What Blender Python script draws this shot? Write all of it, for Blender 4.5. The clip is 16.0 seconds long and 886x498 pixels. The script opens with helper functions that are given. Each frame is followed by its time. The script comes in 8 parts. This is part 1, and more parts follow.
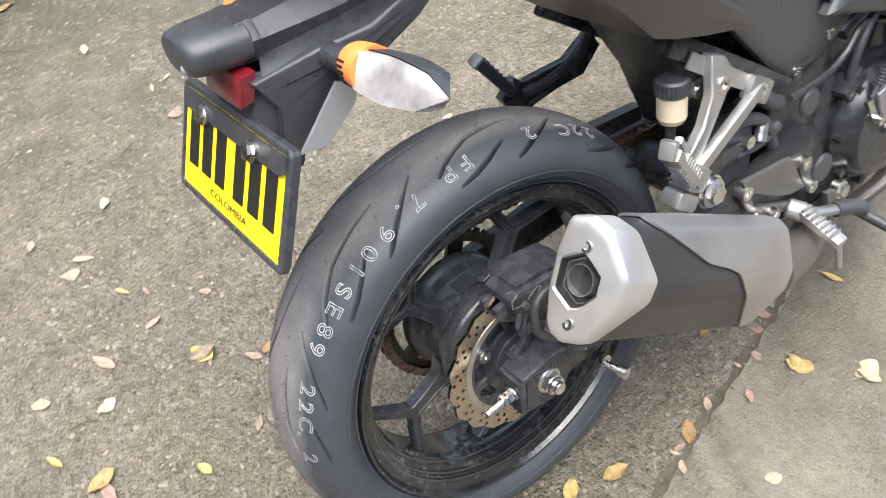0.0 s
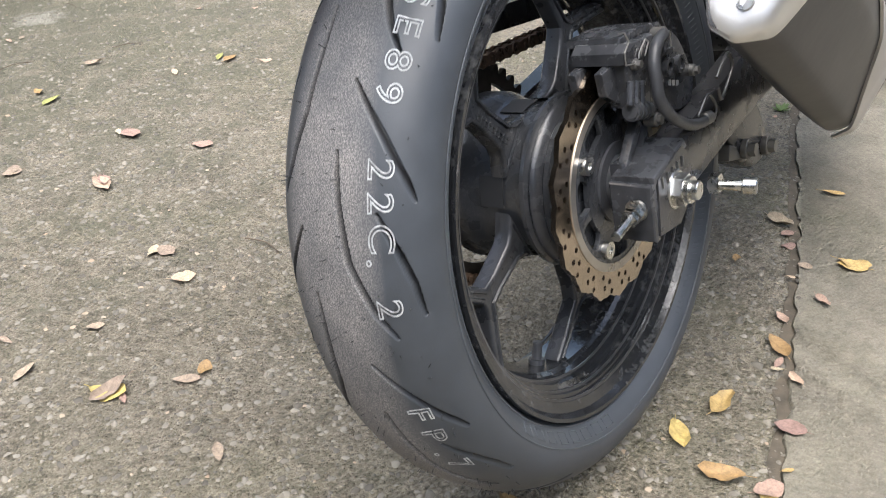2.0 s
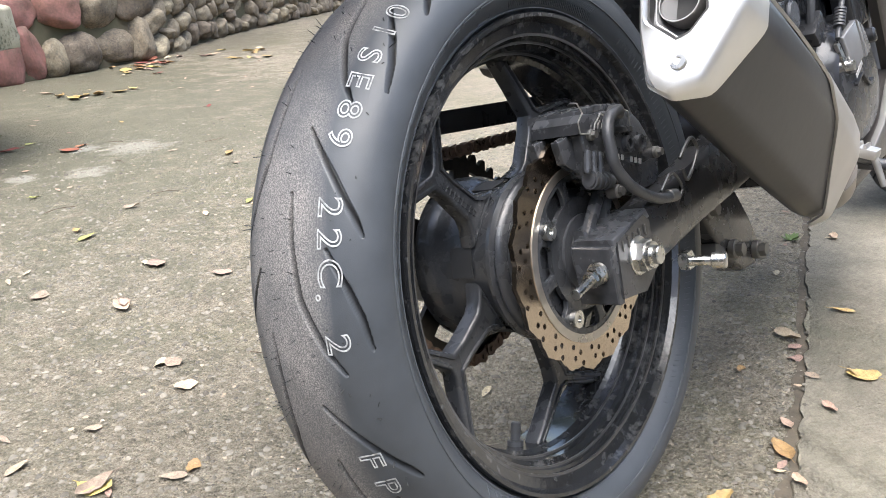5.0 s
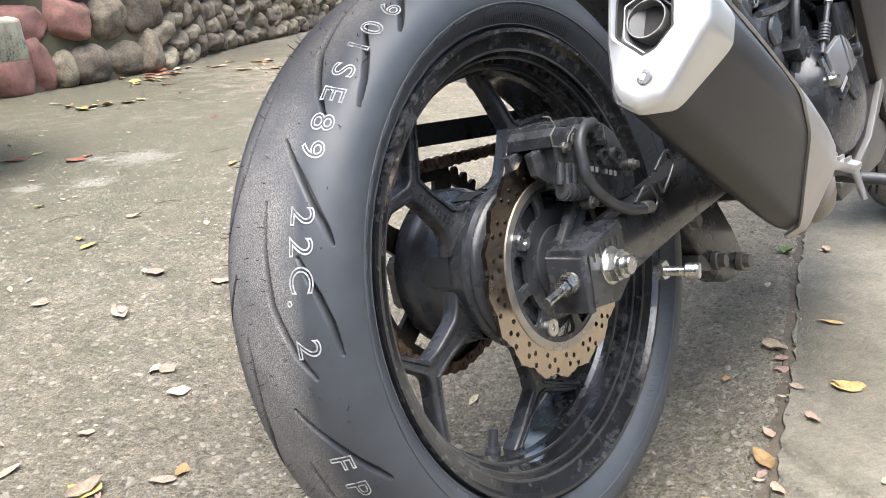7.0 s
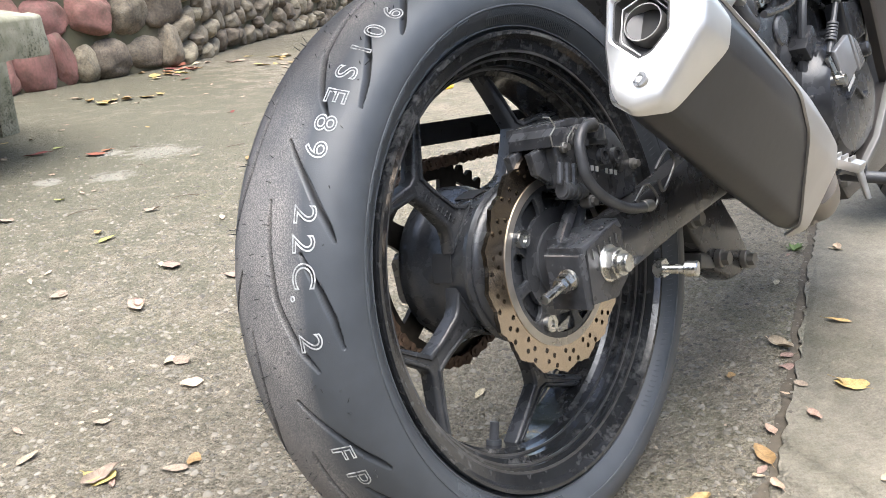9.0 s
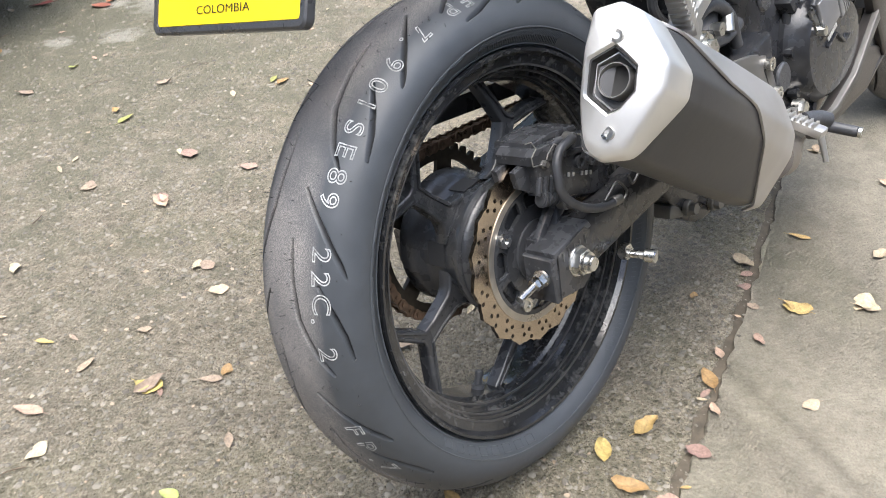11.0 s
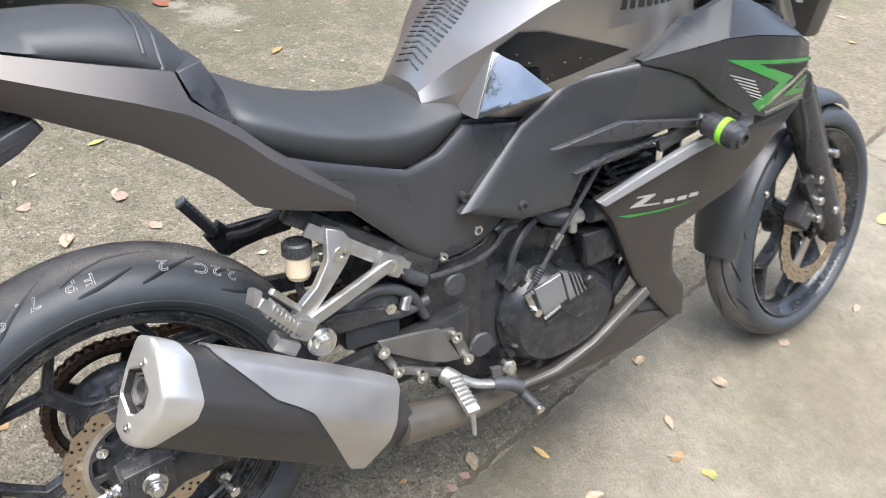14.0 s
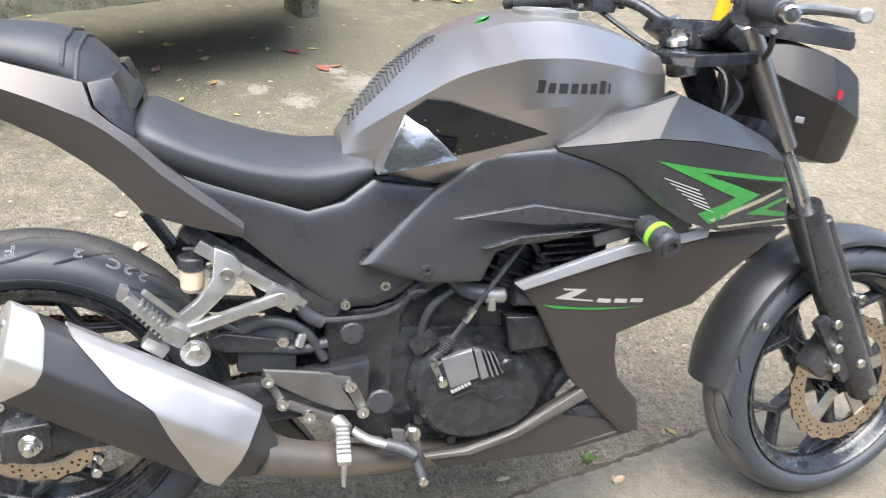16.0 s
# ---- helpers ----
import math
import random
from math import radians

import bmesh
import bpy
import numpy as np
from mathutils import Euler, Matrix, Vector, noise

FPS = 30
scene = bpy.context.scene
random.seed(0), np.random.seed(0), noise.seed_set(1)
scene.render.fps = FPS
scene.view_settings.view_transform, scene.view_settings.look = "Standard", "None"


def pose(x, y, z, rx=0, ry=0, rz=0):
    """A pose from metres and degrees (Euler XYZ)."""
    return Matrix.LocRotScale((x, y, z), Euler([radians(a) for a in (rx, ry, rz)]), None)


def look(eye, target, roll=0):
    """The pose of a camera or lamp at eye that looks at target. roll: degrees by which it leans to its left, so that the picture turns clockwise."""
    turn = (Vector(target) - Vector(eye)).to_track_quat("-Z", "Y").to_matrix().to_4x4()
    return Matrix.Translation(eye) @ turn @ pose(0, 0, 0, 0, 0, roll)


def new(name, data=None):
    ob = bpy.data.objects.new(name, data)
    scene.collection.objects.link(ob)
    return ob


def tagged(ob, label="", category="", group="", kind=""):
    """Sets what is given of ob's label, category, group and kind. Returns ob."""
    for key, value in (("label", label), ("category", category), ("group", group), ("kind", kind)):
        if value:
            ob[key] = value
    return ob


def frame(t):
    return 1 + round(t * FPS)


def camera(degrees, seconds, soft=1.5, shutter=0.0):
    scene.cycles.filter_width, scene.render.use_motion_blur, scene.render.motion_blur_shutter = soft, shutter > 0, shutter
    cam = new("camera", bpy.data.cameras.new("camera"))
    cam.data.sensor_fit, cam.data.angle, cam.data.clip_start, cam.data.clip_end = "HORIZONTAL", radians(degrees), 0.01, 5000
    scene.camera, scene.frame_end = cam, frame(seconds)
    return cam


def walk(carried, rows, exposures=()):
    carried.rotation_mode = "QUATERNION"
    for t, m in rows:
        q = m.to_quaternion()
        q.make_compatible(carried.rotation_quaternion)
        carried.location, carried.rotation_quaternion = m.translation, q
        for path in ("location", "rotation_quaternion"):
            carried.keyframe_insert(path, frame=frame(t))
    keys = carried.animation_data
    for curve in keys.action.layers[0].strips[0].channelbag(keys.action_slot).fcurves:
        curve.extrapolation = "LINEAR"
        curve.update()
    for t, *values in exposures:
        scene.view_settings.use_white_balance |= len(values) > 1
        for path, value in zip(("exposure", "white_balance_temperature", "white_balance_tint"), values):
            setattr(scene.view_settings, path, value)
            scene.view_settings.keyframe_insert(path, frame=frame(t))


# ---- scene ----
from mathutils.bvhtree import BVHTree

# ---- camera ----
cam = camera(55.8, 16.0, soft=0.5, shutter=0.25)
PATH = [
    (0, (-0.4689, -0.5305, 1.2358), (-0.0595, 0.0112, 0.5017), -0.42),
    (0.5, (-0.6122, -0.5094, 1.2430), (-0.0836, -0.0240, 0.5466), -0.68),
    (1, (-0.6782, -0.4567, 1.1565), (-0.1130, 0.0138, 0.4788), 0.34),
    (1.5, (-0.6583, -0.3704, 0.8983), (-0.0252, 0.1275, 0.3056), -1.00),
    (2, (-0.6671, -0.3629, 0.6933), (0.0161, 0.1437, 0.1674), -0.47),
    (2.5, (-0.6935, -0.4044, 0.6452), (0.0063, 0.1734, 0.2251), -2.15),
    (3, (-0.6968, -0.4217, 0.6250), (0.0061, 0.1833, 0.2510), -2.22),
    (3.5, (-0.6930, -0.4301, 0.6129), (0.0232, 0.1676, 0.2526), -2.70),
    (4, (-0.6849, -0.4438, 0.6120), (0.0391, 0.1589, 0.2763), -1.98),
    (4.2, (-0.6825, -0.4460, 0.6126), (0.0452, 0.1540, 0.2802), -1.89),
    (6.3, (-0.6667, -0.4793, 0.6066), (0.0451, 0.1343, 0.2649), -1.81),
    (6.5, (-0.6698, -0.4818, 0.6080), (0.0416, 0.1339, 0.2693), -1.83),
    (7, (-0.6684, -0.4940, 0.6142), (0.0512, 0.1207, 0.2914), -1.83),
    (7.5, (-0.6685, -0.4974, 0.6150), (0.0600, 0.1123, 0.3028), -1.87),
    (8, (-0.6692, -0.5039, 0.6179), (0.0638, 0.1070, 0.3188), -2.08),
    (8.5, (-0.6711, -0.5141, 0.6191), (0.0411, 0.1051, 0.2885), -1.71),
    (9, (-0.6716, -0.5176, 0.6226), (0.0321, 0.1123, 0.2940), -1.91),
    (9.5, (-0.6794, -0.5219, 0.6293), (0.0302, 0.1059, 0.3093), -1.83),
    (9.7, (-0.6785, -0.5243, 0.6310), (0.0334, 0.1007, 0.3107), -1.75),
    (11.8, (-0.7075, -0.6457, 1.1440), (-0.1558, -0.1142, 0.5013), -1.04),
    (12, (-0.7158, -0.7062, 1.2109), (-0.1661, -0.1605, 0.5784), 0.02),
    (12.5, (-0.6954, -0.8843, 1.2953), (-0.1930, -0.2746, 0.6822), 1.09),
    (13, (-0.5360, -0.9977, 1.3589), (-0.0540, -0.3725, 0.7451), 3.72),
    (13.5, (-0.3448, -1.0296, 1.3874), (0.1677, -0.4075, 0.7956), 7.79),
    (14, (-0.1336, -0.9226, 1.3823), (0.3352, -0.2793, 0.7770), 8.69),
    (14.5, (0.0333, -0.8865, 1.3684), (0.3324, -0.1577, 0.7525), 6.97),
    (15, (0.1500, -0.9334, 1.3608), (0.4321, -0.1630, 0.7891), 11.75),
    (15.5, (0.2365, -1.0244, 1.3827), (0.4671, -0.2114, 0.8482), 8.05),
    (16, (0.3230, -1.1639, 1.4098), (0.5614, -0.3592, 0.8661), 8.79),
]
walk(cam, [(t, look(eye, target, roll)) for t, eye, target, roll in PATH], exposures=[(0.0, 1.98), (0.7, 1.94), (1.5, 1.84), (3.0, 2.2), (9.7, 2.32), (12.0, 1.87), (13.0, 2.03), (14.0, 2.05), (15.5, 2.2), (16.0, 2.28)])

# ---- light: a bright overcast sky ----
world = bpy.data.worlds.new("world")
scene.world = world
world.use_nodes = True
wn, wl = world.node_tree.nodes, world.node_tree.links
sky = wn.new("ShaderNodeTexSky")
sky.sky_type, sky.sun_disc = "NISHITA", False
sky.sun_elevation, sky.sun_rotation = radians(76), radians(236)
sky.air_density, sky.dust_density, sky.ozone_density = 1.0, 4.0, 1.0
wn["Background"].inputs["Strength"].default_value = 0.105
wl.new(sky.outputs["Color"], wn["Background"].inputs["Color"])
sun = new("sun", bpy.data.lights.new("sun", "SUN"))
sun.data.energy, sun.data.angle, sun.data.color = 1.8, radians(70), (0.95, 0.978, 1.0)
sun.matrix_world = look((0, 0, 8), (1.6, 1.05, 0))
FRONT_C = (1.565, 0.0, 0.295)

# ---- materials ----
def mat(name, color, rough=0.6, metal=0.0, spec=0.5, var=0.0, scale=30.0, bump=0.0, bscale=None, color2=None, coat=0.0, rvar=0.0, mapped=None):
    """A surface with a colour that drifts at two scales and a fine relief."""
    m = bpy.data.materials.new(name)
    m.use_nodes = True
    n, l = m.node_tree.nodes, m.node_tree.links
    b = n["Principled BSDF"]
    b.inputs["Base Color"].default_value = (*color, 1)
    b.inputs["Roughness"].default_value = rough
    b.inputs["Metallic"].default_value = metal
    b.inputs["Specular IOR Level"].default_value = spec
    b.inputs["Coat Weight"].default_value = coat
    b.inputs["Coat Roughness"].default_value = 0.08
    tc = n.new("ShaderNodeTexCoord")
    src = tc.outputs["Object"]
    if mapped:
        mp = n.new("ShaderNodeMapping")
        mp.inputs["Scale"].default_value = mapped
        l.new(src, mp.inputs["Vector"])
        src = mp.outputs["Vector"]
    if var or color2 or rvar:
        t1 = n.new("ShaderNodeTexNoise")
        t1.inputs["Scale"].default_value, t1.inputs["Detail"].default_value = scale, 6
        t2 = n.new("ShaderNodeTexNoise")
        t2.inputs["Scale"].default_value, t2.inputs["Detail"].default_value = scale / 7, 3
        l.new(src, t1.inputs["Vector"])
        l.new(src, t2.inputs["Vector"])
        mx = n.new("ShaderNodeMath")
        mx.operation = "ADD"
        l.new(t1.outputs["Fac"], mx.inputs[0])
        l.new(t2.outputs["Fac"], mx.inputs[1])
        ramp = n.new("ShaderNodeValToRGB")
        ramp.color_ramp.elements[0].position, ramp.color_ramp.elements[1].position = 0.36, 0.66
        c2 = color2 or tuple(min(1, c * (1 + var)) for c in color)
        c1 = color if color2 else tuple(c * (1 - var) for c in color)
        ramp.color_ramp.elements[0].color, ramp.color_ramp.elements[1].color = (*c1, 1), (*c2, 1)
        half = n.new("ShaderNodeMath")
        half.operation, half.inputs[1].default_value = "MULTIPLY", 0.5
        l.new(mx.outputs[0], half.inputs[0])
        l.new(half.outputs[0], ramp.inputs["Fac"])
        l.new(ramp.outputs["Color"], b.inputs["Base Color"])
        if rvar:
            mr = n.new("ShaderNodeMapRange")
            mr.inputs["From Min"].default_value, mr.inputs["From Max"].default_value = 0.35, 0.65
            mr.inputs["To Min"].default_value, mr.inputs["To Max"].default_value = rough - rvar, rough + rvar
            l.new(half.outputs[0], mr.inputs["Value"])
            l.new(mr.outputs["Result"], b.inputs["Roughness"])
    if bump:
        tb = n.new("ShaderNodeTexNoise")
        tb.inputs["Scale"].default_value, tb.inputs["Detail"].default_value = bscale or scale * 6, 4
        l.new(src, tb.inputs["Vector"])
        bp = n.new("ShaderNodeBump")
        bp.inputs["Strength"].default_value, bp.inputs["Distance"].default_value = bump, 0.002
        l.new(tb.outputs["Fac"], bp.inputs["Height"])
        l.new(bp.outputs["Normal"], b.inputs["Normal"])
    return m


def dusted(m, dust, amount, scale=420.0):
    """Fine dry specks and smears of dust lying on a dark surface."""
    n, l = m.node_tree.nodes, m.node_tree.links
    b = n["Principled BSDF"]
    tc = n.new("ShaderNodeTexCoord")
    specks, smear = n.new("ShaderNodeTexNoise"), n.new("ShaderNodeTexNoise")
    for t, s, d in ((specks, scale, 3), (smear, scale / 16, 6)):
        t.inputs["Scale"].default_value, t.inputs["Detail"].default_value, t.inputs["Roughness"].default_value = s, d, 0.65
        l.new(tc.outputs["Object"], t.inputs["Vector"])
    mul = n.new("ShaderNodeMath")
    mul.operation = "MULTIPLY"
    l.new(specks.outputs["Fac"], mul.inputs[0])
    l.new(smear.outputs["Fac"], mul.inputs[1])
    mr = n.new("ShaderNodeMapRange")
    mr.inputs["From Min"].default_value, mr.inputs["From Max"].default_value, mr.inputs["To Max"].default_value = 0.27, 0.43, amount
    l.new(mul.outputs[0], mr.inputs["Value"])
    x = n.new("ShaderNodeMix")
    x.data_type = "RGBA"
    l.new(mr.outputs["Result"], x.inputs[0])
    if b.inputs["Base Color"].links:
        l.new(b.inputs["Base Color"].links[0].from_socket, x.inputs[6])
    else:
        x.inputs[6].default_value = b.inputs["Base Color"].default_value
    x.inputs[7].default_value = (*dust, 1)
    l.new(x.outputs[2], b.inputs["Base Color"])
    return m


def tinted(m, amount, hue=0.0):
    """Lets each piece that shares the material take its own tone."""
    n, l = m.node_tree.nodes, m.node_tree.links
    b = n["Principled BSDF"]
    oi = n.new("ShaderNodeObjectInfo")
    hs = n.new("ShaderNodeHueSaturation")
    mr = n.new("ShaderNodeMapRange")
    mr.inputs["To Min"].default_value, mr.inputs["To Max"].default_value = 1 - amount, 1 + amount
    l.new(oi.outputs["Random"], mr.inputs["Value"])
    l.new(mr.outputs["Result"], hs.inputs["Value"])
    if hue:
        mh = n.new("ShaderNodeMapRange")
        mh.inputs["To Min"].default_value, mh.inputs["To Max"].default_value = 0.5 - hue, 0.5 + hue
        l.new(oi.outputs["Random"], mh.inputs["Value"])
        l.new(mh.outputs["Result"], hs.inputs["Hue"])
    if b.inputs["Base Color"].links:
        l.new(b.inputs["Base Color"].links[0].from_socket, hs.inputs["Color"])
    else:
        hs.inputs["Color"].default_value = b.inputs["Base Color"].default_value
    l.new(hs.outputs["Color"], b.inputs["Base Color"])
    return m


RUBBER = mat("tyre_rubber", (0.056, 0.063, 0.071), 0.42, var=0.25, scale=60, bump=0.15, bscale=500, rvar=0.1)
# for the tyre's hairs, and for the shade painted in hub windows
GROOVE = mat("rubber_and_window_shade", (0.022, 0.0225, 0.024), 0.85)
HOSE = mat("hose_rubber", (0.046, 0.048, 0.053), 0.42, var=0.3, scale=80, bump=0.2)
RIMB = dusted(mat("black_rim_paint", (0.036, 0.038, 0.042), 0.27, spec=0.45, var=0.3, scale=50, bump=0.12, bscale=420, rvar=0.1, coat=0.08), (0.17, 0.17, 0.168), 0.22, 620)
BARREL = dusted(mat("glossy_black_rim_barrel", (0.017, 0.018, 0.02), 0.16, spec=0.5, var=0.4, scale=40, bump=0.1, bscale=140, rvar=0.12, coat=0.25), (0.19, 0.19, 0.185), 0.45, 95)
PLASTIC = mat("black_textured_plastic", (0.044, 0.046, 0.051), 0.3, var=0.2, scale=60, bump=0.25, bscale=1400, rvar=0.08)
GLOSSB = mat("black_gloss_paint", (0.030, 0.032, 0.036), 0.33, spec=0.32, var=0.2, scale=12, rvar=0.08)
ENGB = mat("black_engine_paint", (0.026, 0.027, 0.030), 0.26, spec=0.4, var=0.5, scale=45, bump=0.05, bscale=350, rvar=0.1, coat=0.12)
# the wing's black lightened, painting in the light on its front facet
WINGLIT = mat("satin_wing_paint_lit", (0.066, 0.069, 0.078), 0.36, metal=0.4, var=0.1, scale=10, rvar=0.06)
MIRRORF = mat("mirror_black_film", (0.31, 0.325, 0.34), 0.05, metal=0.9, var=0.2, scale=30, bump=0.16, bscale=46)
DECAL = mat("black_gloss_film", (0.008, 0.009, 0.011), 0.05, spec=0.5, var=0.3, scale=20)
GREY = mat("matt_grey_metallic_paint", (0.37, 0.35, 0.335), 0.31, metal=0.85, var=0.06, scale=8, bump=0.06, bscale=1800, rvar=0.05)
# the tank's grey again, darkened for the weaker light on the tail
TAILSHADED = mat("matt_grey_paint_shaded", (0.092, 0.086, 0.083), 0.38, metal=0.6, var=0.06, scale=8, bump=0.06, bscale=1800, rvar=0.05)
DARKGREY = mat("matt_dark_grey_plastic", (0.061, 0.0625, 0.0665), 0.29, metal=0.35, var=0.12, scale=9, bump=0.08, bscale=1500, rvar=0.07)
FRAMEB = mat("satin_black_frame_paint", (0.034, 0.034, 0.036), 0.28, var=0.25, scale=40, bump=0.1, rvar=0.1)
VINYL = mat("black_seat_vinyl", (0.036, 0.039, 0.043), 0.48, var=0.14, scale=30, bump=0.22, bscale=1500)
BROWNGREY = mat("matt_brown_grey_paint", (0.062, 0.056, 0.053), 0.36, metal=0.4, var=0.1, scale=9, bump=0.07, bscale=1500, rvar=0.07)
TRIM = mat("pale_grey_trim", (0.40, 0.41, 0.43), 0.4, metal=0.5, var=0.08, scale=20, bump=0.05, bscale=900, rvar=0.05)
ALU = mat("cast_aluminium", (0.44, 0.435, 0.42), 0.42, metal=0.85, var=0.15, scale=50, bump=0.12, bscale=700, rvar=0.1)
STEEL = mat("zinc_steel", (0.62, 0.61, 0.58), 0.3, metal=1.0, var=0.25, scale=90, rvar=0.12)
BRUSHED = mat("satin_steel_sheet", (0.52, 0.505, 0.49), 0.48, metal=0.95, var=0.1, scale=18, bump=0.05, bscale=600, rvar=0.07)
CAPM = mat("bright_cast_metal", (0.72, 0.71, 0.69), 0.42, metal=0.85, var=0.08, scale=25, bump=0.05, bscale=500, rvar=0.06)
DIRTY = mat("dull_grey_sheet", (0.2, 0.195, 0.185), 0.5, metal=0.7, var=0.2, scale=20, rvar=0.1)
DISC = mat("brake_disc_steel", (0.50, 0.415, 0.33), 0.24, metal=1.0, var=0.12, scale=25, rvar=0.06)
DISCB = mat("dull_disc_steel", (0.5, 0.47, 0.43), 0.36, metal=0.95, var=0.25, scale=40, rvar=0.1)
PIPE = mat("heat_browned_steel", (0.19, 0.17, 0.15), 0.38, metal=0.75, var=0.25, scale=14, rvar=0.08)
CANISTER = mat("matt_black_canister", (0.043, 0.042, 0.043), 0.38, metal=0.2, var=0.2, scale=14, bump=0.06, rvar=0.07)
CHAIN = mat("oily_brown_chain", (0.13, 0.085, 0.06), 0.38, metal=0.4, var=0.6, scale=150, rvar=0.15)
CHALK = mat("white_stamp_paint", (0.34, 0.35, 0.35), 0.8, var=0.6, scale=260)
YELLOW = mat("yellow_plate_film", (0.88, 0.66, 0.015), 0.4, var=0.05, scale=20)
INK = mat("black_ink", (0.012, 0.011, 0.01), 0.5)
ORANGE = mat("orange_tape", (0.95, 0.26, 0.07), 0.45, var=0.08, scale=30)
RED = mat("red_lens", (0.15, 0.008, 0.014), 0.3, var=0.25, scale=60, coat=0.6)
CLEAR = mat("clear_ribbed_lens", (0.52, 0.50, 0.485), 0.14, metal=0.25, var=0.6, scale=34, coat=0.8, bump=0.25, bscale=160)
CREAM = mat("cream_reservoir", (0.6, 0.5, 0.36), 0.35, var=0.12, scale=30)
GREEN = mat("green_film", (0.045, 0.26, 0.055), 0.35, var=0.1, scale=30)
PALE = mat("pale_gold_film", (0.36, 0.34, 0.25), 0.4)
SILVERF = mat("silver_film", (0.6, 0.6, 0.6), 0.35, metal=0.5)
LIME = mat("lime_ring", (0.25, 0.65, 0.05), 0.4)
REDP = mat("red_rubber", (0.4, 0.02, 0.03), 0.5)
CASTB = mat("black_brake_casting", (0.046, 0.048, 0.053), 0.26, metal=0.1, var=0.5, scale=70, bump=0.12, bscale=500, rvar=0.1)
SPROCK = mat("oily_black_sprocket", (0.03, 0.026, 0.022), 0.35, metal=0.6, var=0.5, scale=90)


def tyre_material():
    """Black rubber, dusty on the rolling band, with the grooves' shade painted in by depth."""
    m = mat("tyre_rubber_worn_in", (0.047, 0.053, 0.061), 0.46, var=0.16, scale=40, bump=0.07, bscale=900, rvar=0.06)
    n, l = m.node_tree.nodes, m.node_tree.links
    b = n["Principled BSDF"]
    tc = n.new("ShaderNodeTexCoord")
    speck = n.new("ShaderNodeTexNoise")
    speck.inputs["Scale"].default_value, speck.inputs["Detail"].default_value = 900, 4
    patch = n.new("ShaderNodeTexNoise")
    patch.inputs["Scale"].default_value, patch.inputs["Detail"].default_value = 26, 5
    for t in (speck, patch):
        l.new(tc.outputs["Object"], t.inputs["Vector"])
    dustc = n.new("ShaderNodeValToRGB")
    dustc.color_ramp.elements[0].position, dustc.color_ramp.elements[0].color = 0.42, (0.112, 0.108, 0.106, 1)
    dustc.color_ramp.elements[1].position, dustc.color_ramp.elements[1].color = 0.72, (0.40, 0.37, 0.345, 1)
    l.new(speck.outputs["Fac"], dustc.inputs["Fac"])
    at = n.new("ShaderNodeAttribute")
    at.attribute_name = "dust"
    wob = n.new("ShaderNodeMath")
    wob.operation = "MULTIPLY_ADD"
    l.new(patch.outputs["Fac"], wob.inputs[0])
    wob.inputs[1].default_value, wob.inputs[2].default_value = 1.3, 0.1
    cl = n.new("ShaderNodeMath")
    cl.operation, cl.use_clamp = "MULTIPLY", True
    l.new(at.outputs["Fac"], cl.inputs[0])
    l.new(wob.outputs[0], cl.inputs[1])
    mx = n.new("ShaderNodeMix")
    mx.data_type = "RGBA"
    l.new(cl.outputs[0], mx.inputs["Factor"])
    l.new(b.inputs["Base Color"].links[0].from_socket, mx.inputs[6])
    l.new(dustc.outputs["Color"], mx.inputs[7])
    # shade in the grooves, mixed into the colour by their depth
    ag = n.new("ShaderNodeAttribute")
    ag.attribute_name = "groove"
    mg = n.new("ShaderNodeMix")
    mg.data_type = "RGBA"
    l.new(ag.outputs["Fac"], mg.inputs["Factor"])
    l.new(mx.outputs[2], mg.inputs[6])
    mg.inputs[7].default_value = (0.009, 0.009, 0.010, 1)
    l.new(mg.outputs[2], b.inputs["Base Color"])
    ro = n.new("ShaderNodeMath")
    ro.operation, ro.use_clamp = "MULTIPLY_ADD", True
    l.new(cl.outputs[0], ro.inputs[0])
    ro.inputs[1].default_value = 0.4
    l.new(b.inputs["Roughness"].links[0].from_socket, ro.inputs[2])
    l.new(ro.outputs[0], b.inputs["Roughness"])
    return m


TYRE = tyre_material()
OUTLETB = mat("black_outlet_metal", (0.016, 0.0155, 0.015), 0.6, var=0.4, scale=60)
EDGETONE = mat("lightened_black_edge", (0.05, 0.05, 0.05), 0.28, var=0.5, scale=40)
FACET = mat("casting_painted_sheen", (0.22, 0.22, 0.225), 0.24, metal=0.4, var=0.1, scale=30)

# ---- mesh helpers ----
def part(name, bm, material, parent=None, label="", sharp=34, extra=()):
    """Links a bmesh as one mesh object under its thing or part."""
    bmesh.ops.remove_doubles(bm, verts=bm.verts, dist=1e-6)
    bmesh.ops.recalc_face_normals(bm, faces=bm.faces)
    lim = radians(sharp)
    for f in bm.faces:
        f.smooth = True
    for e in bm.edges:
        if len(e.link_faces) == 2 and e.calc_face_angle(0) > lim:
            e.smooth = False
    me = bpy.data.meshes.new(name)
    bm.to_mesh(me)
    bm.free()
    for m in (material, *extra):
        me.materials.append(m)
    ob = new(name, me)
    ob.parent = parent
    if label:
        tagged(ob, label)
    return ob


def raw(name, verts, faces, material, parent=None, label="", smooth=True, extra=(), index=None):
    me = bpy.data.meshes.new(name)
    me.from_pydata([tuple(v) for v in verts], [], [tuple(int(i) for i in f) for f in faces])
    for m in (material, *extra):
        me.materials.append(m)
    me.polygons.foreach_set("use_smooth", [smooth] * len(me.polygons))
    if index is not None:
        me.polygons.foreach_set("material_index", [int(i) for i in index])
    me.update()
    ob = new(name, me)
    ob.parent = parent
    if label:
        tagged(ob, label)
    return ob


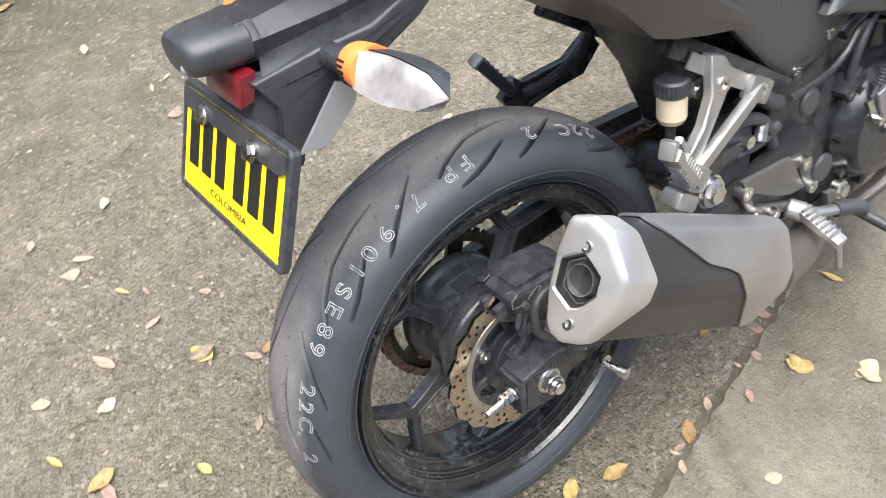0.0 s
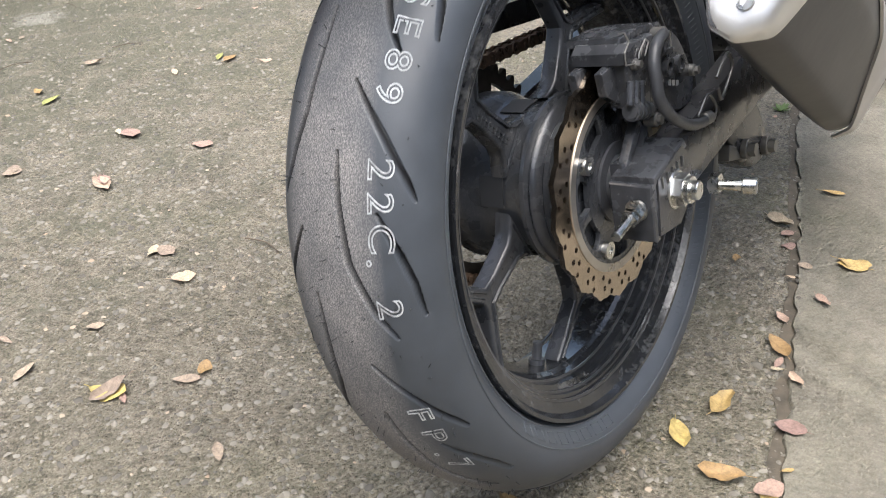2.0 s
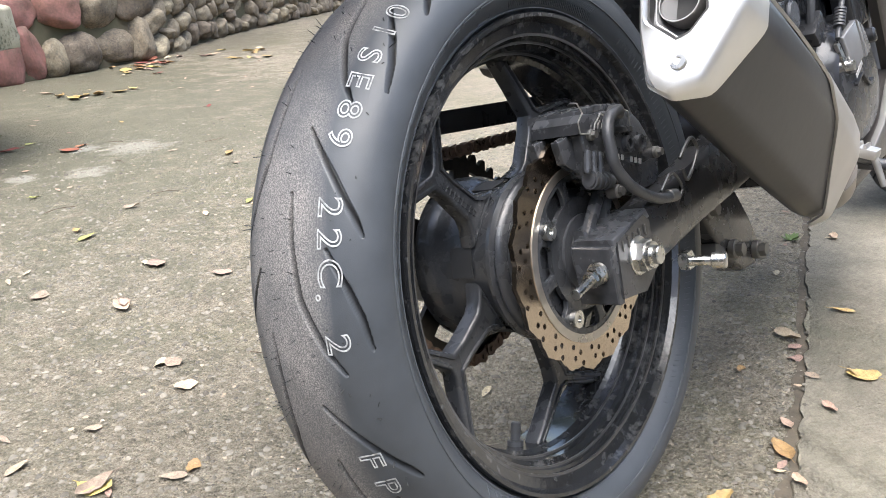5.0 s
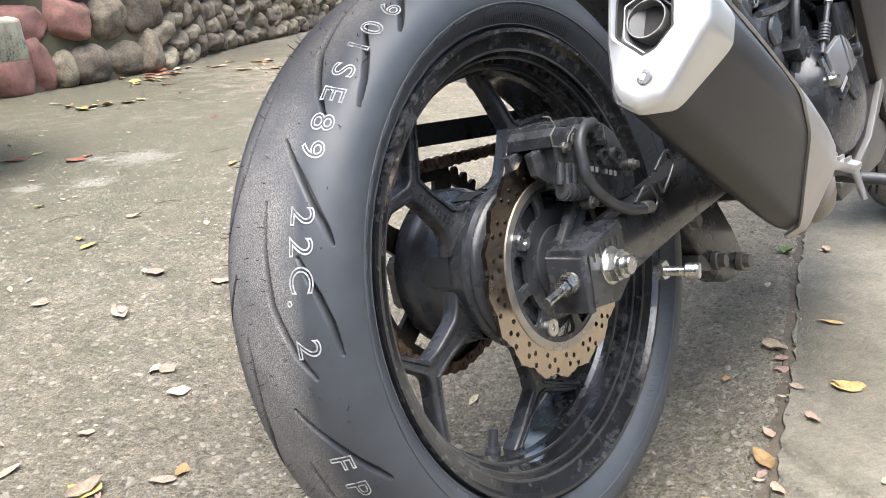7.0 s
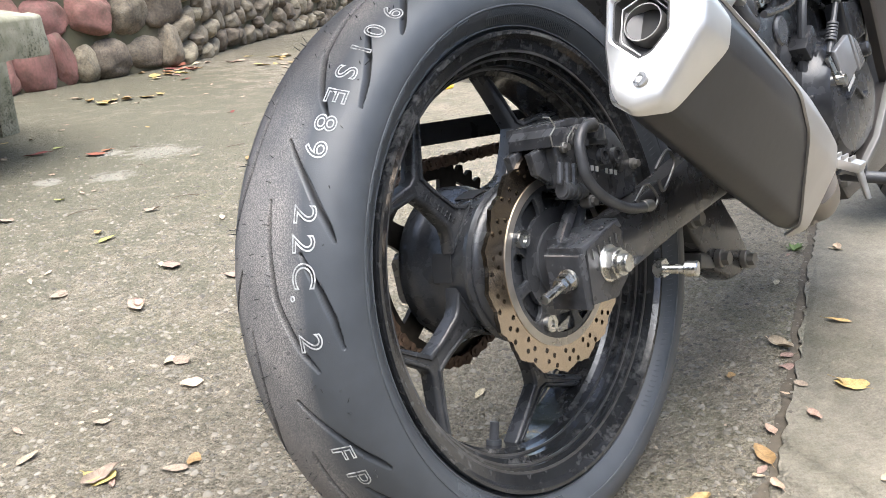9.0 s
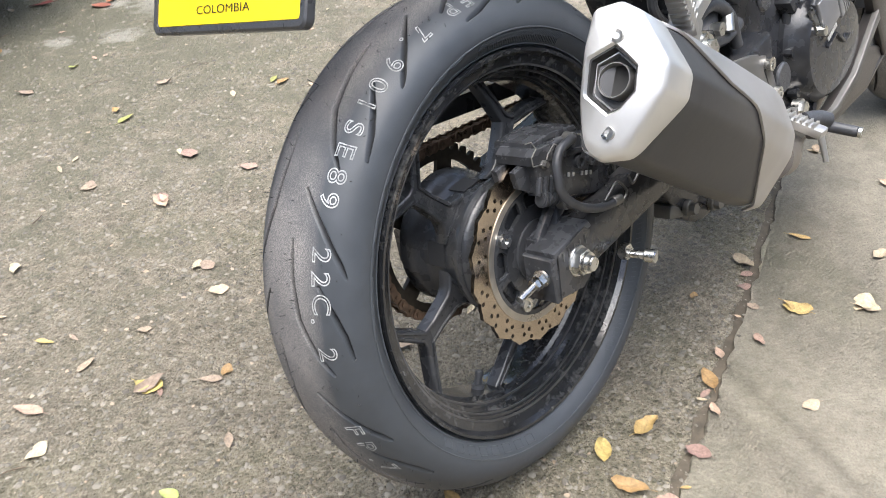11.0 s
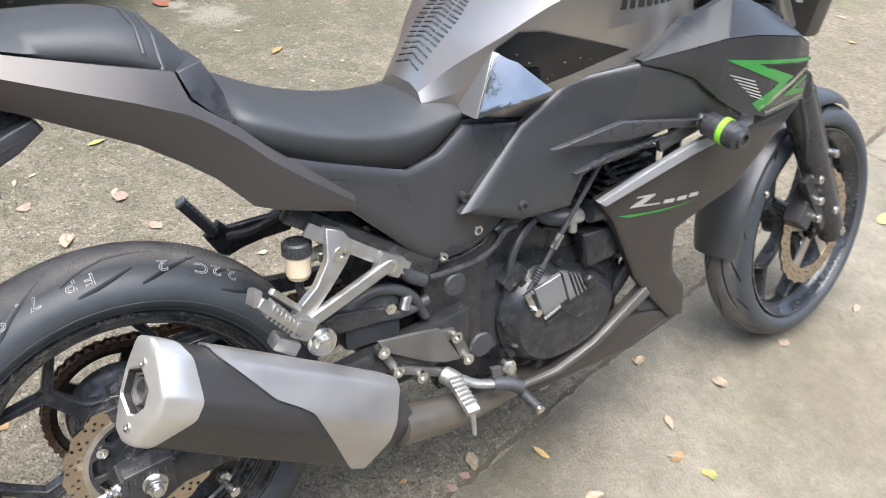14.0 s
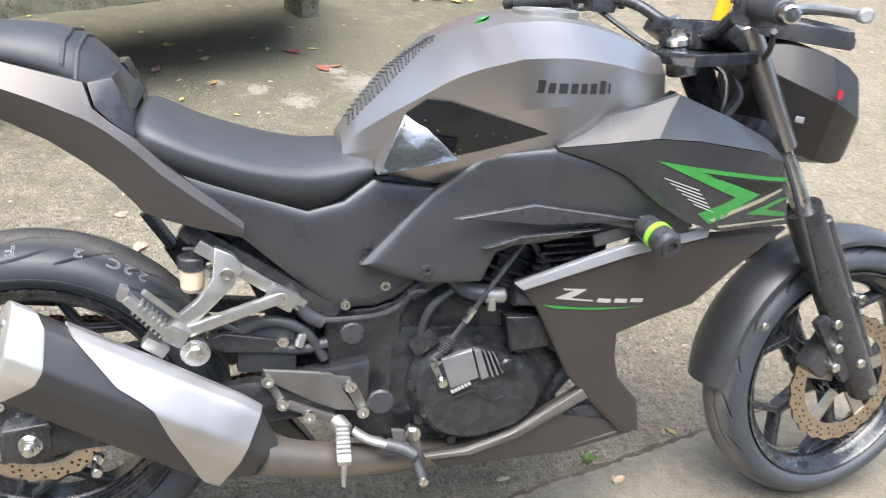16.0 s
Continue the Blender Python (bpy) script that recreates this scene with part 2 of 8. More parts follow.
def frame_of(d):
    d = Vector(d).normalized()
    u = d.cross(Vector((0, 0, 1)) if abs(d.z) < 0.9 else Vector((1, 0, 0))).normalized()
    return d, u, d.cross(u)


def skin(bm, rings, close=True, cap=True):
    vs = [[bm.verts.new(p) for p in r] for r in rings]
    n = len(vs[0])
    for a, b in zip(vs, vs[1:]):
        for i in range(n if close else n - 1):
            j = (i + 1) % n
            bm.faces.new((a[i], a[j], b[j], b[i]))
    if cap:
        bm.faces.new(vs[0][::-1])
        bm.faces.new(vs[-1])
    return vs


def cyl(bm, p0, p1, r0, r1=None, n=20, bevel=0.0):
    r1 = r0 if r1 is None else r1
    p0, p1 = Vector(p0), Vector(p1)
    d, u, v = frame_of(p1 - p0)
    stops = [(p0, r0), (p1, r1)]
    if bevel:
        stops = [(p0, r0 - bevel), (p0 + d * bevel, r0), (p1 - d * bevel, r1), (p1, r1 - bevel)]
    skin(bm, [[c + r * (math.cos(a) * u + math.sin(a) * v) for a in [2 * math.pi * k / n for k in range(n)]] for c, r in stops])


def ringed(bm, p0, p1, ro, ri, n=28):
    """A hollow ring or bush."""
    p0, p1 = Vector(p0), Vector(p1)
    d, u, v = frame_of(p1 - p0)
    stops = [(p0, ri), (p0, ro), (p1, ro), (p1, ri), (p0, ri)]
    skin(bm, [[c + r * (math.cos(a) * u + math.sin(a) * v) for a in [2 * math.pi * k / n for k in range(n)]] for c, r in stops], cap=False)


def hexa(bm, p0, p1, r):
    cyl(bm, p0, p1, r, n=6)


def smooth_path(pts, k=6):
    pts = [Vector(p) for p in pts]
    q = [pts[0] * 2 - pts[1], *pts, pts[-1] * 2 - pts[-2]]
    out = []
    for i in range(1, len(q) - 2):
        for s in range(k):
            t = s / k
            a, b, c, d = q[i - 1], q[i], q[i + 1], q[i + 2]
            out.append(0.5 * (2 * b + (c - a) * t + (2 * a - 5 * b + 4 * c - d) * t * t + (3 * b - a - 3 * c + d) * t ** 3))
    return out + [pts[-1]]


def tube(bm, pts, r, n=12, k=6, flat=1.0):
    p = smooth_path(pts, k) if k > 1 else [Vector(q) for q in pts]
    rings, u = [], None
    rad = r if callable(r) else (lambda t: r)
    for i, c in enumerate(p):
        d = (p[min(i + 1, len(p) - 1)] - p[max(i - 1, 0)]).normalized()
        if u is None:
            u = frame_of(d)[1]
        u = (u - d * u.dot(d)).normalized()
        v = d.cross(u)
        rr = rad(i / (len(p) - 1))
        rings.append([c + rr * (math.cos(a) * u + flat * math.sin(a) * v) for a in [2 * math.pi * s / n for s in range(n)]])
    skin(bm, rings)


def box(bm, c, size, turn=None, bevel=0.0):
    turn = turn or Matrix.Identity(3)
    x, y, z = (s / 2 for s in size)
    before = set(bm.verts)
    vs = [bm.verts.new(Vector(c) + turn @ Vector((a * x, b * y, d * z))) for a in (-1, 1) for b in (-1, 1) for d in (-1, 1)]
    fs = [bm.faces.new([vs[i] for i in f]) for f in ((0, 1, 3, 2), (4, 6, 7, 5), (0, 4, 5, 1), (2, 3, 7, 6), (0, 2, 6, 4), (1, 5, 7, 3))]
    if bevel:
        bmesh.ops.recalc_face_normals(bm, faces=fs)
        es = list({e for f in fs for e in f.edges})
        bmesh.ops.bevel(bm, geom=es, offset=bevel, segments=2, profile=0.6, affect="EDGES")


def rot(axis, deg):
    return Matrix.Rotation(radians(deg), 3, axis)


def beam(bm, p0, p1, w, h, up=(0, 0, 1), bevel=0.002, w1=None, h1=None):
    """A bar of rectangular section from p0 to p1; w across, h along up."""
    p0, p1 = Vector(p0), Vector(p1)
    d = (p1 - p0).normalized()
    s = d.cross(Vector(up)).normalized()
    t = s.cross(d)
    w1, h1 = w1 or w, h1 or h
    before = len(bm.faces)
    vs = skin(bm, [[c + a * s * ww / 2 + b * t * hh / 2 for a, b in ((-1, -1), (1, -1), (1, 1), (-1, 1))] for c, ww, hh in ((p0, w, h), (p1, w1, h1))])
    if bevel:
        fs = list({f for r in vs for v in r for f in v.link_faces})
        bmesh.ops.recalc_face_normals(bm, faces=fs)
        bmesh.ops.bevel(bm, geom=list({e for f in fs for e in f.edges}), offset=bevel, segments=2, profile=0.6, affect="EDGES")


def slab(bm, pts, off, bevel=0.0):
    """A flat or slightly bent plate: an outline, thickened by the vector off, with eased edges."""
    a = [bm.verts.new(p) for p in pts]
    b = [bm.verts.new(Vector(p) + Vector(off)) for p in pts]
    n = len(a)
    top, bot = bm.faces.new(a), bm.faces.new(b[::-1])
    sides = [bm.faces.new((a[i], b[i], b[(i + 1) % n], a[(i + 1) % n])) for i in range(n)]
    fs = [top, bot, *sides]
    bmesh.ops.recalc_face_normals(bm, faces=fs)
    if bevel:
        bmesh.ops.bevel(bm, geom=list(top.edges), offset=bevel, segments=3, profile=0.5, affect="EDGES", clamp_overlap=True)
    return fs


def panel(bm, pts, thick=0.012, edge=0.008, crown=0.006):
    """A moulded body panel of the right side: rounded rim, slightly domed face, real thickness."""
    a = [bm.verts.new(p) for p in pts]
    f = bm.faces.new(a)
    f.normal_update()
    if f.normal.y > 0:
        f.normal_flip()
    b = [bm.verts.new(Vector(p) + Vector((0, thick, 0))) for p in pts]
    n = len(a)
    for i in range(n):
        bm.faces.new((a[i], b[i], b[(i + 1) % n], a[(i + 1) % n]))
    bm.faces.new(b[::-1])
    bmesh.ops.inset_region(bm, faces=[f], thickness=edge * 0.5, depth=crown * 0.45, use_even_offset=True)
    bmesh.ops.inset_region(bm, faces=[f], thickness=edge * 0.9, depth=crown * 0.35, use_even_offset=True)
    bmesh.ops.inset_region(bm, faces=[f], thickness=edge * 2.0, depth=crown * 0.2, use_even_offset=True)
    bmesh.ops.triangulate(bm, faces=[f])


def shell(bm, upper, lower, thick=0.01, n=28, m=6, bulge=0.0):
    """A faceted body panel between two edge lines, with real thickness."""
    def along(line, t):
        line = [Vector(p) for p in line]
        d = [0.0]
        for a, b_ in zip(line, line[1:]):
            d.append(d[-1] + (b_ - a).length)
        s_ = t * d[-1]
        for i in range(len(d) - 1):
            if s_ <= d[i + 1] + 1e-9:
                return line[i].lerp(line[i + 1], (s_ - d[i]) / max(d[i + 1] - d[i], 1e-9))
        return line[-1]
    grid = []
    for k in range(n + 1):
        a, b_ = along(upper, k / n), along(lower, k / n)
        w = min(1.0, (b_ - a).length / 0.05)
        grid.append([bm.verts.new(a.lerp(b_, j / m) + Vector((0, -bulge * w * math.sin(math.pi * j / m), 0))) for j in range(m + 1)])
    for a, b_ in zip(grid, grid[1:]):
        for j in range(m):
            bm.faces.new((a[j], a[j + 1], b_[j + 1], b_[j]))
    bmesh.ops.remove_doubles(bm, verts=bm.verts, dist=1e-5)
    bmesh.ops.recalc_face_normals(bm, faces=bm.faces)
    if sum(f.normal.y * f.calc_area() for f in bm.faces) > 0:
        bmesh.ops.reverse_faces(bm, faces=bm.faces)
    r = bmesh.ops.extrude_face_region(bm, geom=bm.faces[:])
    bmesh.ops.translate(bm, verts=[g for g in r["geom"] if isinstance(g, bmesh.types.BMVert)], vec=(0, thick, 0))


def mirrored(ob, name=None):
    """The same part on the other flank."""
    me = ob.data.copy()
    me.transform(Matrix.Diagonal((1, -1, 1, 1)))
    me.flip_normals()
    o = new(name or ob.name.split(".")[0], me)
    o.parent = ob.parent
    for key in ("label",):
        if key in ob:
            o[key] = ob[key]
    return o


def half_rings(rows):
    """Rings for a body that is the same on both flanks: rows of x and (y, z) points of the right side from the top's middle to the bottom's."""
    out = []
    for x, pts in rows:
        right = [Vector((x, -y, z)) for y, z in pts]
        left = [Vector((x, y, z)) for y, z in pts[::-1] if y > 1e-6]
        out.append(right + left)
    return out


def fine(rows, k=4):
    """Smooths such rows along x."""
    xs = [r[0] for r in rows]
    flat = [[r[0]] + [v for p in r[1] for v in p] for r in rows]
    q = [np.array(f, float) for f in flat]
    q = [2 * q[0] - q[1], *q, 2 * q[-1] - q[-2]]
    out = []
    for i in range(1, len(q) - 2):
        for s in range(k):
            t = s / k
            a, b, c, d = q[i - 1], q[i], q[i + 1], q[i + 2]
            v = 0.5 * (2 * b + (c - a) * t + (2 * a - 5 * b + 4 * c - d) * t * t + (3 * b - a - 3 * c + d) * t ** 3)
            out.append((v[0], [(max(0.0, v[j]) , v[j + 1]) for j in range(1, len(v), 2)]))
    v = q[-2]
    out.append((v[0], [(v[j], v[j + 1]) for j in range(1, len(v), 2)]))
    return out


def tree_of(ob):
    return BVHTree.FromPolygons([v.co.copy() for v in ob.data.vertices], [tuple(p.vertices) for p in ob.data.polygons])


def film(name, outline, tree, material, parent, label="", lift=0.0012, cell=0.012):
    """A thin film laid on a body's right flank: an outline in x and z, cut fine and pressed on to the surface."""
    bm = bmesh.new()
    f = bm.faces.new([bm.verts.new((x, 0, z)) for x, z in outline])
    xs, zs = [p[0] for p in outline], [p[1] for p in outline]
    for lo, hi, no in ((min(xs), max(xs), (1, 0, 0)), (min(zs), max(zs), (0, 0, 1))):
        k = 1
        while lo + k * cell < hi:
            p = lo + k * cell
            bmesh.ops.bisect_plane(bm, geom=bm.verts[:] + bm.edges[:] + bm.faces[:], plane_co=(p, 0, p), plane_no=no)
            k += 1
    for v in bm.verts:
        hit = tree.ray_cast(Vector((v.co.x, -0.6, v.co.z)), Vector((0, 1, 0)))
        if hit[0] is None:
            hit = tree.find_nearest(Vector((v.co.x, -0.25, v.co.z)))
        v.co.y = hit[0].y - lift
    return part(name, bm, material, parent, label)


def text_mesh(body, size, outline=0.0):
    """The built-in font's letters as points and faces in a plane."""
    cu = bpy.data.curves.new("letters", "FONT")
    cu.body, cu.size, cu.resolution_u = body, size, 6
    if outline:
        cu.fill_mode, cu.bevel_depth, cu.bevel_resolution = "NONE", outline, 0
    ob = bpy.data.objects.new("letters", cu)
    me = bpy.data.meshes.new_from_object(ob)
    verts, faces = [v.co.copy() for v in me.vertices], [tuple(p.vertices) for p in me.polygons]
    bpy.data.objects.remove(ob)
    bpy.data.curves.remove(cu)
    bpy.data.meshes.remove(me)
    return verts, faces

# places of the leaves that stand out: kind, x, y, length, turn
LEAF_SPOTS = []
LEAF_SPOTS += [
    ("y", 0.24, 1.45, 0.03, 68), ("y", -0.28, 0.44, 0.042, 291), ("y", -0.18, 0.38, 0.022, 32), ("w", -0.21, 0.38, 0.03, 130), ("w", 0.21, 1.11, 0.03, 60), ("w", -0.02, 1.24, 0.025, 253), ("w", -0.01, 1.12, 0.025, 230), ("p", 0.06, 0.94, 0.034, 241), ("p", -0.06, 0.57, 0.03, 333), ("w", 0.19, 0.19, 0.026, 194), ("y", 0.54, -0.23, 0.036, 107), ("y", 0.29, -0.20, 0.036, 48), ("w", 0.62, -0.10, 0.042, 249), ("w", 0.89, 0.01, 0.03, 14), ("p", 1.15, -0.02, 0.03, 199), ("y", 0.97, 1.82, 0.06, 221), ("y", 2.69, 4.01, 0.09, 311), ("y", 3.05, 4.35, 0.07, 1), ("y", 2.97, 4.53, 0.06, 356), ("y", 2.01, 4.16, 0.08, 228), ("r", 2.36, 4.47, 0.09, 136), ("r", 2.26, 4.41, 0.08, 117), ("w", 1.30, 3.71, 0.06, 302), ("y", 1.34, 3.47, 0.07, 52), ("r", 0.56, 2.52, 0.07, 162), ("g", 0.67, 2.57, 0.04, 15), ("y", 0.47, -0.08, 0.02, 11), ("w", -0.32, 0.56, 0.03, 13), ("w", -0.21, 0.57, 0.02, 332), ("w", -0.30, 0.64, 0.02, 277), ("r", 2.03, 3.86, 0.06, 4), ("y", 2.04, 4.37, 0.05, 195),
]
LEAF_SPOTS += [
    ("y", 0.14, -0.18, 0.04, 351), ("y", 0.03, -0.22, 0.042, 110), ("y", 0.06, -0.16, 0.036, 216), ("y", -0.52, 0.31, 0.042, 14), ("p", -0.52, 0.28, 0.04, 270), ("y", -0.57, 0.39, 0.03, 113), ("y", -0.22, -0.03, 0.03, 224), ("y", -0.14, -0.06, 0.03, 253), ("p", -0.35, 0.12, 0.036, 283), ("p", -0.34, 0.09, 0.028, 119), ("w", -0.28, 0.44, 0.042, 176), ("p", -0.43, 0.53, 0.042, 118), ("w", -0.40, 0.77, 0.032, 346), ("g", -0.38, 0.23, 0.025, 112), ("w", -0.27, 0.25, 0.026, 235), ("w", -0.55, 0.51, 0.028, 148), ("w", -0.46, 0.44, 0.03, 11), ("y", -0.19, 1.83, 0.05, 213), ("w", 0.62, -0.32, 0.034, 284), ("w", 1.03, -0.28, 0.03, 328), ("p", 0.23, -0.24, 0.022, 51), ("p", 0.14, -0.26, 0.03, 95), ("p", 0.04, -0.27, 0.03, 322), ("p", 0.33, -0.34, 0.024, 151), ("w", -0.27, 0.92, 0.03, 61), ("w", -0.02, 1.11, 0.03, 170), ("p", 0.05, 0.93, 0.045, 256), ("g", 0.64, 1.30, 0.04, 216), ("g", 1.01, 1.07, 0.04, 259), ("w", 0.91, -0.43, 0.026, 343), ("w", 1.28, -0.16, 0.03, 97), ("y", 1.06, -0.34, 0.022, 155), ("p", 0.59, -0.12, 0.02, 145), ("p", 0.27, 0.92, 0.035, 300), ("w", -0.09, 1.50, 0.04, 255), ("p", 0.00, 2.23, 0.06, 258), ("w", 0.18, 2.39, 0.05, 201), ("w", 0.14, 1.75, 0.04, 301),
]
LEAF_SPOTS += [
    ("y", 0.04, 2.52, 0.05, 17), ("y", 0.23, 2.13, 0.045, 245), ("r", 0.69, 2.34, 0.06, 124), ("r", 0.75, 2.37, 0.05, 206), ("w", 0.40, 2.67, 0.04, 212), ("y", 0.58, 2.84, 0.035, 340), ("w", 0.46, 2.54, 0.04, 88),
]
LEAF_SPOTS += [
    ("y", 2.34, 0.13, 0.06, 187), ("y", 0.55, -0.23, 0.04, 280), ("w", 0.63, -0.31, 0.045, 359), ("w", 0.80, -0.28, 0.035, 345), ("y", 1.03, -0.28, 0.03, 191), ("g", 1.07, -0.35, 0.025, 44), ("w", 1.10, -0.45, 0.035, 224), ("w", 0.91, -0.43, 0.026, 339), ("w", 1.52, -0.49, 0.045, 260), ("w", 1.29, -0.16, 0.03, 55), ("w", 1.14, -0.02, 0.025, 83), ("y", 1.62, -0.41, 0.03, 266), ("w", 1.86, -0.12, 0.04, 201), ("w", 1.55, -0.13, 0.03, 189), ("p", 1.08, -0.20, 0.03, 250), ("g", 0.23, 1.38, 0.045, 15), ("p", 0.22, 1.08, 0.045, 240), ("y", 0.65, 1.27, 0.05, 22), ("w", 0.43, 1.52, 0.035, 157),
]

# ---- ground ----
def ground_material(name, base, dark, grain, moss=0.0, rough=0.85, stains_and_shade=()):
    m = mat(name, base, rough, spec=0.18)
    n, l = m.node_tree.nodes, m.node_tree.links
    b = n["Principled BSDF"]
    tc = n.new("ShaderNodeTexCoord")

    def noise_of(scale, detail=5, rough_=0.6):
        t = n.new("ShaderNodeTexNoise")
        t.inputs["Scale"].default_value, t.inputs["Detail"].default_value, t.inputs["Roughness"].default_value = scale, detail, rough_
        l.new(tc.outputs["Object"], t.inputs["Vector"])
        return t.outputs["Fac"]

    def ramp_of(fac, p0, p1, c0, c1):
        r = n.new("ShaderNodeValToRGB")
        r.color_ramp.elements[0].position, r.color_ramp.elements[1].position = p0, p1
        r.color_ramp.elements[0].color, r.color_ramp.elements[1].color = (*c0, 1), (*c1, 1)
        l.new(fac, r.inputs["Fac"])
        return r.outputs["Color"]

    def mixed(fac, a, c, kind="MIX"):
        x = n.new("ShaderNodeMix")
        x.data_type, x.blend_type = "RGBA", kind
        if isinstance(fac, float):
            x.inputs[0].default_value = fac
        else:
            l.new(fac, x.inputs[0])
        l.new(a, x.inputs[6])
        l.new(c, x.inputs[7])
        return x.outputs[2]

    large = ramp_of(noise_of(1.3, 5), 0.36, 0.66, dark, base)
    mid = ramp_of(noise_of(9, 6, 0.7), 0.38, 0.64, tuple(c * 0.72 for c in base), tuple(min(1, c * 1.2) for c in base))
    col = mixed(0.5, large, mid)
    fine_ = ramp_of(noise_of(190, 6, 0.85), 0.36, 0.66, (0.3, 0.28, 0.245), (1.52, 1.49, 1.43))
    col = mixed(grain, col, fine_, "MULTIPLY")
    coarse = ramp_of(noise_of(48, 4, 0.75), 0.4, 0.6, (0.74, 0.73, 0.7), (1.16, 1.15, 1.12))
    col = mixed(grain, col, coarse, "MULTIPLY")
    # aggregate: two sizes of pebble, each with its own tone and relief
    heights = []
    for size, lo, hi, share in ((82, 0.62, 1.30, 0.75), (190, 0.70, 1.24, 0.65)):
        vo = n.new("ShaderNodeTexVoronoi")
        vo.inputs["Scale"].default_value, vo.inputs["Randomness"].default_value = size, 1.0
        l.new(tc.outputs["Object"], vo.inputs["Vector"])
        sep = n.new("ShaderNodeSeparateColor")
        l.new(vo.outputs["Color"], sep.inputs["Color"])
        tone = ramp_of(sep.outputs["Red"], 0.1, 0.95, (lo, lo * 0.985, lo * 0.95), (hi, hi * 0.99, hi * 0.965))
        body = n.new("ShaderNodeMapRange")
        body.inputs["From Min"].default_value, body.inputs["From Max"].default_value = 0.48, 0.30
        body.inputs["To Min"].default_value, body.inputs["To Max"].default_value = 0.0, grain * share
        l.new(vo.outputs["Distance"], body.inputs["Value"])
        keep = n.new("ShaderNodeMath")
        keep.operation = "MULTIPLY"
        some = n.new("ShaderNodeMath")
        some.operation, some.inputs[1].default_value = "GREATER_THAN", 0.42
        l.new(sep.outputs["Green"], some.inputs[0])
        l.new(body.outputs["Result"], keep.inputs[0])
        l.new(some.outputs[0], keep.inputs[1])
        col = mixed(keep.outputs[0], col, tone, "MULTIPLY")
        heights.append(keep.outputs[0])
    if moss:
        mf = n.new("ShaderNodeMapRange")
        mf.inputs["From Min"].default_value, mf.inputs["From Max"].default_value, mf.inputs["To Max"].default_value = 0.5, 0.72, moss
        l.new(noise_of(2.1, 6, 0.7), mf.inputs["Value"])
        mc = n.new("ShaderNodeRGB")
        mc.outputs[0].default_value = (0.10, 0.115, 0.045, 1)
        col = mixed(mf.outputs["Result"], col, mc.outputs[0])
    for (sx, sy, sr, so, sc_) in stains_and_shade:
        # a patch with a ragged rim: pale lime, stains, moss and painted tree shade
        dist = n.new("ShaderNodeVectorMath")
        dist.operation = "DISTANCE"
        dist.inputs[1].default_value = (sx, sy, 0)
        l.new(tc.outputs["Object"], dist.inputs[0])
        edge = n.new("ShaderNodeMath")
        edge.operation, edge.inputs[1].default_value, edge.inputs[2].default_value = "MULTIPLY_ADD", sr * 3.4, -sr * 1.7
        l.new(noise_of(7 if sr > 0.3 else 19, 8, 0.8), edge.inputs[0])
        tot = n.new("ShaderNodeMath")
        tot.operation = "ADD"
        l.new(dist.outputs["Value"], tot.inputs[0])
        l.new(edge.outputs[0], tot.inputs[1])
        fall = n.new("ShaderNodeMapRange")
        fall.inputs["From Min"].default_value, fall.inputs["From Max"].default_value = sr * 0.5, sr * 1.05
        fall.inputs["To Min"].default_value, fall.inputs["To Max"].default_value = so, 0.0
        l.new(tot.outputs[0], fall.inputs["Value"])
        # this tone also serves the dark patches of painted shade
        lime = n.new("ShaderNodeRGB")
        lime.outputs[0].default_value = (*sc_, 1)
        col = mixed(fall.outputs["Result"], col, lime.outputs[0])
    l.new(col, b.inputs["Base Color"])
    bp = n.new("ShaderNodeBump")
    bp.inputs["Strength"].default_value, bp.inputs["Distance"].default_value = 0.5 + 0.5 * grain, 0.009
    total = noise_of(150, 6, 0.8)
    for h_ in heights:
        add = n.new("ShaderNodeMath")
        add.operation = "ADD"
        l.new(total, add.inputs[0])
        l.new(h_, add.inputs[1])
        total = add.outputs[0]
    l.new(total, bp.inputs["Height"])
    l.new(bp.outputs["Normal"], b.inputs["Normal"])
    return m


# broad dark patches: moss and painted tree shade; small pale ones: lime spills
ASPHALT = ground_material("worn_gritty_concrete", (0.302, 0.273, 0.227), (0.226, 0.206, 0.163), 0.85, moss=0.36, stains_and_shade=((0.9, 2.5, 0.8, 0.5, (0.125, 0.117, 0.085)), (0.1, 2.5, 0.95, 0.52, (0.13, 0.122, 0.088)), (-1.3, 1.9, 0.8, 0.45, (0.13, 0.122, 0.09)), (1.7, 2.9, 0.7, 0.3, (0.13, 0.12, 0.09)), (1.6, 4.0, 1.1, 0.75, (0.10, 0.095, 0.062)), (3.2, 5.2, 1.3, 0.55, (0.11, 0.10, 0.07)), (-0.6, 3.4, 1.2, 0.5, (0.10, 0.10, 0.06)), (0.4, 2.7, 2.1, 0.74, (0.138, 0.132, 0.094)), (0.86, 2.20, 0.13, 0.3, (0.52, 0.5, 0.44)), (0.57, 1.99, 0.08, 0.32, (0.52, 0.5, 0.44)), (0.74, 2.33, 0.07, 0.4, (0.52, 0.5, 0.44)), (0.41, 2.09, 0.06, 0.4, (0.52, 0.5, 0.44)), (0.24, 2.15, 0.04, 0.4, (0.52, 0.5, 0.44))))
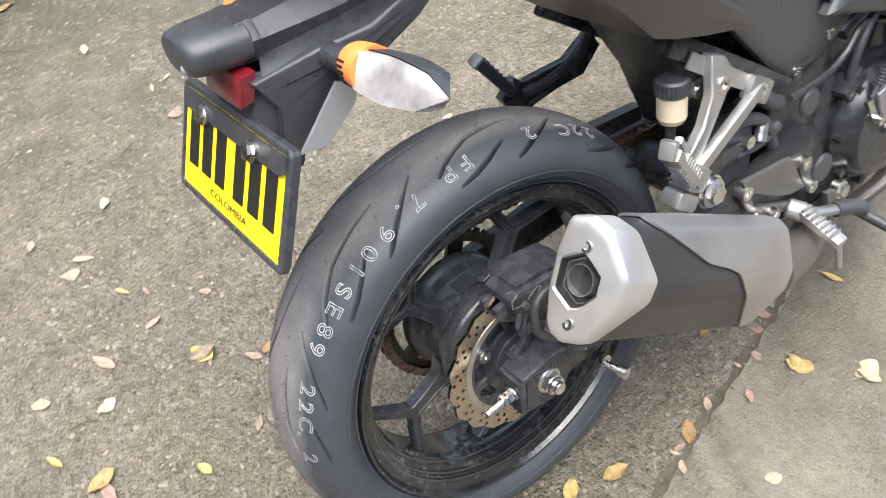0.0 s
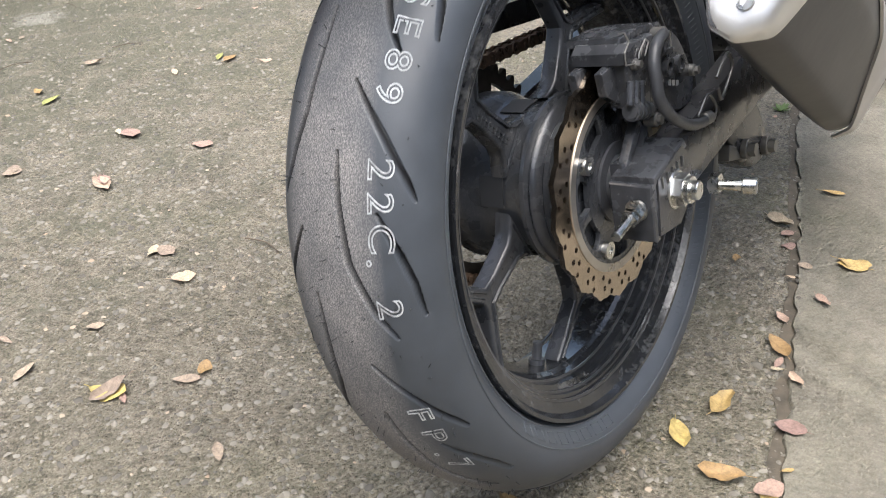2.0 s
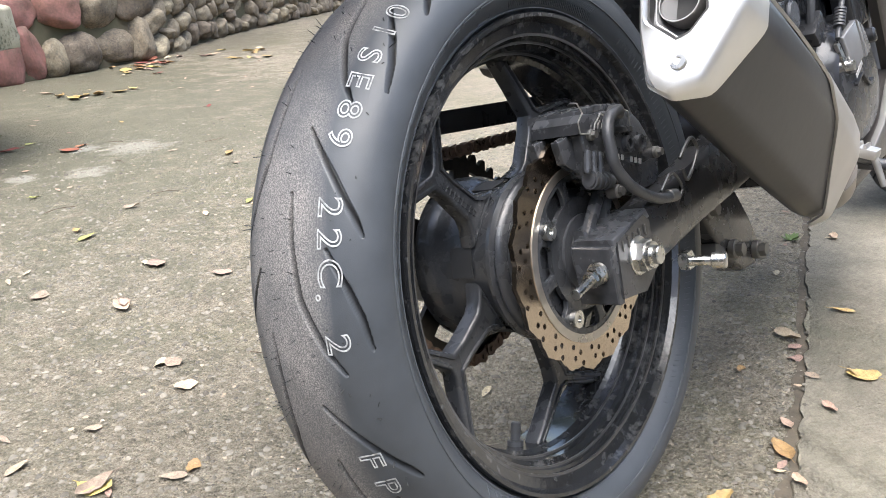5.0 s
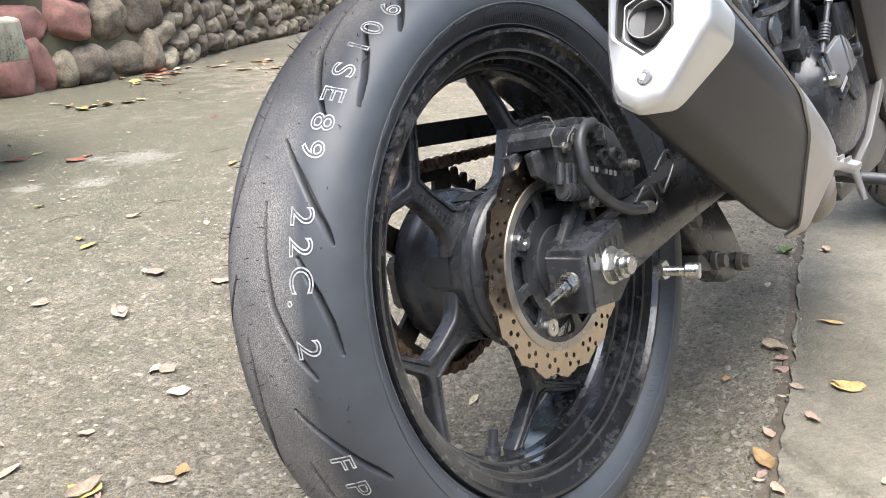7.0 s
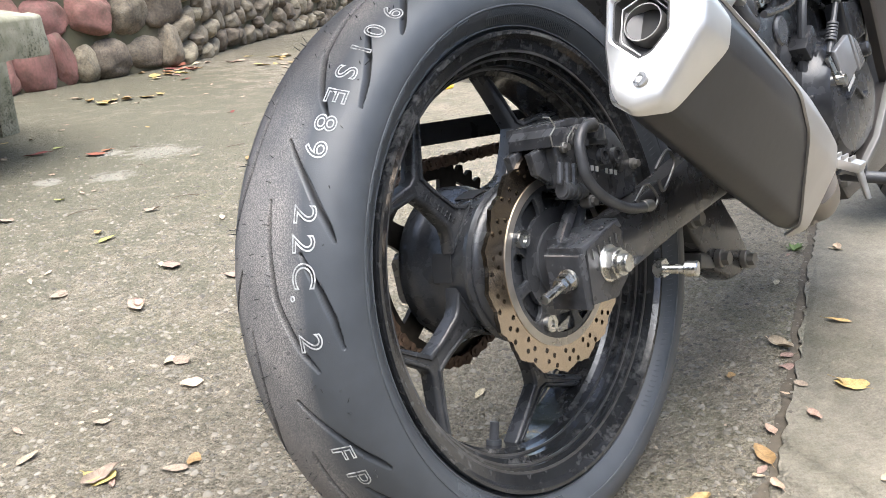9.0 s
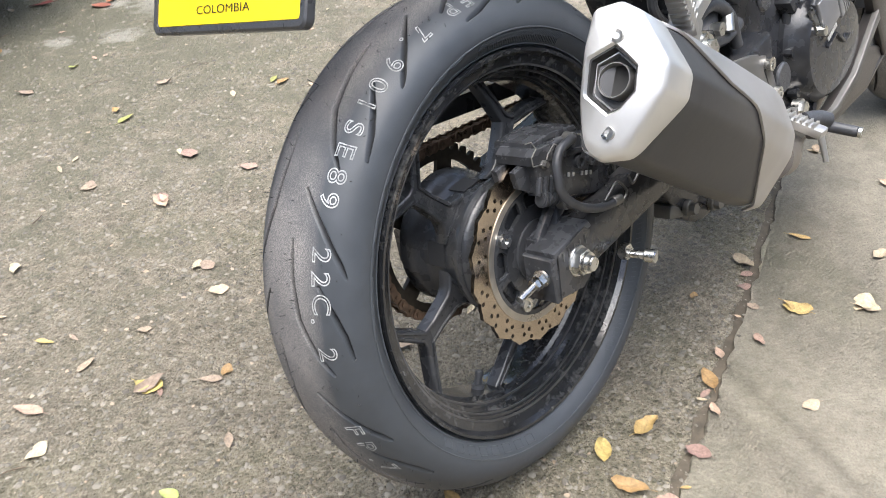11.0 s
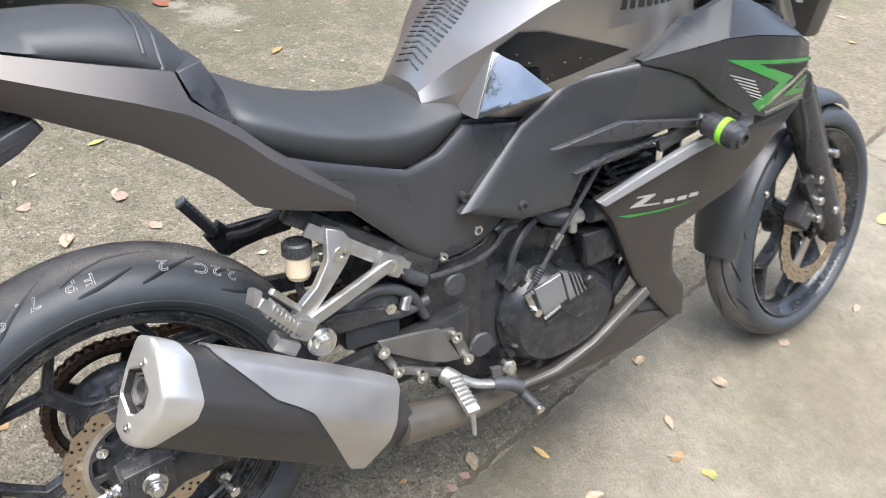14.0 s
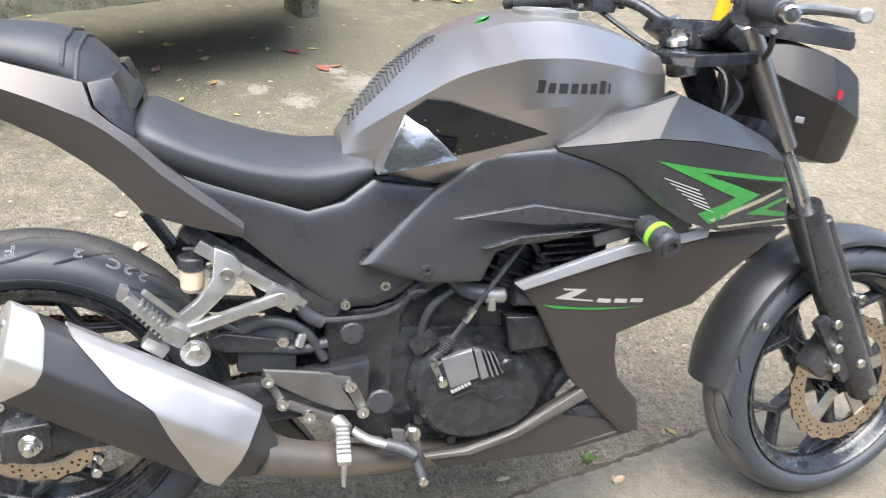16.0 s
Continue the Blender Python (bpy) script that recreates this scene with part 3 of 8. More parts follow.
SLABM = ground_material("smooth_concrete_slab", (0.262, 0.24, 0.196), (0.19, 0.175, 0.138), 0.34, moss=0.2, rough=0.75, stains_and_shade=((1.6, -0.35, 0.35, 0.3, (0.15, 0.12, 0.085)), (0.75, -0.6, 0.3, 0.25, (0.17, 0.14, 0.10)), (1.1, -1.3, 0.4, 0.25, (0.34, 0.31, 0.26))))
GROUT = mat("dirt_in_joint", (0.085, 0.07, 0.05), 0.95, var=0.4, scale=60, bump=0.6)

JOINT0, JDIR = Vector((0.23, -0.225, 0)), Vector((0.962, 0.274, 0)).normalized()
JSIDE = Vector((JDIR.y, -JDIR.x, 0))


def joint_point(s, off=0.0):
    """A place along the joint between the gritty ground and the slabs; off: metres to the slab's side."""
    w = 0.006 * math.sin(1.9 * s + 0.6) + 0.003 * math.sin(6.1 * s) + 0.006 * noise.noise(Vector((s * 9, 0, 3))) + 0.003 * noise.noise(Vector((s * 31, 5, 0)))
    return JOINT0 + JDIR * s + JSIDE * (off + w)


bm = bmesh.new()
cells = [-400, -60, -12, -4, 0, 4, 8, 16, 60, 400]
gv = {(i, j): bm.verts.new((x, y, 0)) for i, x in enumerate(cells) for j, y in enumerate(cells)}
for i in range(len(cells) - 1):
    for j in range(len(cells) - 1):
        bm.faces.new((gv[i, j], gv[i + 1, j], gv[i + 1, j + 1], gv[i, j + 1]))
tagged(part("ground", bm, ASPHALT), "worn gritty concrete yard with loose grit and leaves", "ground", kind="structure")


def concrete_slab(name, s0, s1, off0, off1, label):
    """One cast slab beside the joint, with a worn edge."""
    bm = bmesh.new()
    n = max(6, int((s1 - s0) / 0.018))
    rnd = random.Random(name)
    edge = [joint_point(s0 + (s1 - s0) * k / n, off0 + rnd.uniform(-0.004, 0.004)) for k in range(n + 1)]
    far = [JOINT0 + JDIR * s1 + JSIDE * off1, JOINT0 + JDIR * s0 + JSIDE * off1]
    pts = [Vector((p.x, p.y, 0.006)) for p in edge + far]
    low = [bm.verts.new((p.x, p.y, -0.02)) for p in pts]
    mid = [bm.verts.new((p.x, p.y, 0.002)) for p in pts]
    c = sum(pts, Vector()) / len(pts)
    top = [bm.verts.new(p + (c - p).normalized() * 0.006) for p in pts]
    k = len(pts)
    for a, b_ in ((low, mid), (mid, top)):
        for i in range(k):
            bm.faces.new((a[i], a[(i + 1) % k], b_[(i + 1) % k], b_[i]))
    bm.faces.new(top)
    return tagged(part(name, bm, SLABM, sharp=60), label, "pavement", kind="structure")


concrete_slab("pavement_slab_1", -2.6, 2.52, 0.006, 3.2, "pale smooth concrete slab beside the gritty yard")
concrete_slab("pavement_slab_2", 2.545, 7.5, 0.012, 3.2, "pale smooth concrete slab past a cracked joint")
concrete_slab("pavement_slab_3", -9.0, -2.63, 0.012, 3.2, "pale smooth concrete slab behind the motorcycle")
# dirt and grit lying in the joints
bm = bmesh.new()
rows = [[joint_point(s, -0.008 + 0.010 * noise.noise(Vector((s * 17, 0, 0)))), joint_point(s, 0.010)] for s in [-2.6 + 0.018 * k for k in range(560)]]
vs = [[bm.verts.new((p.x, p.y, 0.0012)) for p in r] for r in rows]
for a, b_ in zip(vs, vs[1:]):
    bm.faces.new((a[0], b_[0], b_[1], a[1]))
tagged(part("joint_dirt", bm, GROUT), "dark dirt along the joint between slab and yard", "dirt", kind="structure")

# embedded grit: small flattened stones, more of them on the gritty side
STONEM = mat("grit_stone", (0.36, 0.34, 0.29), 0.85, var=0.3, scale=90)
gn, gl = STONEM.node_tree.nodes, STONEM.node_tree.links
geo = gn.new("ShaderNodeNewGeometry")
gr = gn.new("ShaderNodeValToRGB")
gr.color_ramp.elements[0].color, gr.color_ramp.elements[1].color = (0.085, 0.075, 0.06, 1), (0.235, 0.213, 0.172, 1)
gl.new(geo.outputs["Random Per Island"], gr.inputs["Fac"])
gl.new(gr.outputs["Color"], gn["Principled BSDF"].inputs["Base Color"])


def scatter(name, count, area, sizes, flat, seed, material, label, category):
    rng = np.random.default_rng(seed)
    base = np.array([(1, 0, 0), (0.45, 0.85, 0.1), (-0.55, 0.75, 0), (-1, -0.1, 0.1), (-0.4, -0.85, 0), (0.6, -0.75, 0.05), (0.35, 0.25, 0.9), (-0.35, 0.2, 1.0), (0, -0.4, 0.95)], float)
    tri = np.array([(0, 1, 6), (1, 2, 7), (1, 7, 6), (2, 3, 7), (3, 4, 8), (3, 8, 7), (4, 5, 8), (5, 0, 6), (5, 6, 8), (6, 7, 8)])
    verts, faces = [], []
    x0, x1, y0, y1, keep = area
    made = 0
    while made < count:
        x, y = rng.uniform(x0, x1), rng.uniform(y0, y1)
        off = (Vector((x, y, 0)) - JOINT0).dot(JSIDE)
        if not keep(x, y, off, rng):
            continue
        s = sizes[0] * (sizes[1] / sizes[0]) ** (rng.random() ** 2.2)
        a = rng.uniform(0, 6.283)
        p = base * (1 + rng.uniform(-0.25, 0.25, base.shape)) * (s, s * rng.uniform(0.6, 1), s * flat * rng.uniform(0.5, 1.2))
        c, n_ = math.cos(a), math.sin(a)
        z = 0.005 if off > 0.012 else 0.0
        verts.append(np.stack([p[:, 0] * c - p[:, 1] * n_ + x, p[:, 0] * n_ + p[:, 1] * c + y, p[:, 2] + z - 0.1 * s], 1))
        faces.append(tri + 9 * made)
        made += 1
    return tagged(raw(name, np.concatenate(verts), np.concatenate(faces), material, smooth=True), label, category, kind="stuff")


scatter("grit", 60000, (-1.4, 2.0, -0.7, 2.6, lambda x, y, o, r: o < 0 and r.random() < 1.15 - 0.42 * abs(y)), (0.0014, 0.0080), 0.55, 3, STONEM, "grey and buff grit set in the worn yard", "grit")
scatter("joint_gravel", 2200, (-0.6, 3.0, -0.6, 1.2, lambda x, y, o, r: abs(o + 0.004) < 0.022 * r.random() + 0.003), (0.0012, 0.0055), 0.6, 5, STONEM, "small gravel caught in the slab joint", "gravel")
scatter("far_grit", 4000, (-1.5, 5.5, 1.2, 5.2, lambda x, y, o, r: o < 0), (0.003, 0.010), 0.4, 8, STONEM, "pale grit scattered over the yard", "grit")

SCRAP = mat("dry_leaf_scrap", (0.37, 0.315, 0.24), 0.8, color2=(0.27, 0.19, 0.12), scale=14)
scatter("leaf_scrap", 1500, (-1.3, 2.2, -0.6, 2.4, lambda x, y, o, r: r.random() < (0.25 if o > 0 else 0.8)), (0.0035, 0.0085), 0.22, 12, SCRAP, "pale and brown scraps of dry leaf", "leaf litter")
# ---- fallen leaves ----
LEAFY = tinted(mat("yellow_leaf", (0.36, 0.255, 0.095), 0.6, var=0.4, scale=60, bump=0.2), 0.22, 0.02)
LEAFP = tinted(mat("dry_pinkish_leaf", (0.34, 0.235, 0.175), 0.75, var=0.35, scale=60, bump=0.2), 0.3, 0.02)
LEAFW = tinted(mat("bleached_leaf", (0.33, 0.265, 0.185), 0.75, var=0.4, scale=60, bump=0.2), 0.3, 0.02)
LEAFG = tinted(mat("green_yellow_leaf", (0.27, 0.28, 0.09), 0.6, var=0.25, scale=60), 0.25, 0.02)
LEAFR = tinted(mat("rust_red_leaf", (0.24, 0.085, 0.05), 0.75, var=0.3, scale=60), 0.3, 0.02)


def leaf_mesh(name, width, curl, fold, material, tip=1.0, twist=0.0, ragged=0.0):
    """An oval leaf one unit long with a midrib fold, a curl and a little stalk."""
    bm = bmesh.new()
    rows = []
    for i in range(9):
        t = i / 8
        w = width * math.sin(math.pi * min(1, t * 0.94 + 0.05)) ** 0.8 * (1 - 0.25 * t * tip)
        z = 0.02 + curl * (t - 0.5) ** 2 * 1.4
        wl, wr = (w * (1 + ragged * noise.noise(Vector((t * 4.3, width * 9, side)))) for side in (0, 7))
        rows.append([(t - 0.5, s * (wl if s < 0 else wr) * 0.5, z + abs(s) ** 1.5 * fold * w + max(0, s * twist * (t - 0.5)) * w) for s in (-1, -0.5, 0, 0.5, 1)])
    vs = [[bm.verts.new(p) for p in r] for r in rows]
    for a, b_ in zip(vs, vs[1:]):
        for i in range(4):
            bm.faces.new((a[i], a[i + 1], b_[i + 1], b_[i]))
    r = bmesh.ops.solidify(bm, geom=bm.faces[:], thickness=0.012)
    cyl(bm, (-0.5, 0, 0.02 + curl * 0.35), (-0.72, 0.03, 0.02 + curl * 0.5), 0.012, 0.008, n=5)
    me_ob = part(name, bm, material, sharp=80)
    me = me_ob.data
    bpy.data.objects.remove(me_ob)
    return me


LEAVES = {}
for key, m_ in (("y", LEAFY), ("p", LEAFP), ("w", LEAFW), ("g", LEAFG), ("r", LEAFR)):
    LEAVES[key] = [leaf_mesh("fallen_leaf", w, c, f, m_, tp, tw, rg) for w, c, f, tp, tw, rg in ((0.46, 0.10, 0.10, 1.0, 0.5, 0.15), (0.58, 0.2, 0.14, 0.3, 0.8, 0.3), (0.42, 0.05, 0.16, 1.3, -0.6, 0.2), (0.66, 0.16, -0.1, -0.4, 0.8, 0.25), (0.5, 0.3, 0.18, 0.2, -0.9, 0.5), (0.62, 0.1, 0.06, -0.8, 0.3, 0.6))]
LEAFWORDS = {"y": "yellow fallen leaf lying on the concrete", "p": "dry pinkish brown fallen leaf on the concrete", "w": "bleached pale fallen leaf on the concrete",
             "g": "greenish yellow fallen leaf on the concrete", "r": "rust red dead leaf on the concrete"}


def fallen_leaf(kind, x, y, size, turn, rnd):
    ob = new("fallen_leaf", rnd.choice(LEAVES[kind]))
    off = (Vector((x, y, 0)) - JOINT0).dot(JSIDE)
    ob.matrix_basis = pose(x, y, 0.0075 if off > 0.0 else 0.0025, rnd.uniform(-6, 6), rnd.uniform(-6, 6), turn) @ Matrix.Diagonal((size, size, size, 1))
    return tagged(ob, LEAFWORDS[kind], "leaf", "fallen leaves")


rnd = random.Random(4)
for kind, x, y, size, turn in LEAF_SPOTS:
    fallen_leaf(kind, x, y, size * 1.2, turn, rnd)
# drifts of leaves at the wall's foot
for cx, cy, count, kinds in ((2.05, 4.1, 7, "yyyp"), (2.3, 4.3, 9, "rrpy"), (2.65, 4.4, 5, "rpw"), (2.7, 4.0, 4, "yyw"), (3.0, 4.25, 4, "yw"), (1.4, 3.5, 6, "yyp")):
    for _ in range(count):
        fallen_leaf(rnd.choice(kinds), cx + rnd.gauss(0, 0.1), cy + rnd.gauss(0, 0.07), rnd.uniform(0.05, 0.1), rnd.uniform(0, 360), rnd)
for _ in range(210):
    x, y = rnd.uniform(-1.3, 4.2), rnd.uniform(-0.9, 4.0)
    off = (Vector((x, y, 0)) - JOINT0).dot(JSIDE)
    if abs(y) < 0.1 and -0.35 < x < 1.9:
        continue
    if off > 0 and rnd.random() < 0.55:
        continue
    if y < 1.2 and rnd.random() < 0.35:
        continue
    fallen_leaf(rnd.choices("ypwgr", (3, 6, 7, 1, 1))[0], x, y, rnd.uniform(0.018, 0.042), rnd.uniform(0, 360), rnd)
for _ in range(26):
    s = rnd.uniform(-0.4, 2.6)
    p = joint_point(s, rnd.gauss(-0.01, 0.025))
    fallen_leaf(rnd.choices("ypw", (2, 6, 2))[0], p.x, p.y, rnd.uniform(0.012, 0.028), rnd.uniform(0, 360), rnd)
bm = bmesh.new()
for _ in range(26):
    x, y, a, ln = rnd.uniform(-0.9, 2.0), rnd.uniform(-0.2, 2.5), rnd.uniform(0, 6.28), rnd.uniform(0.03, 0.08)
    tube(bm, [(x, y, 0.004), (x + ln * 0.5 * math.cos(a), y + ln * 0.5 * math.sin(a), 0.006), (x + ln * math.cos(a + 0.2), y + ln * math.sin(a + 0.2), 0.004)], 0.0011, n=5, k=3)
tagged(part("twigs", bm, mat("dead_twig", (0.1, 0.075, 0.05), 0.8, var=0.3)), "thin dead twigs strewn over the yard", "twigs", kind="stuff")

weed = tagged(new("weed"), "small green weed growing beside the slab joint", "weed")
weed.matrix_basis = pose(1.10, 0.05, 0.0)
WEEDM = mat("weed_leaf", (0.10, 0.16, 0.04), 0.6, var=0.3, scale=60)
for k in range(9):
    a, ln, up_ = rnd.uniform(0, 6.28), rnd.uniform(0.012, 0.026), rnd.uniform(0.006, 0.022)
    tip = Vector((math.cos(a) * ln, math.sin(a) * ln, up_))
    side = Vector((-math.sin(a), math.cos(a), 0)) * ln * 0.3
    bm = bmesh.new()
    slab(bm, [Vector((0, 0, 0.001)), tip * 0.55 + side, tip, tip * 0.55 - side], (0, 0, 0.0008))
    part("leaf", bm, WEEDM, weed)

# ---- old river-stone wall and the bench before it ----
MORTAR = mat("dark_wall_mortar", (0.13, 0.105, 0.07), 0.95, color2=(0.05, 0.055, 0.028), scale=6, bump=0.8, bscale=60)
STONE = tinted(dusted(mat("river_stone", (0.085, 0.07, 0.052), 0.85, scale=9, bump=1.0, bscale=45, color2=(0.235, 0.19, 0.13)), (0.34, 0.31, 0.24), 0.6, 26), 0.32, 0.012)
STONER = tinted(dusted(mat("red_painted_stone", (0.29, 0.135, 0.115), 0.85, scale=9, bump=1.0, bscale=45, color2=(0.15, 0.08, 0.062)), (0.12, 0.10, 0.07), 0.8, 22), 0.2, 0.01)
WALL = [Vector(p) for p in ((-6.0, 3.95, 0), (-2.0, 4.0, 0), (0.6, 4.05, 0), (1.6, 4.25, 0), (2.5, 4.55, 0), (3.1, 4.98, 0), (3.75, 5.42, 0), (4.8, 6.0, 0), (7.0, 7.1, 0), (12.0, 9.2, 0))]
wall_line = smooth_path(WALL, 10)
bm = bmesh.new()
wrings = []
for i, p in enumerate(wall_line):
    d = (wall_line[min(i + 1, len(wall_line) - 1)] - wall_line[max(i - 1, 0)]).normalized()
    out = Vector((-d.y, d.x, 0))
    wrings.append([p + out * o + Vector((0, 0, z)) for o, z in ((0.062, -0.05), (0.147, 1.7), (0.6, 1.7), (0.6, -0.05))])
skin(bm, wrings)
wall = tagged(part("wall_stone", bm, MORTAR, sharp=60), "old wall of rounded river stones, partly painted red", "wall", kind="structure")


def stone_meshes(k):
    out = []
    for i in range(k):
        bm = bmesh.new()
        bmesh.ops.create_icosphere(bm, subdivisions=4, radius=1.0)
        for v in bm.verts:
            q = v.co.copy()
            q *= 1 + 0.30 * noise.noise(q * 1.2 + Vector((7 * i, 3, 1))) + 0.10 * noise.noise(q * 3.0 + Vector((i, 9 * i, 2))) + 0.04 * noise.noise(q * 8.0 + Vector((2 * i, 5, i)))
            v.co = Vector([math.copysign(abs(c) ** 0.72, c) for c in q])
        ob = part("stone", bm, STONE, sharp=180)
        out.append(ob.data)
        bpy.data.objects.remove(ob)
    return out


forms = stone_meshes(9)
forms_red = []
for me in forms:
    c_ = me.copy()
    c_.materials[0] = STONER
    forms_red.append(c_)
lengths = [0.0]
for a, b_ in zip(wall_line, wall_line[1:]):
    lengths.append(lengths[-1] + (b_ - a).length)


def wall_at(s):
    for i in range(len(lengths) - 1):
        if lengths[i + 1] >= s:
            t = (s - lengths[i]) / (lengths[i + 1] - lengths[i])
            d = (wall_line[i + 1] - wall_line[i]).normalized()
            return wall_line[i].lerp(wall_line[i + 1], t), d
    return wall_line[-1], JDIR


rnd = random.Random(11)
z = 0.0
while z < 1.55:
    high = 0.26 - 0.06 * min(z, 1.2) + rnd.uniform(-0.02, 0.03)
    s = 6.4 + rnd.uniform(0, 0.2)
    while s < 13.5:
        p, d = wall_at(s)
        big = 1.05 if p.x < 2.3 else 0.7
        hh = high * rnd.uniform(0.6, 1.25)
        w = rnd.uniform(0.13, 0.36) * big
        for sub in range(1 if big > 1 else 2):
            h2 = hh if big > 1 else hh / 2
            p2, d2 = wall_at(s + w / 2 + (rnd.uniform(-0.04, 0.04) if sub else 0))
            red = p2.x < 1.75 + rnd.uniform(-0.15, 0.2)
            ob = new("stone", rnd.choice(forms_red if red else forms))
            ob.parent = wall
            out = Vector((-d2.y, d2.x, 0))
            base = p2 + out * (0.12 + 0.05 * z) + Vector((0, 0, max(h2 * 0.45, z + h2 * (sub + 0.5) + rnd.uniform(-0.035, 0.035))))
            yaw = math.degrees(math.atan2(d2.y, d2.x)) + rnd.uniform(-8, 8)
            ob.matrix_basis = pose(*base, rnd.uniform(-12, 12), rnd.uniform(-24, 24), yaw) @ Matrix.Diagonal((w * 0.54, rnd.uniform(0.09, 0.14), h2 * 0.56, 1))
        s += w * 0.97
    z += high * 0.97

BENCH = (0.64, 2.40, 0.0, 0, 0, 31.4)
OLDCON = dusted(mat("mossy_old_concrete", (0.285, 0.27, 0.205), 0.9, scale=22, color2=(0.10, 0.10, 0.055), bump=1.0, bscale=60), (0.04, 0.042, 0.022), 1.0, 90)


def bench():
    """A cast concrete bench: a thick slab with chipped edges on two square legs."""
    th = tagged(new("bench"), "mossy old concrete bench with chipped slab on two legs", "bench")
    th.matrix_basis = pose(*BENCH)
    bm = bmesh.new()
    slab(bm, [(-2.6, 0, 0.49), (-0.03, 0, 0.49), (0.01, 0.04, 0.49), (0.42, 0.62, 0.49), (0.44, 0.68, 0.49), (-2.6, 0.68, 0.49)], (0, 0, -0.13), 0.016)
    bmesh.ops.subdivide_edges(bm, edges=[e for e in bm.edges if e.calc_length() > 0.3], cuts=14, use_grid_fill=True)
    bmesh.ops.subdivide_edges(bm, edges=[e for e in bm.edges if 0.05 < e.calc_length() < 0.3], cuts=2, use_grid_fill=True)
    for v in bm.verts:
        v.co += Vector((noise.noise(v.co * 9), noise.noise(v.co * 9 + Vector((5, 0, 0))), 0.6 * noise.noise(v.co * 7 + Vector((0, 8, 0))))) * 0.012 + noise.noise_vector(v.co * 31) * 0.007
    part("seat_slab", bm, OLDCON, th)
    for x in (0.36, -2.1):
        bm = bmesh.new()
        box(bm, (x, 0.58, 0.182), (0.11, 0.16, 0.372), bevel=0.012)
        part("leg", bm, OLDCON, th)
    return th



bench()
YPOST = mat("yellow_post_paint", (0.75, 0.48, 0.02), 0.5, var=0.1, scale=20)
th = tagged(new("post"), "yellow painted steel post standing in the yard", "post")
th.matrix_basis = pose(2.52, 2.33, 0)
bm = bmesh.new()
cyl(bm, (0, 0, 0), (0, 0, 1.0), 0.035, n=20, bevel=0.006)
part("pole", bm, YPOST, th)
bm = bmesh.new()
cyl(bm, (0, 0, 0), (0, 0, 0.012), 0.075, n=20, bevel=0.003)
part("base_plate", bm, YPOST, th)

# ---- unseen plain walls and trees, added to block and shape the light ----
PLAIN = mat("unseen_wall_plaster", (0.09, 0.088, 0.075), 0.9, var=0.3, scale=3, bump=0.4, bscale=60)
for name, x, y, sx, sy, hgt in (("unseen_wall_south", 3.0, -5.2, 20.0, 0.25, 2.6), ("unseen_wall_west", -7.0, 0.0, 0.25, 10.0, 4.2), ("unseen_wall_east", 15.0, -0.4, 0.25, 19.0, 2.0)):
    bm = bmesh.new()
    box(bm, (x, y, hgt / 2 - 0.02), (sx, sy, hgt), bevel=0.02)
    tagged(part(name, bm, PLAIN), "plain wall added out of view to cut low side light", "wall", kind="structure")
BARK = mat("grey_bark", (0.11, 0.09, 0.07), 0.9, var=0.4, scale=12, bump=0.8, bscale=50)
LEAFT = mat("tree_leaf", (0.055, 0.09, 0.03), 0.6, var=0.4, scale=3)


def tree(x, y, high, spread, seed):
    """A tree placed out of view for shade and reflections: tapered trunk, limbs and a loose crown of single leaves."""
    rng = np.random.default_rng(seed)
    th = tagged(new("tree"), "leafy broad tree with a grey trunk, added out of view", "tree", "trees round the yard")
    th.matrix_basis = pose(x, y, 0)
    bm = bmesh.new()
    fork = Vector((rng.normal(0, 0.15), rng.normal(0, 0.15), high * 0.42))
    tube(bm, [(0, 0, -0.05), (0.05, 0.03, high * 0.2), fork], lambda t: 0.2 - 0.07 * t, n=12)
    tips = []
    for k in range(9):
        a = 2 * math.pi * k / 9 + rng.normal(0, 0.25)
        tip = fork + Vector((math.cos(a) * spread * rng.uniform(0.5, 0.95), math.sin(a) * spread * rng.uniform(0.5, 0.95), high * rng.uniform(0.1, 0.5)))
        tube(bm, [fork, fork.lerp(tip, 0.5) + Vector((0, 0, 0.25)), tip], lambda t: 0.09 - 0.075 * t, n=8)
        tips += [fork.lerp(tip, q) for q in (0.55, 0.75, 0.9, 1.0)]
    part("trunk", bm, BARK, th)
    verts, faces = [], []
    for c in tips:
        for _ in range(130):
            p = np.array(c) + rng.normal(0, 0.42, 3) * (1, 1, 0.7)
            u = rng.normal(0, 1, 3)
            u /= np.linalg.norm(u)
            v = np.cross(u, rng.normal(0, 1, 3))
            v /= np.linalg.norm(v)
            ln, w = rng.uniform(0.08, 0.14), rng.uniform(0.03, 0.05)
            i = len(verts)
            verts += [p - u * ln, p + v * w, p + u * ln, p - v * w]
            faces.append((i, i + 1, i + 2, i + 3))
    tagged(raw("crown", verts, faces, LEAFT, th, smooth=False), kind="stuff")


# last three added to shade the far ground, first for the film's reflection
for args in ((-1.9, -4.3, 5.2, 1.7, 1), (5.4, -3.6, 5.4, 2.2, 3), (-4.8, 2.2, 6.0, 2.4, 4), (9.5, -2.5, 6.0, 2.5, 5), (-0.6, 6.0, 6.4, 2.6, 6), (3.0, 6.9, 6.6, 2.8, 7), (6.4, 8.4, 6.4, 2.6, 8)):
    tree(*args)

# ---- the motorcycle ----
bike = tagged(new("motorcycle"), "matt grey and black naked sport motorcycle leaning on its stand side", "motorcycle")
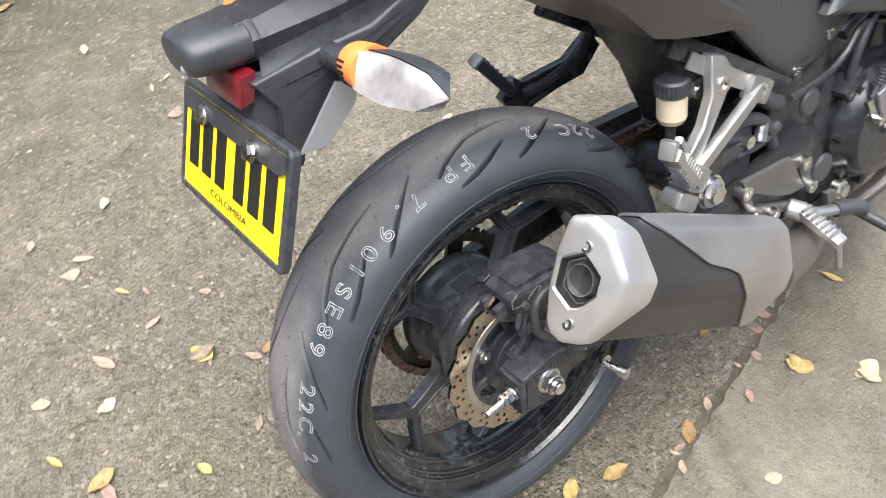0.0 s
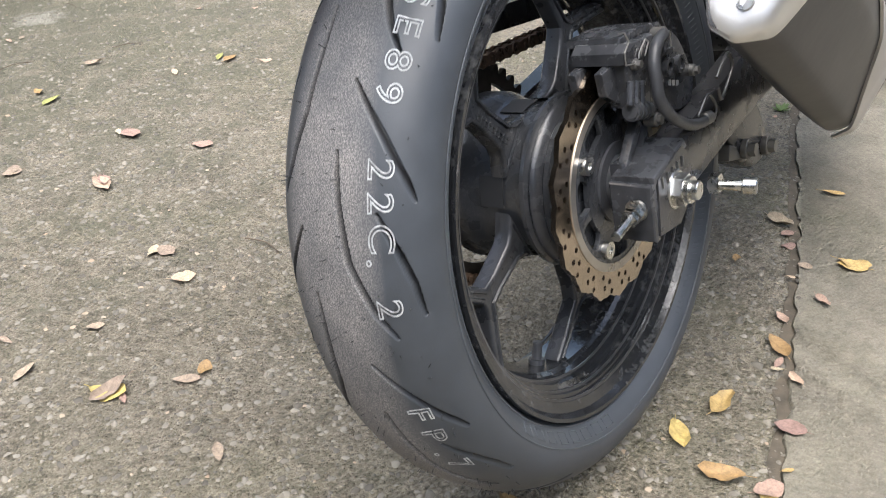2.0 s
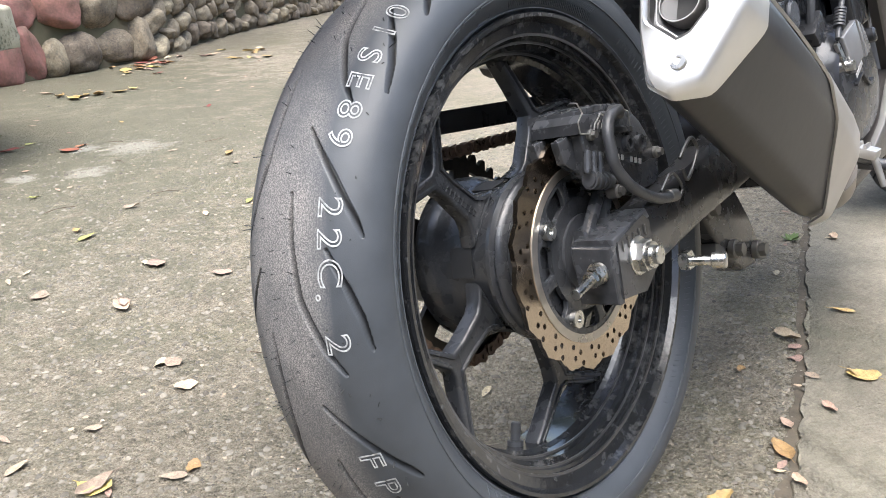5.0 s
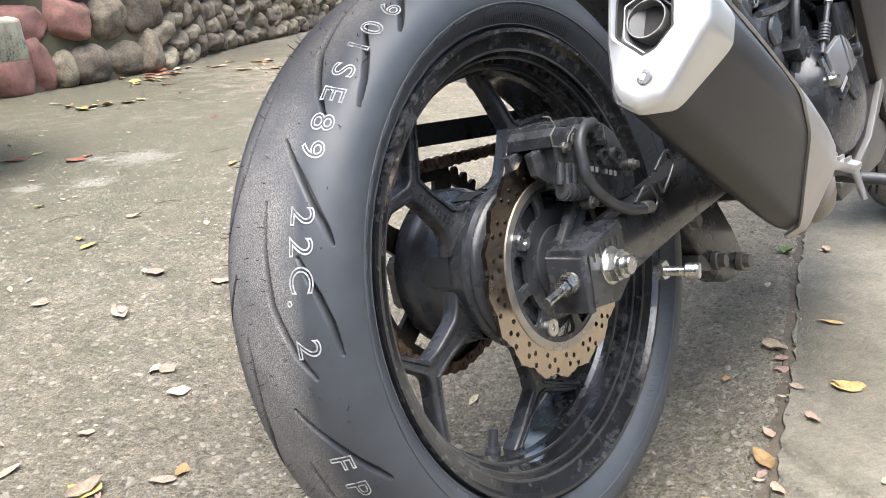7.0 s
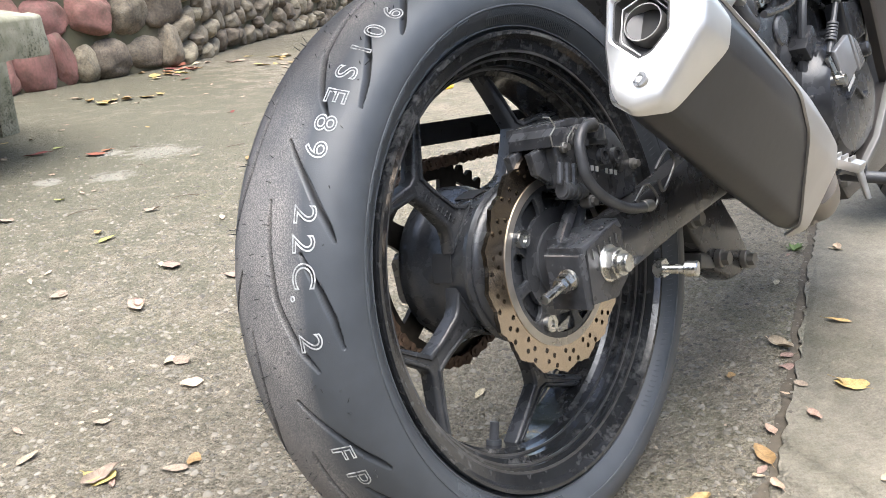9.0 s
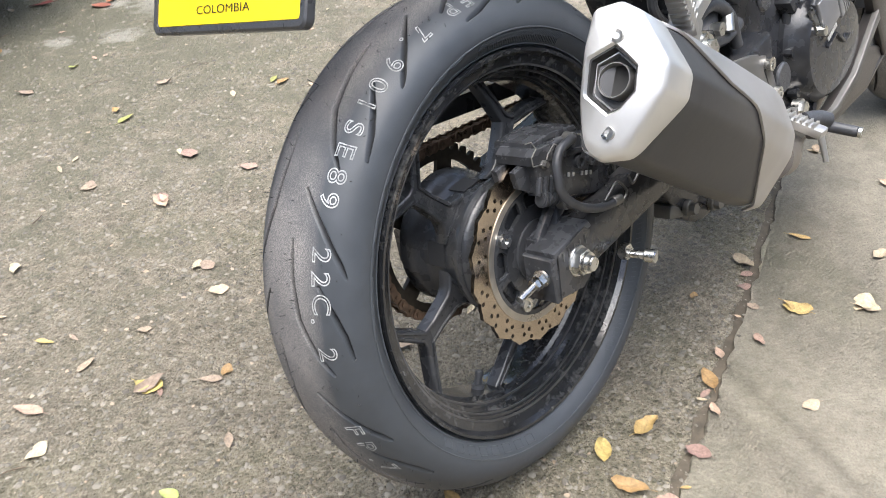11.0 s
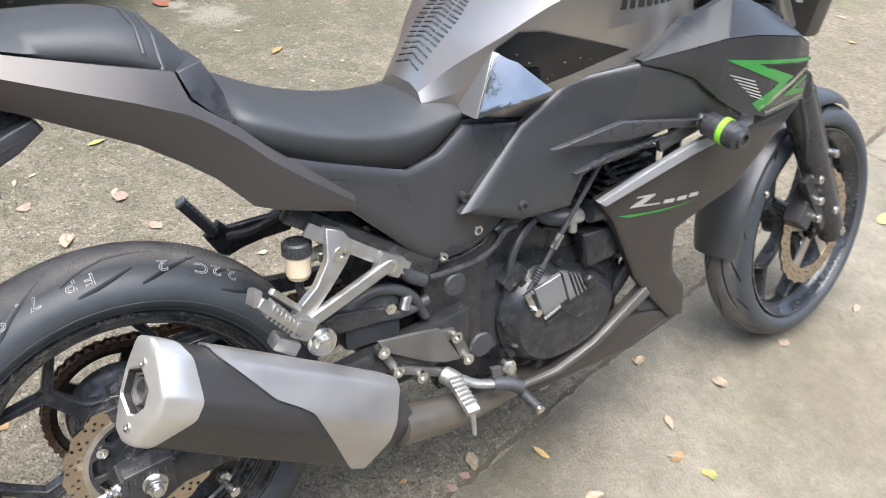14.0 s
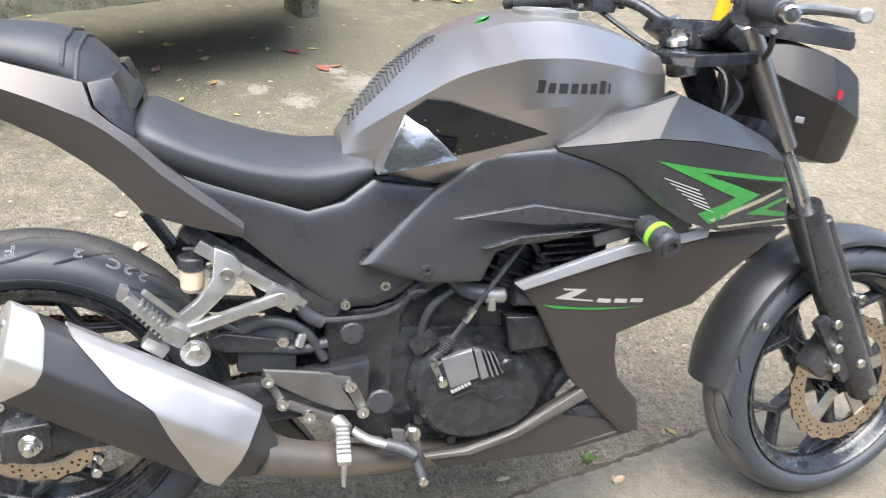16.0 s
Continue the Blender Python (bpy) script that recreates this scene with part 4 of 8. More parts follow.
bike.matrix_basis = pose(0, -0.0711, 0.0103, -13.257, 0, 0)


def polar(c, r, a, y):
    """A point of a wheel: centre, radius, angle in degrees from ahead over the top, and place across."""
    a = radians(a)
    return Vector((c[0] + r * math.cos(a), c[1] + y, c[2] + r * math.sin(a)))


SIDE = 0.72   # how far the bead draws in from the widest place


def tyre_profile(half, r_bead, r_side, r_top, fine_n=200):
    """Radius and place across along the tyre's skin, from the right bead over the crown to the left one."""
    pts = []
    for t in np.linspace(0, 1, 9):
        pts.append((-half * (SIDE + (1 - SIDE) * math.sin(t * math.pi / 2)), r_bead + (r_side - r_bead) * t))
    for a in np.linspace(-90, 90, 91)[1:-1]:
        s, c = math.sin(radians(a)), math.cos(radians(a))
        pts.append((half * s, r_side + (r_top - r_side) * c ** 0.92))
    pts = np.array(pts + [(-y, r) for y, r in pts[8::-1]])
    arc = np.concatenate([[0], np.cumsum(np.hypot(*np.diff(pts, axis=0).T))])
    q = np.concatenate([np.linspace(0, arc[-1] / 2 - 0.078, 26)[:-1], np.linspace(arc[-1] / 2 - 0.078, arc[-1] / 2 + 0.078, fine_n), np.linspace(arc[-1] / 2 + 0.078, arc[-1], 26)[1:]])
    return np.stack([np.interp(q, arc, pts[:, 0]), np.interp(q, arc, pts[:, 1])], 1)


def tyre(name, c, prof, around, parent, label, repeats, grooves):
    """A tyre with its tread grooves sunk into the skin."""
    ang = np.linspace(0, 2 * math.pi, around, endpoint=False)
    arc = np.concatenate([[0], np.cumsum(np.hypot(*np.diff(prof, axis=0).T))])
    arc -= arc[-1] / 2
    A, S = np.meshgrid(ang, arc, indexing="ij")
    depth = np.zeros_like(A)
    R0 = prof[:, 1].max()
    step = 2 * math.pi / repeats
    for side, shift in ((1, 0.0), (-1, 0.5)):
        U = ((A / step + shift) % 1.0) * step * R0
        for pts, wid in grooves:
            total = len(pts) - 1
            for k in (-1, 0, 1):
                for seg, ((u0, s0), (u1, s1)) in enumerate(zip(pts, pts[1:])):
                    du, ds = u1 - u0, s1 - s0
                    pu, ps = U - k * step * R0 - u0, S * side - s0
                    t = np.clip((pu * du + ps * ds) / (du * du + ds * ds), 0, 1)
                    dist = np.hypot(pu - t * du, ps - t * ds)
                    w = wid * (0.3 + 0.7 * np.sin(np.pi * np.clip((seg + t) / total, 0.02, 0.98)) ** 0.5)
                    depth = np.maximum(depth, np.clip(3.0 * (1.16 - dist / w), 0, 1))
    rad = prof[None, :, 1] - 0.0065 * depth
    ycoord = np.broadcast_to(prof[None, :, 0], rad.shape)
    V = np.stack([c[0] + rad * np.cos(A), c[1] + ycoord, c[2] + rad * np.sin(A)], -1).reshape(-1, 3)
    m = prof.shape[0]
    i, j = np.meshgrid(np.arange(around), np.arange(m - 1), indexing="ij")
    i2 = (i + 1) % around
    F = np.stack([i * m + j, i2 * m + j, i2 * m + j + 1, i * m + j + 1], -1).reshape(-1, 4)
    me = bpy.data.meshes.new(name)
    me.vertices.add(len(V))
    me.vertices.foreach_set("co", V.astype(np.float32).ravel())
    me.loops.add(F.size)
    me.loops.foreach_set("vertex_index", F.astype(np.int32).ravel())
    me.polygons.add(len(F))
    me.polygons.foreach_set("loop_start", np.arange(0, F.size, 4, dtype=np.int32))
    me.polygons.foreach_set("use_smooth", np.ones(len(F), dtype=bool))
    me.update(calc_edges=True)
    # depth also sets how dark each groove is painted
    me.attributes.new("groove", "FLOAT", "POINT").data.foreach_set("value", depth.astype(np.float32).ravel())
    dust = np.clip((TREAD_HALF + 0.006 + 0.004 * np.sin(A * 7) - np.abs(S)) / 0.022, 0, 1) ** 0.8
    me.attributes.new("dust", "FLOAT", "POINT").data.foreach_set("value", dust.astype(np.float32).ravel())
    me.materials.append(TYRE)
    ob = new(name, me)
    ob.parent = parent
    return tagged(ob, label)


def stamp(letter, c, prof, angle, middle, size, parent, line=0.0006, wide=1.2):
    """One outlined letter printed on the tyre's shoulder, its top towards the right flank; angle and middle place it."""
    verts, faces = text_mesh(letter, size, line)
    arc = np.concatenate([[0], np.cumsum(np.hypot(*np.diff(prof, axis=0).T))])
    arc -= arc[-1] / 2
    xm = 0.5 * (min(v.x for v in verts) + max(v.x for v in verts))
    out = []
    for v in verts:
        s = middle + size * 0.36 - v.y
        r, y = np.interp(s, arc, prof[:, 1]), np.interp(s, arc, prof[:, 0])
        a = angle + math.degrees((v.x - xm) * wide / r)
        out.append(polar(c, r + 0.0006 + 0.3 * v.z, a, y))
    return raw("stamp", out, faces, CHALK, parent, "white printed letter", smooth=False)


def disc(name, c, y, ro, ri, lobes, holes, parent, label, thick=0.005, rim_r=0.003):
    """A wave-edged brake disc with drilled holes."""
    n = lobes * 10
    verts, faces = [], []
    outer = [ro + rim_r * math.cos(2 * math.pi * lobes * k / n) ** 3 for k in range(n)]
    hole_r = 0.0028
    bm = bmesh.new()
    ring_o = [bm.verts.new(polar(c, outer[k], 360 * k / n, y)) for k in range(n)]
    ring_i = [bm.verts.new(polar(c, ri, 360 * k / n, y)) for k in range(n)]
    es = [bm.edges.new((r[k], r[(k + 1) % n])) for r in (ring_o, ring_i) for k in range(n)]
    for row, rr in enumerate(holes):
        for k in range(lobes * 2):
            a0 = 180 * k / lobes + row * 3.2 - (k % 2) * 2.0
            cc = polar(c, rr + (k % 2) * 0.0035, a0, y)
            hv = [bm.verts.new(cc + hole_r * Vector((math.cos(t), 0, math.sin(t)))) for t in [6.2832 * q / 8 for q in range(8)]]
            es += [bm.edges.new((hv[q], hv[(q + 1) % 8])) for q in range(8)]
    bmesh.ops.triangle_fill(bm, edges=es, use_beauty=True, normal=(0, -1, 0))
    bad = [f for f in bm.faces if any((f.calc_center_median() - polar(c, rr + (k % 2) * 0.0035, 180 * k / lobes + row * 3.2 - (k % 2) * 2.0, y)).length < hole_r * 0.8
           for row, rr in enumerate(holes) for k in range(lobes * 2))] if len(bm.faces) < 6000 else []
    bmesh.ops.delete(bm, geom=bad, context="FACES_ONLY")
    r = bmesh.ops.extrude_face_region(bm, geom=bm.faces[:])
    bmesh.ops.translate(bm, verts=[g for g in r["geom"] if isinstance(g, bmesh.types.BMVert)], vec=(0, thick, 0))
    return part(name, bm, DISC, parent, label, sharp=30)


def revolve(bm, c, prof, n=96, closed=False):
    """Turns a profile of (place across, radius) about the wheel's axle."""
    rings = [[polar(c, r, 360 * k / n, y) for k in range(n)] for y, r in prof]
    if closed:
        rings.append(rings[0])
    skin(bm, rings, cap=False)


def offset_ring(ring, d):
    """A closed outline moved inwards by d, whichever way round it runs."""
    n = len(ring)
    area = sum(ring[i][0] * ring[(i + 1) % n][1] - ring[(i + 1) % n][0] * ring[i][1] for i in range(n))
    d = d if area > 0 else -d
    out = []
    for i in range(n):
        p, q, r = (Vector(ring[j % n]) for j in (i - 1, i, i + 1))
        u, v = (q - p).normalized(), (r - q).normalized()
        nu, nv = Vector((-u.y, u.x)), Vector((-v.y, v.x))
        m = nu + nv
        m = m * (1.0 / max(0.35, m.dot(nu))) if m.length > 1e-6 else nu
        out.append(tuple(q + m * d))
    return out


def spoke(bm, c, a, y0, y1, r0, rf, r1, spread, stem, arm):
    """A cast forked spoke: a stem from the hub, two straight arms to the rim with an open notch between them, eased edges and a sunken face."""
    q_ = radians(a)
    d_, s_ = Vector((math.cos(q_), 0, math.sin(q_))), Vector((-math.sin(q_), 0, math.cos(q_)))

    def at(p, y):
        return Vector(c) + d_ * p[0] + s_ * p[1] + Vector((0, y, 0))

    def foot(deg):
        return r1 * math.cos(radians(deg)), r1 * math.sin(radians(deg))
    side = [(r0, stem * 1.45), (r0 + 0.012, stem * 0.85), (r0 + 0.3 * (rf - r0), stem * 0.6), (r0 + 0.75 * (rf - r0), stem * 0.5), (rf, stem * 0.55)]
    f0, f1 = foot(spread + arm * 1.45), foot(spread - arm * 1.35)
    side += [(rf + 0.55 * (f0[0] - rf), stem * 0.55 + 0.52 * (f0[1] - stem * 0.55)), f0, f1, (rf + 0.014 + 0.45 * (f1[0] - rf - 0.014), 0.004 + 0.45 * (f1[1] - 0.004)), (rf + 0.013, 0.004)]
    ring = side + [(r, -o_) for r, o_ in side[::-1]]
    stops = [(offset_ring(ring, 0.0018), y1), (ring, y1 - 0.002), (ring, y0 + 0.0032), (offset_ring(ring, 0.0011), y0 + 0.0009), (offset_ring(ring, 0.0028), y0), (offset_ring(ring, 0.0046), y0), (offset_ring(ring, 0.0056), y0 + 0.0022)]
    rows = [[bm.verts.new(at(p, y)) for p in pts] for pts, y in stops]
    n = len(ring)
    for u, v in zip(rows, rows[1:]):
        for i in range(n):
            bm.faces.new((u[i], u[(i + 1) % n], v[(i + 1) % n], v[i]))
    for row, turn in ((rows[0], -1), (rows[-1], 1)):
        caps = [(i, i + 1, n - 2 - i, n - 1 - i) for i in range(4)] + [(4, 9, 10, 15), (4, 5, 8, 9), (5, 6, 7, 8), (15, 10, 11, 14), (14, 11, 12, 13)]
        for f in caps:
            bm.faces.new([row[i] for i in f[::turn]])


# rear wheel
RC = (0.0, 0.0, 0.31)
TREAD_HALF = 0.040
RP = tyre_profile(0.0725, 0.2325, 0.262, 0.3105)
bm = bmesh.new()
revolve(bm, RC, [(-0.060, 0.2345), (-0.063, 0.2335), (-0.0625, 0.230), (-0.056, 0.226), (-0.0525, 0.2165), (-0.047, 0.2145), (-0.046, 0.2105), (-0.036, 0.2085), (-0.034, 0.2035), (-0.016, 0.2005), (-0.012, 0.1965), (0.03, 0.1965), (0.040, 0.203), (0.052, 0.214),
                 (0.056, 0.226), (0.0625, 0.230), (0.063, 0.2335), (0.060, 0.2345), (0.055, 0.2345), (0.045, 0.222), (0.02, 0.206), (-0.02, 0.206), (-0.045, 0.222), (-0.055, 0.2345)], 120, closed=True)
rear_rim_bm = bm
bm = bmesh.new()
revolve(bm, RC, [(-0.066, 0.045), (-0.066, 0.064), (-0.060, 0.070), (-0.052, 0.072), (-0.048, 0.079), (-0.044, 0.080), (-0.041, 0.077), (-0.037, 0.084), (-0.033, 0.0855), (-0.029, 0.082), (-0.026, 0.086), (-0.022, 0.086), (-0.018, 0.078), (-0.012, 0.0765), (0.032, 0.078), (0.036, 0.080), (0.044, 0.083), (0.049, 0.0855), (0.070, 0.086), (0.074, 0.082), (0.075, 0.03), (-0.066, 0.03)], 72, closed=True)
hub_bm = bm
rear_wheel = part("rear_wheel", rear_rim_bm, BARREL, bike, "black five-spoke cast rim", sharp=18)
part("hub", hub_bm, RIMB, rear_wheel, sharp=40)
# dark plates on the drum stand for the shade inside its windows
for a in (169, 241, 313, 25, 97):
    bm = bmesh.new()
    slab(bm, [polar(RC, 0.0786, a - 11, 0.027), polar(RC, 0.0786, a - 6, 0.027), polar(RC, 0.0786, a + 6, 0.027), polar(RC, 0.0786, a + 11, 0.027), polar(RC, 0.0786, a + 11, 0.001), polar(RC, 0.0786, a + 6, 0.001), polar(RC, 0.0786, a - 6, 0.001), polar(RC, 0.0786, a - 11, 0.001)], polar(RC, 0.001, a, 0) - Vector(RC), 0)
    part("hub_window_shade", bm, GROOVE, rear_wheel, "dark square plate for the shade of a hub window")
for k in range(5):
    bm = bmesh.new()
    spoke(bm, RC, 207 + 72 * k, -0.006, 0.013, 0.074, 0.146, 0.2035, 20.5, 0.0225, 1.65)
    part("spoke", bm, RIMB, rear_wheel, sharp=40)
rng = np.random.default_rng(5)
bm = bmesh.new()
for k in range(9):
    q, s_ = radians(136), -0.006
    d = Vector((math.cos(q), 0, math.sin(q)))
    w_ = Vector((-math.sin(q), 0, math.cos(q)))
    p = Vector(RC) + d * (0.088 + 0.0062 * k) + Vector((0, -0.0042, 0))
    for o_ in (-0.0022, 0.0022):
        box(bm, p + w_ * o_, (0.0036, 0.0012, 0.0022 + 0.001 * (k % 2)), rot("Y", -136))
tagged(part("cast_mark", bm, RIMB, rear_wheel, "raised cast marks on a spoke"), kind="stuff")
GROOVES = [([(0.0813, 0.0145), (0.1165, 0.0160), (0.1626, 0.0225), (0.2005, 0.0378), (0.2222, 0.0505)], 0.0029),
           ([(0.0298, 0.0230), (0.0677, 0.0490), (0.1003, 0.0680), (0.114, 0.0742)], 0.0026),
           ([(0.1247, 0.0470), (0.1555, 0.0620), (0.1789, 0.0700), (0.206, 0.0745)], 0.0026)]
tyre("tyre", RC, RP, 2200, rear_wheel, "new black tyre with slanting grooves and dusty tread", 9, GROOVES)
for letter, a, s in (("2", 55.2, -0.046), ("2", 60.0, -0.047), ("C", 64.6, -0.049), (".", 68.0, -0.046), ("2", 75.3, -0.049), ("F", 94.2, -0.054), ("P", 99.0, -0.055), ("7", 108.6, -0.056), (".", 112.0, -0.052), ("9", 117.8, -0.0555), ("0", 123.2, -0.0545), ("I", 127.6, -0.0535),
                     ("S", 132.8, -0.0525), ("E", 137.4, -0.053), ("8", 142.3, -0.0525), ("9", 146.8, -0.0505), ("2", 157.0, -0.0505), ("2", 161.5, -0.0505), ("C", 166.3, -0.0505), (".", 169.6, -0.0475), ("2", 176.4, -0.0505), ("F", 195.3, -0.046), ("P", 200.6, -0.047), (".", 205.6, -0.044), ("7", 209.6, -0.048)):
    stamp(letter, RC, RP, a, s, 0.0265, rear_wheel)
# raised ridges of the rim and moulded marks on the sidewall
# the ridges' lighter tone paints edge highlights over a little dust
for y, r in ((-0.0505, 0.2152), (-0.0415, 0.2092), (-0.0255, 0.2015), (0.044, 0.2065), (0.0535, 0.2165)):
    bm = bmesh.new()
    revolve(bm, RC, [(y - 0.0011, r + 0.002), (y - 0.0009, r - 0.0014), (y + 0.0009, r - 0.0014), (y + 0.0011, r + 0.002)], 120)
    part("rim_ridge", bm, EDGETONE, rear_wheel, "rim edge lightened for dust and painted highlight", sharp=60)
for s_ in (-1, 1):
    for rr, lift in ((0.2385, 0.0012), (0.2565, 0.0008)):
        t_ = (rr - 0.2325) / 0.0295
        yy = 0.0725 * (SIDE + (1 - SIDE) * math.sin(t_ * math.pi / 2))
        bm = bmesh.new()
        revolve(bm, RC, [(s_ * (yy - 0.001), rr - 0.0012), (s_ * (yy + lift), rr - 0.0006), (s_ * (yy + lift), rr + 0.0006), (s_ * (yy - 0.001), rr + 0.0012)], 140)
        part("sidewall_ring", bm, RUBBER, rear_wheel, sharp=60)


def on_side(r, a, out=0.0):
    """A place on the right sidewall: radius, angle, and how far it stands out."""
    t_ = (r - 0.2325) / 0.0295
    return polar(RC, r, a, -0.0725 * (SIDE + (1 - SIDE) * math.sin(max(0.0, min(1.0, t_)) * math.pi / 2)) - out)


def side_stroke(bm, p, q, w=0.0011):
    """A thin raised stroke between two places given as (radius, angle)."""
    a, b_ = on_side(*p, 0.0001), on_side(*q, 0.0001)
    beam(bm, a, b_, w, 0.0011, up=(0, 1, 0), bevel=0)


bm = bmesh.new()
for k in range(11):
    a0 = 104 + 6.4 * k
    corners = [(0.2405, a0), (0.2405, a0 + 4.6), (0.2545, a0 + 4.6), (0.2545, a0)]
    for p, q in zip(corners, corners[1:] + corners[:1]):
        side_stroke(bm, p, q)
for k in range(8):
    a0 = 218 + 5.2 * k
    corners = [(0.2425, a0), (0.2425, a0 + 3.2), (0.2515, a0 + 3.2), (0.2515, a0)]
    for p, q in zip(corners, corners[1:] + corners[:1]):
        side_stroke(bm, p, q, 0.0008)
for k in range(46):
    a0 = 64 + 0.72 * k
    side_stroke(bm, (0.2415, a0), (0.2475, a0 + 0.9), 0.0007)
    side_stroke(bm, (0.2475, a0 + 0.9), (0.2535, a0), 0.0007)
for k in range(70):
    a0 = 300 + 1.6 * k
    if a0 % 360 < 58 or a0 < 360:
        side_stroke(bm, (0.2440, a0), (0.2495, a0 + 0.5), 0.0008)
tagged(part("sidewall_mark", bm, RUBBER, rear_wheel, "raised moulded bars and hatching round the sidewall", sharp=20), kind="stuff")
# moulding hairs left on the new tyre
rng = np.random.default_rng(2)
bm = bmesh.new()
arcR = np.concatenate([[0], np.cumsum(np.hypot(*np.diff(RP, axis=0).T))])
arcR -= arcR[-1] / 2
for k in range(520):
    a, s = rng.uniform(0, 360), rng.choice([-0.062, -0.048, -0.03, -0.012, 0.004, 0.02, 0.036, 0.052]) + rng.normal(0, 0.003)
    y, r = np.interp(s, arcR, RP[:, 0]), np.interp(s, arcR, RP[:, 1])
    base = polar(RC, r - 0.0005, a, y)
    nrm = (base - polar(RC, 0.245, a, 0)).normalized()
    tip = base + (nrm + Vector(rng.normal(0, 0.35, 3))) * rng.uniform(0.002, 0.0048)
    cyl(bm, base, tip, 0.0004, 0.00028, n=4)
tagged(part("moulding_hairs", bm, GROOVE, rear_wheel, "thin rubber moulding hairs"), kind="stuff")
disc("brake_disc", RC, -0.0755, 0.1120, 0.0865, 18, (0.0925, 0.1025), rear_wheel, "wave-edged drilled brake disc with a tan worn band")
bm = bmesh.new()
ringed(bm, (0, -0.0765, 0.31), (0, -0.071, 0.31), 0.0868, 0.0785, n=60)
carrier = part("disc_carrier", bm, DISCB, rear_wheel, "bright worn ring inside the disc")
bm = bmesh.new()
ringed(bm, (0, -0.0757, 0.31), (0, -0.0705, 0.31), 0.0786, 0.0735, n=60)
ringed(bm, (0, -0.0757, 0.31), (0, -0.0705, 0.31), 0.0545, 0.030, n=40)
part("carrier_hub", bm, RIMB, carrier, "black middle of the disc carrier")
for k in range(4):
    for a, half in ((146.5 + 90 * k, 17), (191.5 + 90 * k, 7)):
        bm = bmesh.new()
        slab(bm, [polar(RC, 0.053, a - half, -0.0755), polar(RC, 0.060, a - half * 0.72, -0.0755), polar(RC, 0.068, a - half * 0.72, -0.0755), polar(RC, 0.0745, a - half, -0.0755), polar(RC, 0.0748, a, -0.0755), polar(RC, 0.0745, a + half, -0.0755), polar(RC, 0.068, a + half * 0.72, -0.0755), polar(RC, 0.060, a + half * 0.72, -0.0755), polar(RC, 0.053, a + half, -0.0755)], (0, 0.005, 0), 0.001)
        part("carrier_arm", bm, RIMB, carrier)
    a = 146.5 + 90 * k
    bm = bmesh.new()
    ringed(bm, polar(RC, 0.066, a, -0.0815), polar(RC, 0.066, a, -0.0705), 0.0086, 0.0036, n=18)
    cyl(bm, polar(RC, 0.066, a, -0.0795), polar(RC, 0.066, a, -0.0705), 0.0037, n=6)
    part("disc_bolt", bm, STEEL, carrier)
bm = bmesh.new()
cyl(bm, polar(RC, 0.199, 252.5, 0.010), polar(RC, 0.191, 252.5, 0.010), 0.0085, n=14)
cyl(bm, polar(RC, 0.192, 252.5, 0.010), polar(RC, 0.172, 252.5, 0.009), 0.0052, n=14, bevel=0.001)
part("valve_stem", bm, HOSE, rear_wheel)
# sprocket and chain
bm = bmesh.new()
n = 42 * 4
ro = [0.1125 + (0.0045 if k % 4 in (0, 1) else -0.0045) for k in range(n)]
skin(bm, [[polar(RC, r_ * f_, 360 * k / n, yy) for k, r_ in enumerate(ro)] for f_, yy in ((1, 0.080), (1, 0.086))], cap=False)
skin(bm, [[polar(RC, r_, 360 * k / n, 0.080) for k, r_ in enumerate(ro)], [polar(RC, 0.0955, 360 * k / n, 0.080) for k in range(n)], [polar(RC, 0.0955, 360 * k / n, 0.086) for k in range(n)], [polar(RC, r_, 360 * k / n, 0.086) for k, r_ in enumerate(ro)]], cap=False)
ringed(bm, (0, 0.080, 0.31), (0, 0.086, 0.31), 0.064, 0.03, n=40)
for k in range(5):
    slab(bm, [polar(RC, 0.05, 72 * k - 20, 0.080), polar(RC, 0.084, 72 * k - 9, 0.080), polar(RC, 0.0965, 72 * k - 8, 0.080), polar(RC, 0.0965, 72 * k + 8, 0.080), polar(RC, 0.084, 72 * k + 9, 0.080), polar(RC, 0.05, 72 * k + 20, 0.080)], (0, 0.006, 0))
part("sprocket", bm, SPROCK, rear_wheel, "oily black sprocket")


def chain_link_points():
    front = (0.52, 0, 0.374)
    pts = []
    for a in range(90, 271, 8):
        pts.append(polar(RC, 0.1135, a, 0.083))
    low0, low1 = polar(RC, 0.1135, 270, 0.083), Vector((front[0], 0.083, front[2] - 0.032))
    up0, up1 = Vector((front[0], 0.083, front[2] + 0.032)), polar(RC, 0.1135, 90, 0.083)
    pts += [low0.lerp(low1, k / 30) for k in range(1, 31)]
    pts += [polar(front, 0.032, a, 0.083) for a in range(-70, 90, 25)]
    pts += [up0.lerp(up1, k / 30) for k in range(0, 30)]
    return pts


